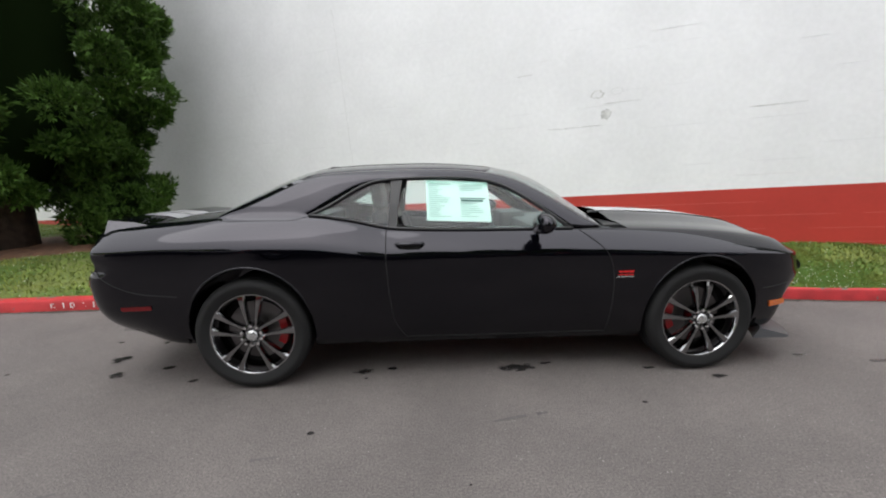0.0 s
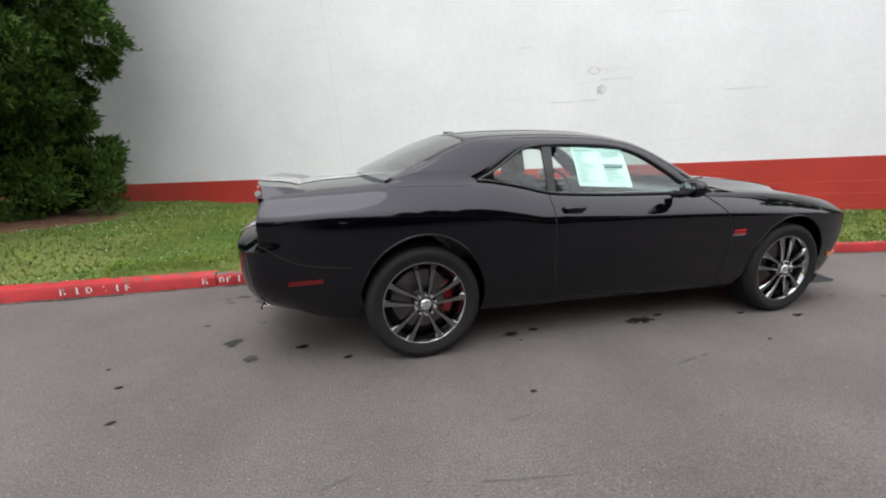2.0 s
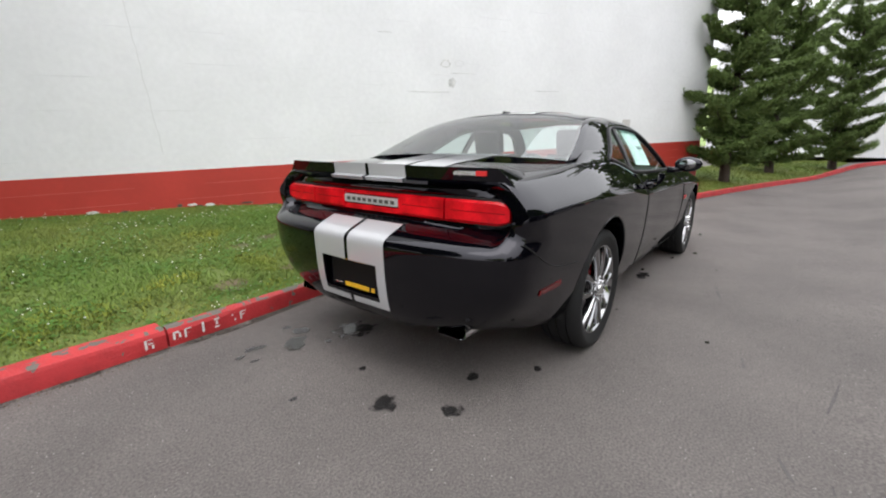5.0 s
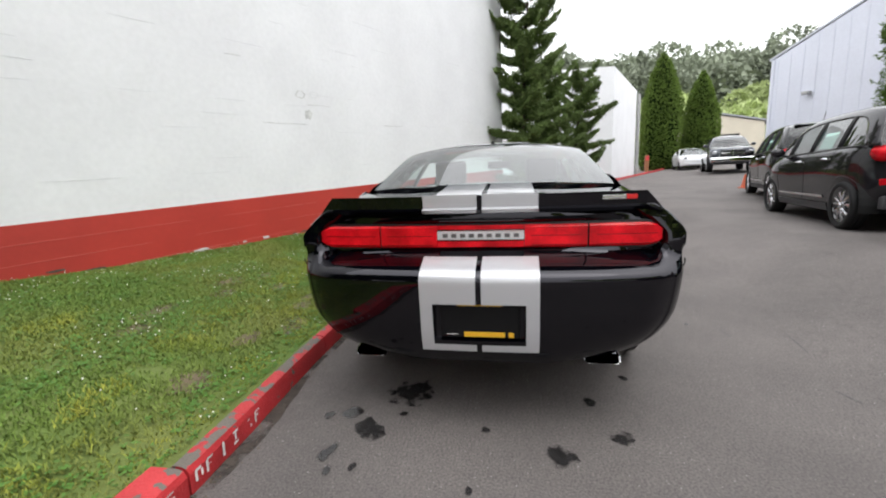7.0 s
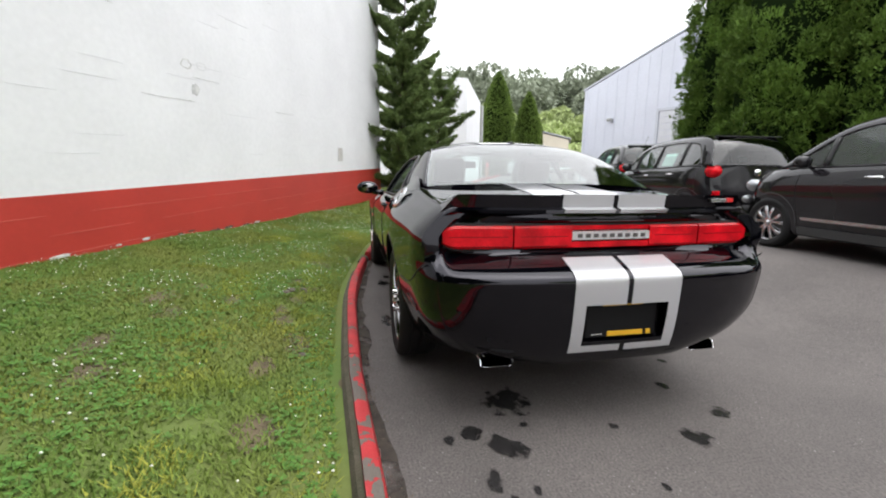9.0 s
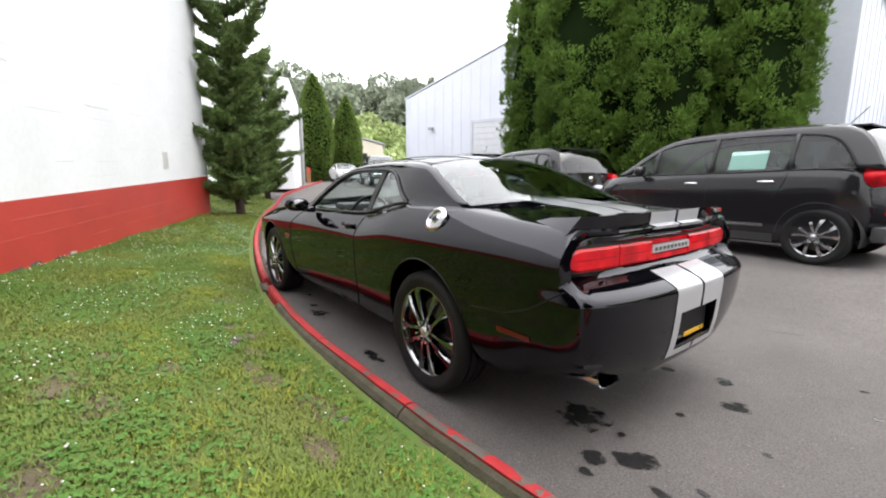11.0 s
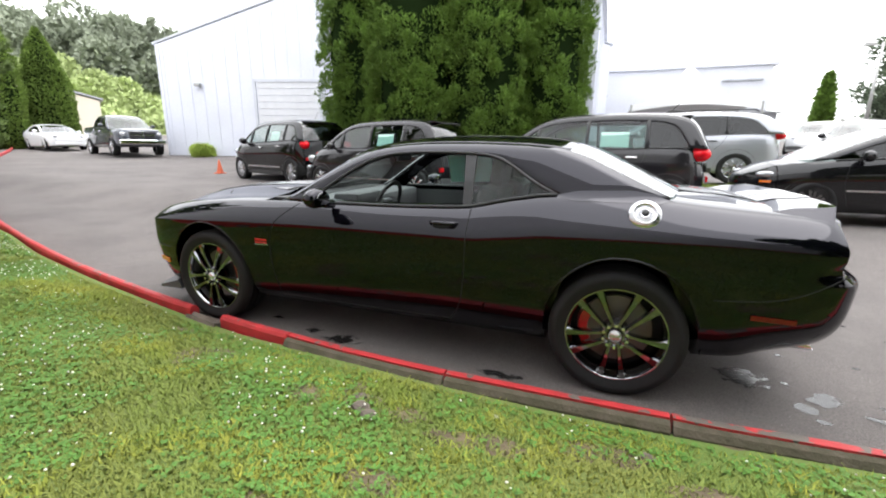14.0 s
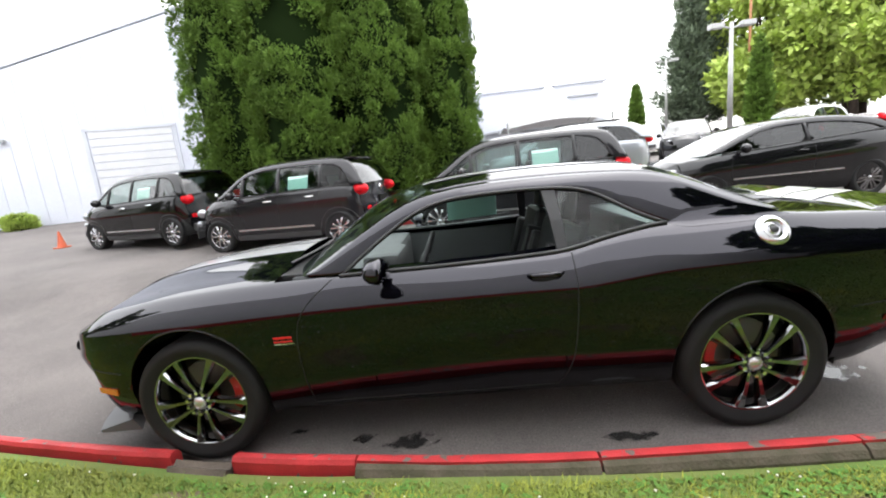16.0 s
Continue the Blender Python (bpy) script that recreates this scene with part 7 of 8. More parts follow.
for k, (x, y, h, r) in enumerate([(-29, -41, 8, 4.5), (-34, -38, 9, 5), (-39, -33, 9, 5), (-44, -27, 9, 5), (-46, -22, 9, 5), (-31, -44, 15, 6), (-37, -40, 16, 6.5), (-43, -35, 16, 6.5), (-47, -28, 16, 6.5), (-33, -36, 12, 5), (-40, -31, 12, 5), (-50, -20, 15, 6)]):
    broad_tree("broadleaf_tree", "bright spring-green broadleaf tree above the car park", x, y, 2.6, h, r, 90 + k, 2600, 0.55, FOLIAGE_LIGHT, "broadleaf trees above the car park")
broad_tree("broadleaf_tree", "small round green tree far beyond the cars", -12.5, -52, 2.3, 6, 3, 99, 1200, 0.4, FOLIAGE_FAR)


# ---- wooded hill beyond the drive ----
def hill_z(x, y):
    d = math.hypot(x, y)
    return 1.5 + 19.5 * sstep(62, 125, d) + 3.0 * noise.noise((x * 0.03, y * 0.03, 0))


hv, az = [], [radians(-66 + 1.5 * k) for k in range(60)]
for a in az:
    for d in (60, 70, 80, 90, 100, 112, 125, 150):
        fade = sstep(-0.95, -0.62, a) * sstep(0.42, 0.1, a)
        hv.append((d * math.cos(a), d * math.sin(a), 1.5 + (hill_z(d * math.cos(a), d * math.sin(a)) - 1.5) * fade))
hill = tagged(pydata("hill", hv, grid_faces(len(az), 8, flip=True), mat("hill_brush", (0.26, 0.34, 0.12), 0.9, var=0.4, scale=0.15), smooth=True), "low wooded hill beyond the warehouse", "hill", kind="structure")
rng = np.random.default_rng(7)
P, O, S = [], [], []
P2, O2, S2 = [], [], []
for k in range(420):
    a, d = radians(rng.uniform(-48, 0)), rng.uniform(60, 128)
    x, y = d * math.cos(a), d * math.sin(a)
    fade = sstep(-0.95, -0.62, a) * sstep(0.42, 0.1, a)
    z = 1.5 + (hill_z(x, y) - 1.5) * fade
    light = d < 94
    tall = (rng.uniform(2.5, 4.5) if light else rng.uniform(4, 8)) * (1.5 if d > 112 and rng.uniform() < 0.3 else 1)
    conifer = (not light) and rng.uniform() < 0.06
    n = 300
    dd = rng.normal(0, 1, (n, 3))
    dd /= np.linalg.norm(dd, axis=1, keepdims=True)
    if conifer:
        q = rng.uniform(0, 1, n)
        pos = np.stack([dd[:, 0] * (1 - q) * tall * 0.28, dd[:, 1] * (1 - q) * tall * 0.28, q * tall * 1.3], 1)
    else:
        pos = dd * np.array([tall * 0.55, tall * 0.55, tall * 0.5]) * rng.uniform(0.75, 1.02, (n, 1)) + np.array([0, 0, tall * 0.5])
    (P2 if light else P).append(pos + np.array([x, y, z]))
    (O2 if light else O).append(dd)
    (S2 if light else S).append(np.full(n, 0.62 if light else 0.80))
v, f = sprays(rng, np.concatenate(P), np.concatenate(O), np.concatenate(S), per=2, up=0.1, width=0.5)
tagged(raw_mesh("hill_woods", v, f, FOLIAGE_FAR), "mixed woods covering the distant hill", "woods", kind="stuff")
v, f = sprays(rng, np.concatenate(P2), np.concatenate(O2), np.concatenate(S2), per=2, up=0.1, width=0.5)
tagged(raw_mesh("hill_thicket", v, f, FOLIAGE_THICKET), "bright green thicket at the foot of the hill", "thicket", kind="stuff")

# ---- street lamps beyond the car park ----
def street_lamp(x, y, z, h, arms, label):
    t = thing("street_lamp", label, "street lamp", pose(x, y, z))
    part("pole", tube([(0, 0, 0), (0, 0, h)], [0.14, 0.09], 10), GALV if arms else BROWN_POST, t, smooth=True)
    for s in arms:
        part("arm", tube([(0, 0, h - 0.3), (s * 0.5, 0, h - 0.15)], 0.05, 6), GALV, t)
        part("lamp_head", box(s * 0.45, s * 1.1, -0.2, 0.2, h - 0.25, h, 0.04), GALV, t)
    return t


street_lamp(-14.2, -21.0, 2.0, 5.2, (-1, 1), "two-headed car park lamp on a tall pole")
street_lamp(-20.0, -41.0, 2.4, 7.0, (-1, 1), "two-headed car park lamp on a tall pole")
street_lamp(-27.0, -40.0, 2.4, 12.0, (), "tall bare timber utility pole")


# ---- wall details ----
JOINT = mat("shallow_painted_joint", (0.75, 0.75, 0.76), 0.7)
JOINT_RED = mat("pale_red_joint", (0.56, 0.12, 0.09), 0.6)
PATCH = mat("cement_patch", (0.70, 0.70, 0.69), 0.9, var=0.25, scale=14, bump=0.5, bscale=40)


def wall_bar(name, s0, s1, z0, z1, material, out=0.003, wobble=0.0, seed=0):
    """A thin raised or sunken line on the wall, bevelled at its edges."""
    rng = random.Random(seed)
    n = max(2, int((s1 - s0) / 0.12))
    v = []
    for k in range(n + 1):
        s = s0 + (s1 - s0) * k / n
        w = wobble * rng.uniform(-1, 1)
        e = 0.25 if k in (0, n) else rng.uniform(0.6, 1.0) if wobble else 1.0
        zm, h = (z0 + z1) / 2 + w, (z1 - z0) / 2 * e
        v += [wall_pt(s, 0.0005, zm - h * 1.3), wall_pt(s, out, zm - h * 0.6), wall_pt(s, out, zm + h * 0.6), wall_pt(s, 0.0005, zm + h * 1.3)]
    return pydata(name, v, grid_faces(n + 1, 4, flip=True), material, wall)


rng_w = random.Random(11)
for z in (0.22, 0.42, 0.62, 0.82):
    s = -12.0
    while s < 7.6:
        ln = rng_w.uniform(0.5, 2.6)
        if rng_w.random() < 0.7:
            wall_bar("joint", s, min(s + ln, 7.8), z - 0.004, z + 0.004, JOINT_RED, 0.0065, 0.0015, int(s * 100))
        s += ln + rng_w.uniform(0.05, 0.5)
for k in range(1, 16):
    z = 1.02 + 0.2 * k
    s = -9.0
    while s < 7.2:
        ln = rng_w.uniform(0.25, 0.9)
        if rng_w.random() < 0.38:
            wall_bar("joint", s, s + ln, z - 0.003, z + 0.003, JOINT, 0.003, 0.002, int(s * 100) + k)
        s += ln + rng_w.uniform(0.2, 1.2)


def wall_patch(s, z, rs, rz, seed, material=PATCH, out=0.004, ring=False):
    """A rough cement patch on the wall."""
    rng = random.Random(seed)
    bm = bmesh.new()
    n = 28
    rad = [rng.uniform(0.75, 1.1) for _ in range(n)]
    a = [bm.verts.new(wall_pt(s + rs * r * math.cos(2 * math.pi * k / n), 0.0008, z + rz * r * math.sin(2 * math.pi * k / n))) for k, r in enumerate(rad)]
    b = [bm.verts.new(wall_pt(s + rs * 0.86 * r * math.cos(2 * math.pi * k / n), out, z + rz * 0.86 * r * math.sin(2 * math.pi * k / n))) for k, r in enumerate(rad)]
    for k in range(n):
        bm.faces.new((a[k], a[(k + 1) % n], b[(k + 1) % n], b[k]))
    if ring:
        c = [bm.verts.new(wall_pt(s + rs * 0.72 * r * math.cos(2 * math.pi * k / n), 0.0008, z + rz * 0.72 * r * math.sin(2 * math.pi * k / n))) for k, r in enumerate(rad)]
        for k in range(n):
            bm.faces.new((b[k], b[(k + 1) % n], c[(k + 1) % n], c[k]))
    else:
        bm.faces.new(b)
    bmesh.ops.recalc_face_normals(bm, faces=bm.faces)
    return part("cement_patch", bm, material, wall)


wall_patch(0.0, 2.29, 0.085, 0.085, 1)
wall_patch(-0.14, 2.60, 0.10, 0.075, 2, ring=True)
wall_patch(0.15, 2.62, 0.11, 0.06, 3, MORTAR_WHITE, ring=True)
wall_bar("cement_smear", -0.05, 0.5, 2.44, 2.452, PATCH, 0.004, 0.01, 5)
wall_bar("cement_smear", -0.9, 0.0, 2.12, 2.132, PATCH, 0.004, 0.006, 6)
wall_bar("cement_smear", 1.9, 2.6, 2.18, 2.192, PATCH, 0.004, 0.006, 7)
wall_bar("cement_smear", -1.4, -1.15, 3.02, 3.04, PATCH, 0.004, 0.006, 8)
panel = wall_slab("vent_panel", 4.66, 4.92, 1.28, 1.60, 0.0, 0.012, mat("pale_vent_panel", (0.60, 0.58, 0.56), 0.6, var=0.1, scale=10), wall)
# settlement crack running down the wall
v = []
for k in range(30):
    z = 1.25 + 0.12 * k
    s = -4.55 - 0.012 * k + 0.03 * noise.noise((k * 0.7, 2.0, 0))
    w = 0.0035 + 0.002 * noise.noise((k * 1.3, 5.0, 0))
    v += [wall_pt(s - w, 0.0022, z), wall_pt(s + w, 0.0022, z)]
pydata("crack", v, grid_faces(30, 2, flip=True), mat("wall_crack", (0.68, 0.68, 0.68), 0.9), wall)

# flaked foot of the wall
for k in range(26):
    s = rng_w.uniform(-5.5, 1.5)
    zz = lawn_z(WALL0.x + WALLD.x * s, WALL0.y + WALLD.y * s) - SLOPE * s
    wall_patch(s, zz + rng_w.uniform(0.0, 0.05), rng_w.uniform(0.04, 0.14), rng_w.uniform(0.010, 0.03), 100 + k, CONCRETE if k % 3 else PATCH, 0.008)


# ---- stains and old crack seal on the asphalt ----
def stain(x, y, rx, ry, seed, turn=0.0, material=STAIN, label="dark wet oil stain on the asphalt", lobes=3.0):
    """An irregular thin stain lying on the ground."""
    n = 36
    bm = bmesh.new()
    ring = []
    for k in range(n):
        a = 2 * math.pi * k / n
        r = 1 + 0.38 * noise.noise((math.cos(a) * lobes * 0.5, math.sin(a) * lobes * 0.5, seed * 3.7)) + 0.22 * noise.noise((math.cos(a) * lobes * 1.6, math.sin(a) * lobes * 1.6, seed * 1.9))
        dx, dy = rx * r * math.cos(a), ry * r * math.sin(a)
        c, s = math.cos(turn), math.sin(turn)
        px, py = x + dx * c - dy * s, y + dx * s + dy * c
        ring.append(bm.verts.new((px, py, road_z(px, py) + 0.0035)))
    bm.faces.new(ring)
    bmesh.ops.triangulate(bm, faces=bm.faces[:])
    return tagged(part("oil_stain", bm, material), label, "stain", "oil stains", "structure")


for i, (x, y, rx, ry, tn) in enumerate([(-2.25, -0.54, 0.055, 0.03, 0.3), (-2.70, -0.34, 0.075, 0.06, 0.0), (-1.95, -0.77, 0.035, 0.02, 0.6), (-2.53, -0.63, 0.05, 0.035, 0.2), (-2.24, 0.41, 0.13, 0.10, 0.5), (-2.45, 0.41, 0.03, 0.025, 0), (-2.58, 0.55, 0.12, 0.045, 0.9), (-2.78, 0.66, 0.05, 0.04, 0), (-2.90, 0.62, 0.035, 0.02, 0), (-2.86, 0.52, 0.03, 0.02, 0), (-2.47, 0.66, 0.06, 0.04, 0.4), (-2.5, 0.78, 0.05, 0.02, 0.2), (0.28, -0.775, 0.13, 0.055, 0.1), (0.48, -0.72, 0.04, 0.02, 0.3), (-0.80, -0.74, 0.07, 0.04, 0.1), (-0.62, -0.70, 0.04, 0.025, 0.5), (-0.78, -0.84, 0.015, 0.012, 0), (1.15, -0.86, 0.05, 0.02, 0.2), (1.55, -1.02, 0.05, 0.02, 0.1), (2.35, -0.75, 0.06, 0.02, 0), (2.8, -0.9, 0.07, 0.02, 0.1), (-2.55, -0.02, 0.03, 0.03, 0), (0.35, 0.86, 0.16, 0.05, 0.2), (0.62, 0.80, 0.08, 0.03, 0.7), (-0.85, 0.92, 0.12, 0.04, 0.1), (1.05, 0.7, 0.05, 0.03, 0), (-1.0, -1.45, 0.02, 0.015, 0), (-3.2, -0.8, 0.02, 0.015, 0), (-3.35, -0.55, 0.025, 0.012, 0.4), (-1.6, -2.2, 0.02, 0.02, 0), (-2.95, 0.02, 0.02, 0.015, 0), (-3.1, -1.15, 0.02, 0.015, 0), (-0.2, -1.9, 0.015, 0.01, 0), (0.9, -1.3, 0.015, 0.01, 0)]):
    stain(x, y, rx * 1.35, ry * 1.35, i + 1, tn)


def sealed_crack(points, width, seed):
    """An old, wandering crack in the asphalt, patched with tar."""
    p = resample(points, 60)
    v = []
    for k, (x, y) in enumerate(p):
        o = 0.05 * noise.noise((x * 1.7, y * 1.7, seed))
        w = width * 0.8 * (0.25 + 1.2 * abs(noise.noise((x * 4.1, y * 4.1, seed + 9))))
        v += [(x, y + o - w, road_z(x, y) + 0.003), (x, y + o + w, road_z(x, y) + 0.003)]
    faces = [f for k, f in enumerate(grid_faces(60, 2, flip=True)) if noise.noise((k * 0.37, seed, 0.5)) > 0.05]
    return tagged(pydata("sealed_crack", v, faces, TAR), "old wandering crack in the asphalt", "crack", kind="structure")


sealed_crack([(-3.4, -2.35), (-1.7, -1.71), (-0.8, -1.62), (0.3, -1.35)], 0.02, 3)
sealed_crack([(-3.0, -1.95), (-1.9, -1.95), (-1.2, -1.85)], 0.014, 5)
sealed_crack([(-1.5, -2.0), (2.0, -2.3), (6.0, -3.0), (9.0, -4.2)], 0.012, 7)

# dirt and crumbs in the gutter
rng = np.random.default_rng(5)
n = 2600
gxs = rng.uniform(-6, 8, n)
gys = np.array([kerb_y(x) for x in gxs]) - np.abs(rng.normal(0, 0.035, n)) - 0.005
sz = rng.uniform(0.002, 0.007, n)
base = np.stack([gxs, gys, np.array([road_z(x, y) for x, y in zip(gxs, gys)])], 1)
tet = np.array([[1, 0, 0], [-0.5, 0.87, 0], [-0.5, -0.87, 0], [0, 0, 1.2]])
v = (base[:, None, :] + tet[None] * sz[:, None, None]).reshape(-1, 3)
f = (np.arange(n)[:, None, None] * 4 + np.array([[0, 1, 3], [1, 2, 3], [2, 0, 3]])[None]).reshape(-1, 3)
tagged(raw_mesh("gutter_dirt", v, f, mat("gutter_grit", (0.09, 0.07, 0.05), 0.9, rand=-0.5)), "brown grit and crumbs along the gutter", "dirt", kind="stuff")

# a dark silty band in the gutter
SILT = mat("gutter_silt", (0.055, 0.045, 0.036), 0.9, var=0.4, scale=14)


def patchy(m, scale, lo, hi, most):
    """Breaks a thin layer up into patches, so that the ground shows between them."""
    n, l = m.node_tree.nodes, m.node_tree.links
    co, no, mr = n.new("ShaderNodeTexCoord"), n.new("ShaderNodeTexNoise"), n.new("ShaderNodeMapRange")
    no.inputs["Scale"].default_value, no.inputs["Detail"].default_value = scale, 7
    l.new(co.outputs["Object"], no.inputs["Vector"])
    mr.inputs["From Min"].default_value, mr.inputs["From Max"].default_value = lo, hi
    mr.inputs["To Max"].default_value = most
    l.new(no.outputs["Fac"], mr.inputs["Value"])
    l.new(mr.outputs["Result"], n["Principled BSDF"].inputs["Alpha"])


patchy(SILT, 6.0, 0.38, 0.54, 0.9)
v = []
for k in range(181):
    x = -6 + 0.08 * k
    w = 0.06 + 0.05 * noise.noise((x * 1.3, 3.0, 0)) + 0.03 * noise.noise((x * 5, 7.0, 0))
    v += [(x, kerb_y(x) + 0.004, road_z(x, 1) + 0.003), (x, kerb_y(x) - max(w, 0.015), road_z(x, 1) + 0.003)]
tagged(pydata("gutter_silt", v, grid_faces(181, 2), SILT), "dark silt gathered along the foot of the kerb", "dirt", kind="structure")

# white stencil marks on the kerb face, too worn to read
rng_k = random.Random(3)


def kerb_mark(x0, x1, z0, z1):
    v = []
    for k in range(3):
        x = x0 + (x1 - x0) * k / 2
        for z in (z0, z1):
            y = kerb_y(x) - 0.0035
            v.append((x, y, road_z(x, y) + z))
    return pydata("worn_mark", v, grid_faces(3, 2), PAINT_WHITE, kerb)


D_ = ((0, 0.013, 0.034, 0.088), (0.013, 0.038, 0.077, 0.088), (0.036, 0.048, 0.045, 0.077), (0.013, 0.03, 0.034, 0.043))
E_ = ((0, 0.013, 0.032, 0.088), (0.013, 0.046, 0.078, 0.088), (0.013, 0.036, 0.056, 0.065))
I_ = ((0.0, 0.015, 0.03, 0.092),)
Z_ = ((0, 0.036, 0.080, 0.090), (0.016, 0.028, 0.052, 0.080), (0.008, 0.042, 0.032, 0.043))
R_ = ((0, 0.013, 0.03, 0.088), (0.013, 0.04, 0.078, 0.088), (0.013, 0.04, 0.054, 0.063), (0.032, 0.044, 0.03, 0.05))
DOT_ = ((0, 0.012, 0.075, 0.086), (0.014, 0.026, 0.036, 0.046))
for x, strokes in ((-4.36, R_), (-4.24, I_), (-4.16, D_), (-4.03, DOT_), (-3.93, I_), (-3.86, E_), (-3.22, R_), (-3.075, D_), (-3.01, E_), (-2.905, I_), (-2.83, Z_), (-2.71, DOT_), (-2.655, E_)):
    for x0, x1, z0, z1 in strokes:
        j = rng_k.uniform(-0.004, 0.004)
        kerb_mark(x + x0 + j, x + x1 + j, z0 + rng_k.uniform(-0.003, 0.006), z1 + rng_k.uniform(-0.004, 0.003))

# ---- grass ----
rng = np.random.default_rng(12)


BARE = [(-0.30, 1.62, 0.16, 0.10), (-0.56, 1.66, 0.12, 0.07), (-1.04, 1.69, 0.13, 0.09), (-0.63, 2.12, 0.16, 0.10), (-1.50, 1.52, 0.14, 0.09), (-0.74, 2.60, 0.22, 0.12), (0.77, 1.46, 0.20, 0.10), (0.90, 1.58, 0.17, 0.20), (-0.05, 1.70, 0.14, 0.10), (-0.22, 1.55, 0.10, 0.12), (-0.84, 1.74, 0.15, 0.07), (-1.34, 1.56, 0.12, 0.10), (1.40, 1.24, 0.22, 0.06), (0.45, 1.34, 0.08, 0.12), (-1.82, 1.70, 0.14, 0.08), (-2.0, 1.30, 0.10, 0.10), (-1.58, 2.62, 0.25, 0.12), (-1.05, 2.42, 0.14, 0.10), (-0.40, 2.42, 0.12, 0.10), (-1.92, 2.46, 0.16, 0.12), (-2.46, 1.59, 0.14, 0.10), (3.25, 1.02, 0.25, 0.10)]
for i, (x, y, rx, ry) in enumerate(BARE):
    v = []
    for j in range(4):
        for k in range(24):
            a = 2 * math.pi * k / 24
            r = (j / 3) * (1 + 0.45 * noise.noise((math.cos(a) * 1.6, math.sin(a) * 1.6, i * 2.3)) + 0.25 * noise.noise((math.cos(a) * 4, math.sin(a) * 4, i * 1.3)))
            px, py = x + rx * r * math.cos(a), y + ry * r * math.sin(a)
            v.append((px, py, lawn_z(px, py) + 0.006 * (1 - (j / 3) ** 3) - 0.001))
    pydata("bare_earth", v, grid_faces(4, 24, closed=True), EARTH, lawn, smooth=True)


def bare_share(x, y):
    """How bare the ground is: 1 in the middle of a bare patch."""
    b = np.zeros(len(x))
    for px, py, rx, ry in BARE:
        b = np.maximum(b, 1.1 - np.hypot((x - px) / rx, (y - py) / ry))
    return b


def lawn_points(n, x0, x1, rng, cover=0.0, far=3.2):
    x = rng.uniform(x0, x1, n)
    ky = np.array([kerb_y(a) for a in x]) + 0.165
    wy = np.where(x < 9.7, WALL0.y + (x - WALL0.x) * (WALLD.y / WALLD.x), ky + 3.0)
    y = ky + (wy - ky) * rng.uniform(0, 1, n)
    keep = np.array([noise.noise((a * 0.9, b * 1.3, 0.0)) * 0.6 + noise.noise((a * 3.1, b * 3.1, 4.0)) * 0.5 for a, b in zip(x, y)]) > cover - rng.uniform(0, 0.25, n)
    mulch = np.hypot((x + 7.6) / 2.6, (y - 4.3) / 1.6) > 1.0
    keep &= mulch & (bare_share(x, y) < rng.uniform(0.0, 1.35, n))
    x, y = x[keep], y[keep]
    return np.stack([x, y, np.array([lawn_z(a, b) for a, b in zip(x, y)])], 1)


def blades(p, rng, h0, h1, w):
    n = len(p)
    a = rng.uniform(0, 2 * math.pi, n)
    h = rng.uniform(h0, h1, n)[:, None]
    side = np.stack([np.cos(a), np.sin(a), np.zeros(n)], 1) * w
    lean = np.stack([-np.sin(a), np.cos(a), np.zeros(n)], 1) * h * rng.uniform(-2.0, 2.0, n)[:, None]
    top = p + lean + np.array([0, 0, 1.0]) * h
    v = np.stack([p - side, p + side, top], 1).reshape(-1, 3)
    return v, np.arange(3 * n).reshape(-1, 3)


near = lawn_points(300000, -4.2, 4.8, rng, -0.35)
v, f = blades(near, rng, 0.010, 0.030, 0.0040)
tagged(raw_mesh("grass", v, f, BLADE), "short patchy green grass", "grass", kind="stuff")
# yellow moss where the lawn thins out towards the kerb
thin = lawn_points(190000, -4.2, 4.0, rng, -1.0)
off = thin[:, 1] - np.array([kerb_y(a) for a in thin[:, 0]])
drift = np.array([noise.noise((a * 1.7 + 3, b * 2.1, 6.0)) + 0.5 * noise.noise((a * 5.1, b * 5.1, 8.0)) for a, b in thin[:, :2]])
thin = thin[drift > 0.05 + 0.38 * (off - 0.45) + rng.normal(0, 0.10, len(thin))]
v, f = blades(thin, rng, 0.016, 0.030, 0.0050)
tagged(raw_mesh("moss", v, f, MOSS), "yellow-green moss in the thin grass by the kerb", "moss", kind="stuff")
away = np.concatenate([lawn_points(45000, -16, -4.2, rng, -0.4), lawn_points(50000, 4.8, 27, rng, -0.4)])
v, f = blades(away, rng, 0.02, 0.045, 0.010)
tagged(raw_mesh("grass", v, f, BLADE), "short green grass further along the wall", "grass", kind="stuff")
strip = np.stack([rng.uniform(-13, 2, 14000), rng.uniform(-8.6, -6.64, 14000), np.zeros(14000)], 1)
strip[:, 2] = [road_z(a, b) + 0.12 for a, b in strip[:, :2]]
v, f = blades(strip, rng, 0.03, 0.07, 0.012)
tagged(raw_mesh("grass", v, f, BLADE), "short grass on the strip across the lane", "grass", kind="stuff")


def clover_spots(n, seed, tight):
    """Places in loose drifts."""
    r = np.random.default_rng(seed)
    p = lawn_points(n, -10, 8, r, -1.0)
    k = np.array([noise.noise((a * 1.1 + 7, b * 1.4, 9.0)) + 0.4 * noise.noise((a * 3.3, b * 3.3, 2.0)) for a, b in p[:, :2]])
    return p[k > tight + r.normal(0, 0.13, len(p))], r


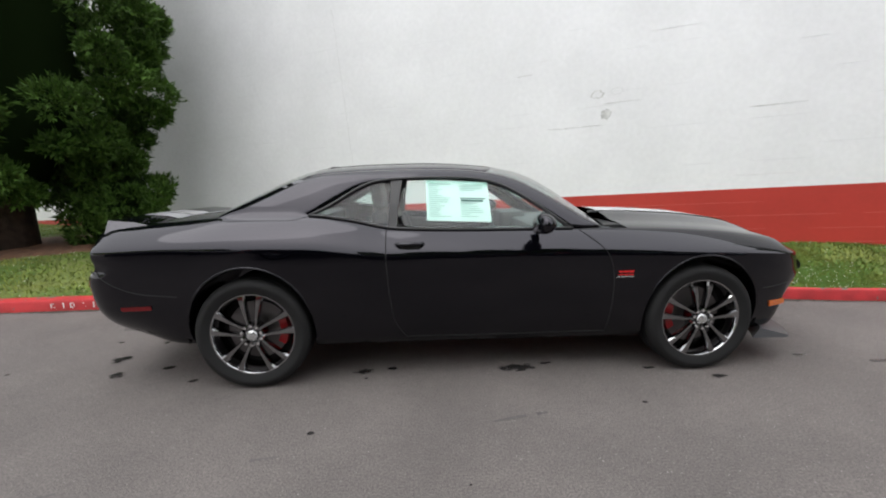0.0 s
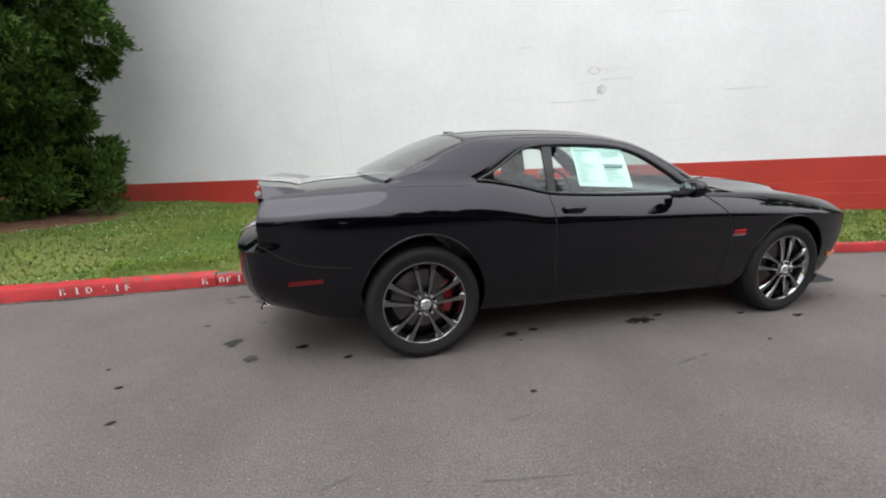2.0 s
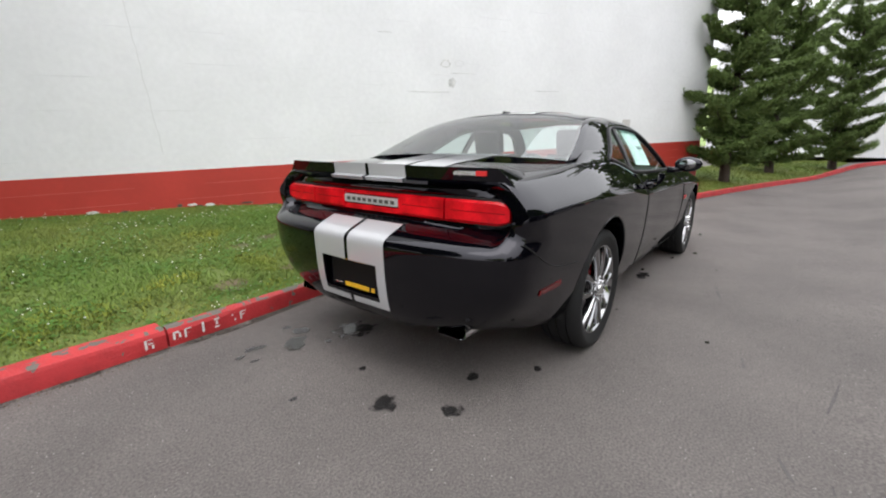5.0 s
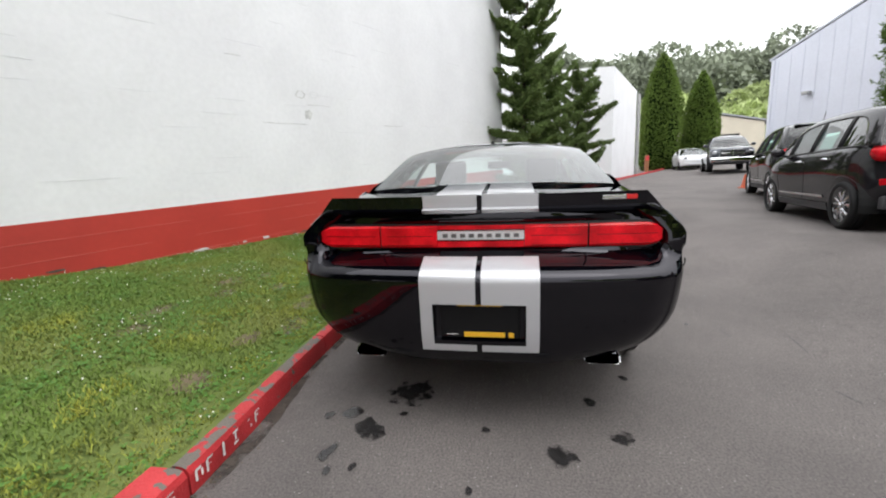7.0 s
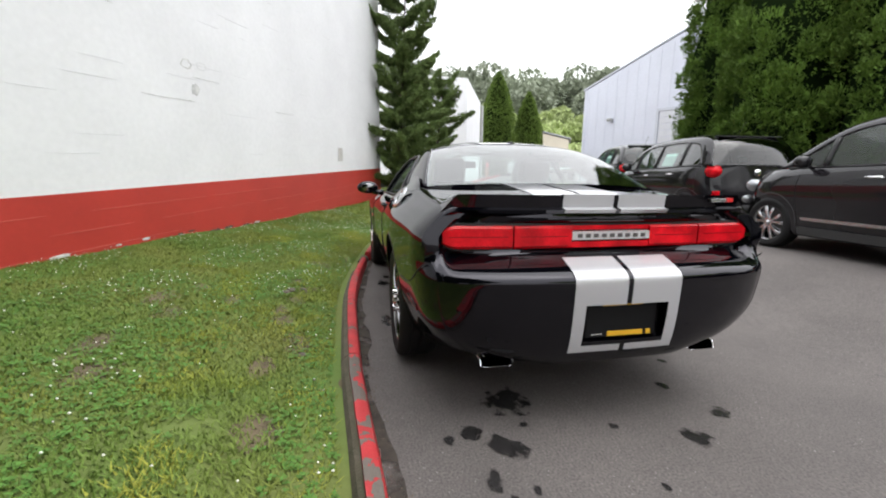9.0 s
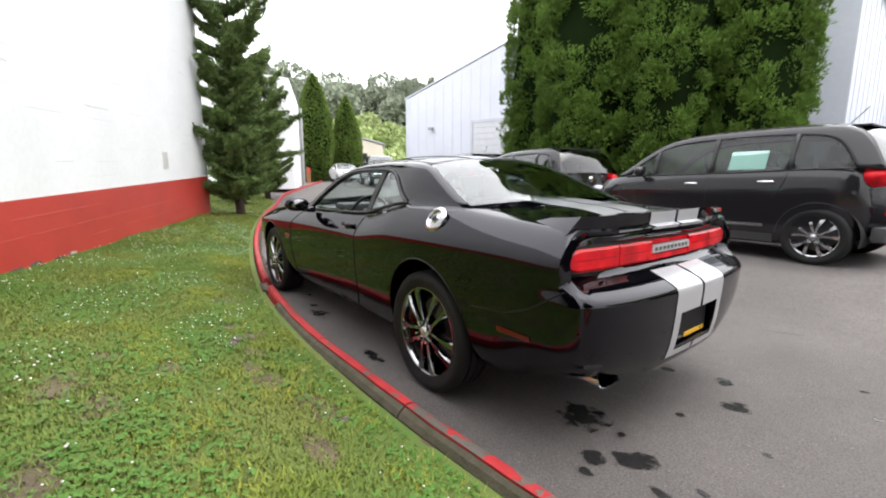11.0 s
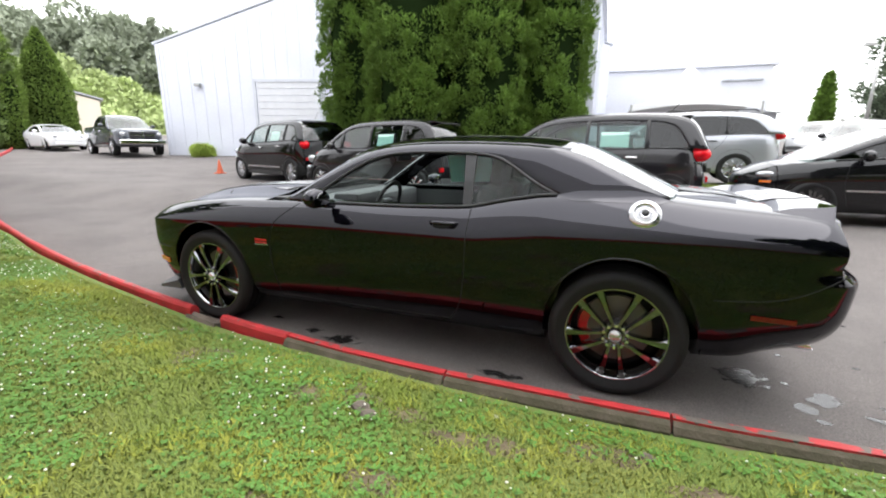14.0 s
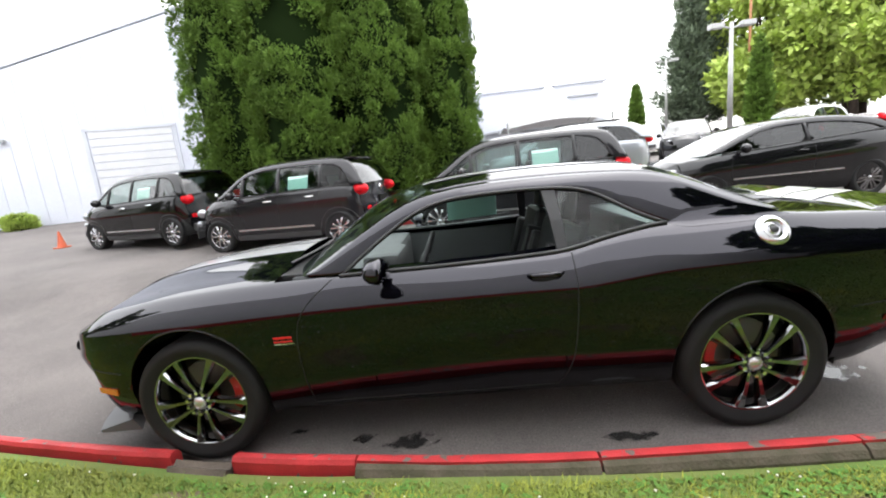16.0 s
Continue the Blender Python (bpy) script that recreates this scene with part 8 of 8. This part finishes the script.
p, r_ = clover_spots(85000, 31, -0.04)
n = len(p)
a = r_.uniform(0, 2 * math.pi, n)
s = r_.uniform(0.007, 0.014, n)
h = r_.uniform(0.010, 0.026, n)
c = p + np.stack([np.zeros(n), np.zeros(n), h], 1)
tri = []
for k in range(3):
    an = a + k * 2.094
    o = np.stack([np.cos(an), np.sin(an), r_.uniform(-0.3, 0.3, n)], 1) * s[:, None]
    t2 = np.stack([-np.sin(an), np.cos(an), np.zeros(n)], 1) * s[:, None] * 0.62
    tri.append(np.stack([c, c + o * 0.7 - t2, c + o * 1.5, c + o * 0.7 + t2], 1))
v = np.concatenate(tri).reshape(-1, 3)
tagged(raw_mesh("clover", v, np.arange(len(v)).reshape(-1, 4), CLOVER_LEAF), "drifts of dark green clover leaves", "clover", kind="stuff")
p, r_ = clover_spots(5200, 32, 0.16)
extra_spots, r2 = clover_spots(420, 33, -1.0)
p = np.concatenate([p, extra_spots])
n = len(p)
rad = r_.uniform(0.004, 0.0085, n)
up = r_.uniform(0.022, 0.045, n)
oct_ = np.array([[1, 0, 0], [0, 1, 0], [-1, 0, 0], [0, -1, 0], [0, 0, 0.9], [0, 0, -0.8]])
of = np.array([[0, 1, 4], [1, 2, 4], [2, 3, 4], [3, 0, 4], [1, 0, 5], [2, 1, 5], [3, 2, 5], [0, 3, 5]])
v = ((p + np.stack([np.zeros(n), np.zeros(n), up], 1))[:, None, :] + oct_[None] * rad[:, None, None]).reshape(-1, 3)
f = (np.arange(n)[:, None, None] * 6 + of[None]).reshape(-1, 3)
tagged(raw_mesh("clover_flowers", v, f, CLOVER), "small white clover flowers scattered in the grass", "flower", kind="stuff")

# bark bed under the big conifer
bv = []
for i in range(13):
    for k in range(24):
        a = 2 * math.pi * k / 24
        x, y = -7.6 + 2.7 * (i / 12) * math.cos(a), 4.3 + 1.65 * (i / 12) * math.sin(a)
        bv.append((x, y, lawn_z(x, y) + 0.03 - 0.045 * (i / 12) ** 4 + 0.012 * noise.noise((x * 6, y * 6, 1))))
tagged(pydata("bark_bed", bv, grid_faces(13, 24, closed=True), BARK_MULCH, smooth=True), "reddish bark mulch under the conifer", "mulch", kind="structure")

# small stones and scraps lying in the grass by the kerb
rng_s = random.Random(8)
for x, y, r, m_ in ((-0.36, 1.72, 0.045, CONCRETE), (-0.42, 1.76, 0.04, CONCRETE), (-0.30, 1.63, 0.03, CONCRETE), (-1.62, 1.50, 0.03, CONCRETE), (1.45, 1.48, 0.018, LITTER), (-2.05, 1.36, 0.02, LITTER), (-0.95, 1.46, 0.018, LITTER), (0.2, 1.62, 0.016, LITTER)):
    bm = bmesh.new()
    bmesh.ops.create_icosphere(bm, subdivisions=2, radius=r)
    for v_ in bm.verts:
        v_.co = Vector((v_.co.x * rng_s.uniform(0.9, 1.3), v_.co.y * rng_s.uniform(0.8, 1.1), v_.co.z * rng_s.uniform(0.35, 0.5)))
    o = part("stone" if m_ is CONCRETE else "paper_scrap", bm, m_)
    o.location = (x, y, lawn_z(x, y) + r * 0.30)
    tagged(o, "small flat grey stone in the thin grass" if m_ is CONCRETE else "crumpled pale scrap lying in the grass", "stone" if m_ is CONCRETE else "litter", "stones in the grass" if m_ is CONCRETE else "scraps in the grass")
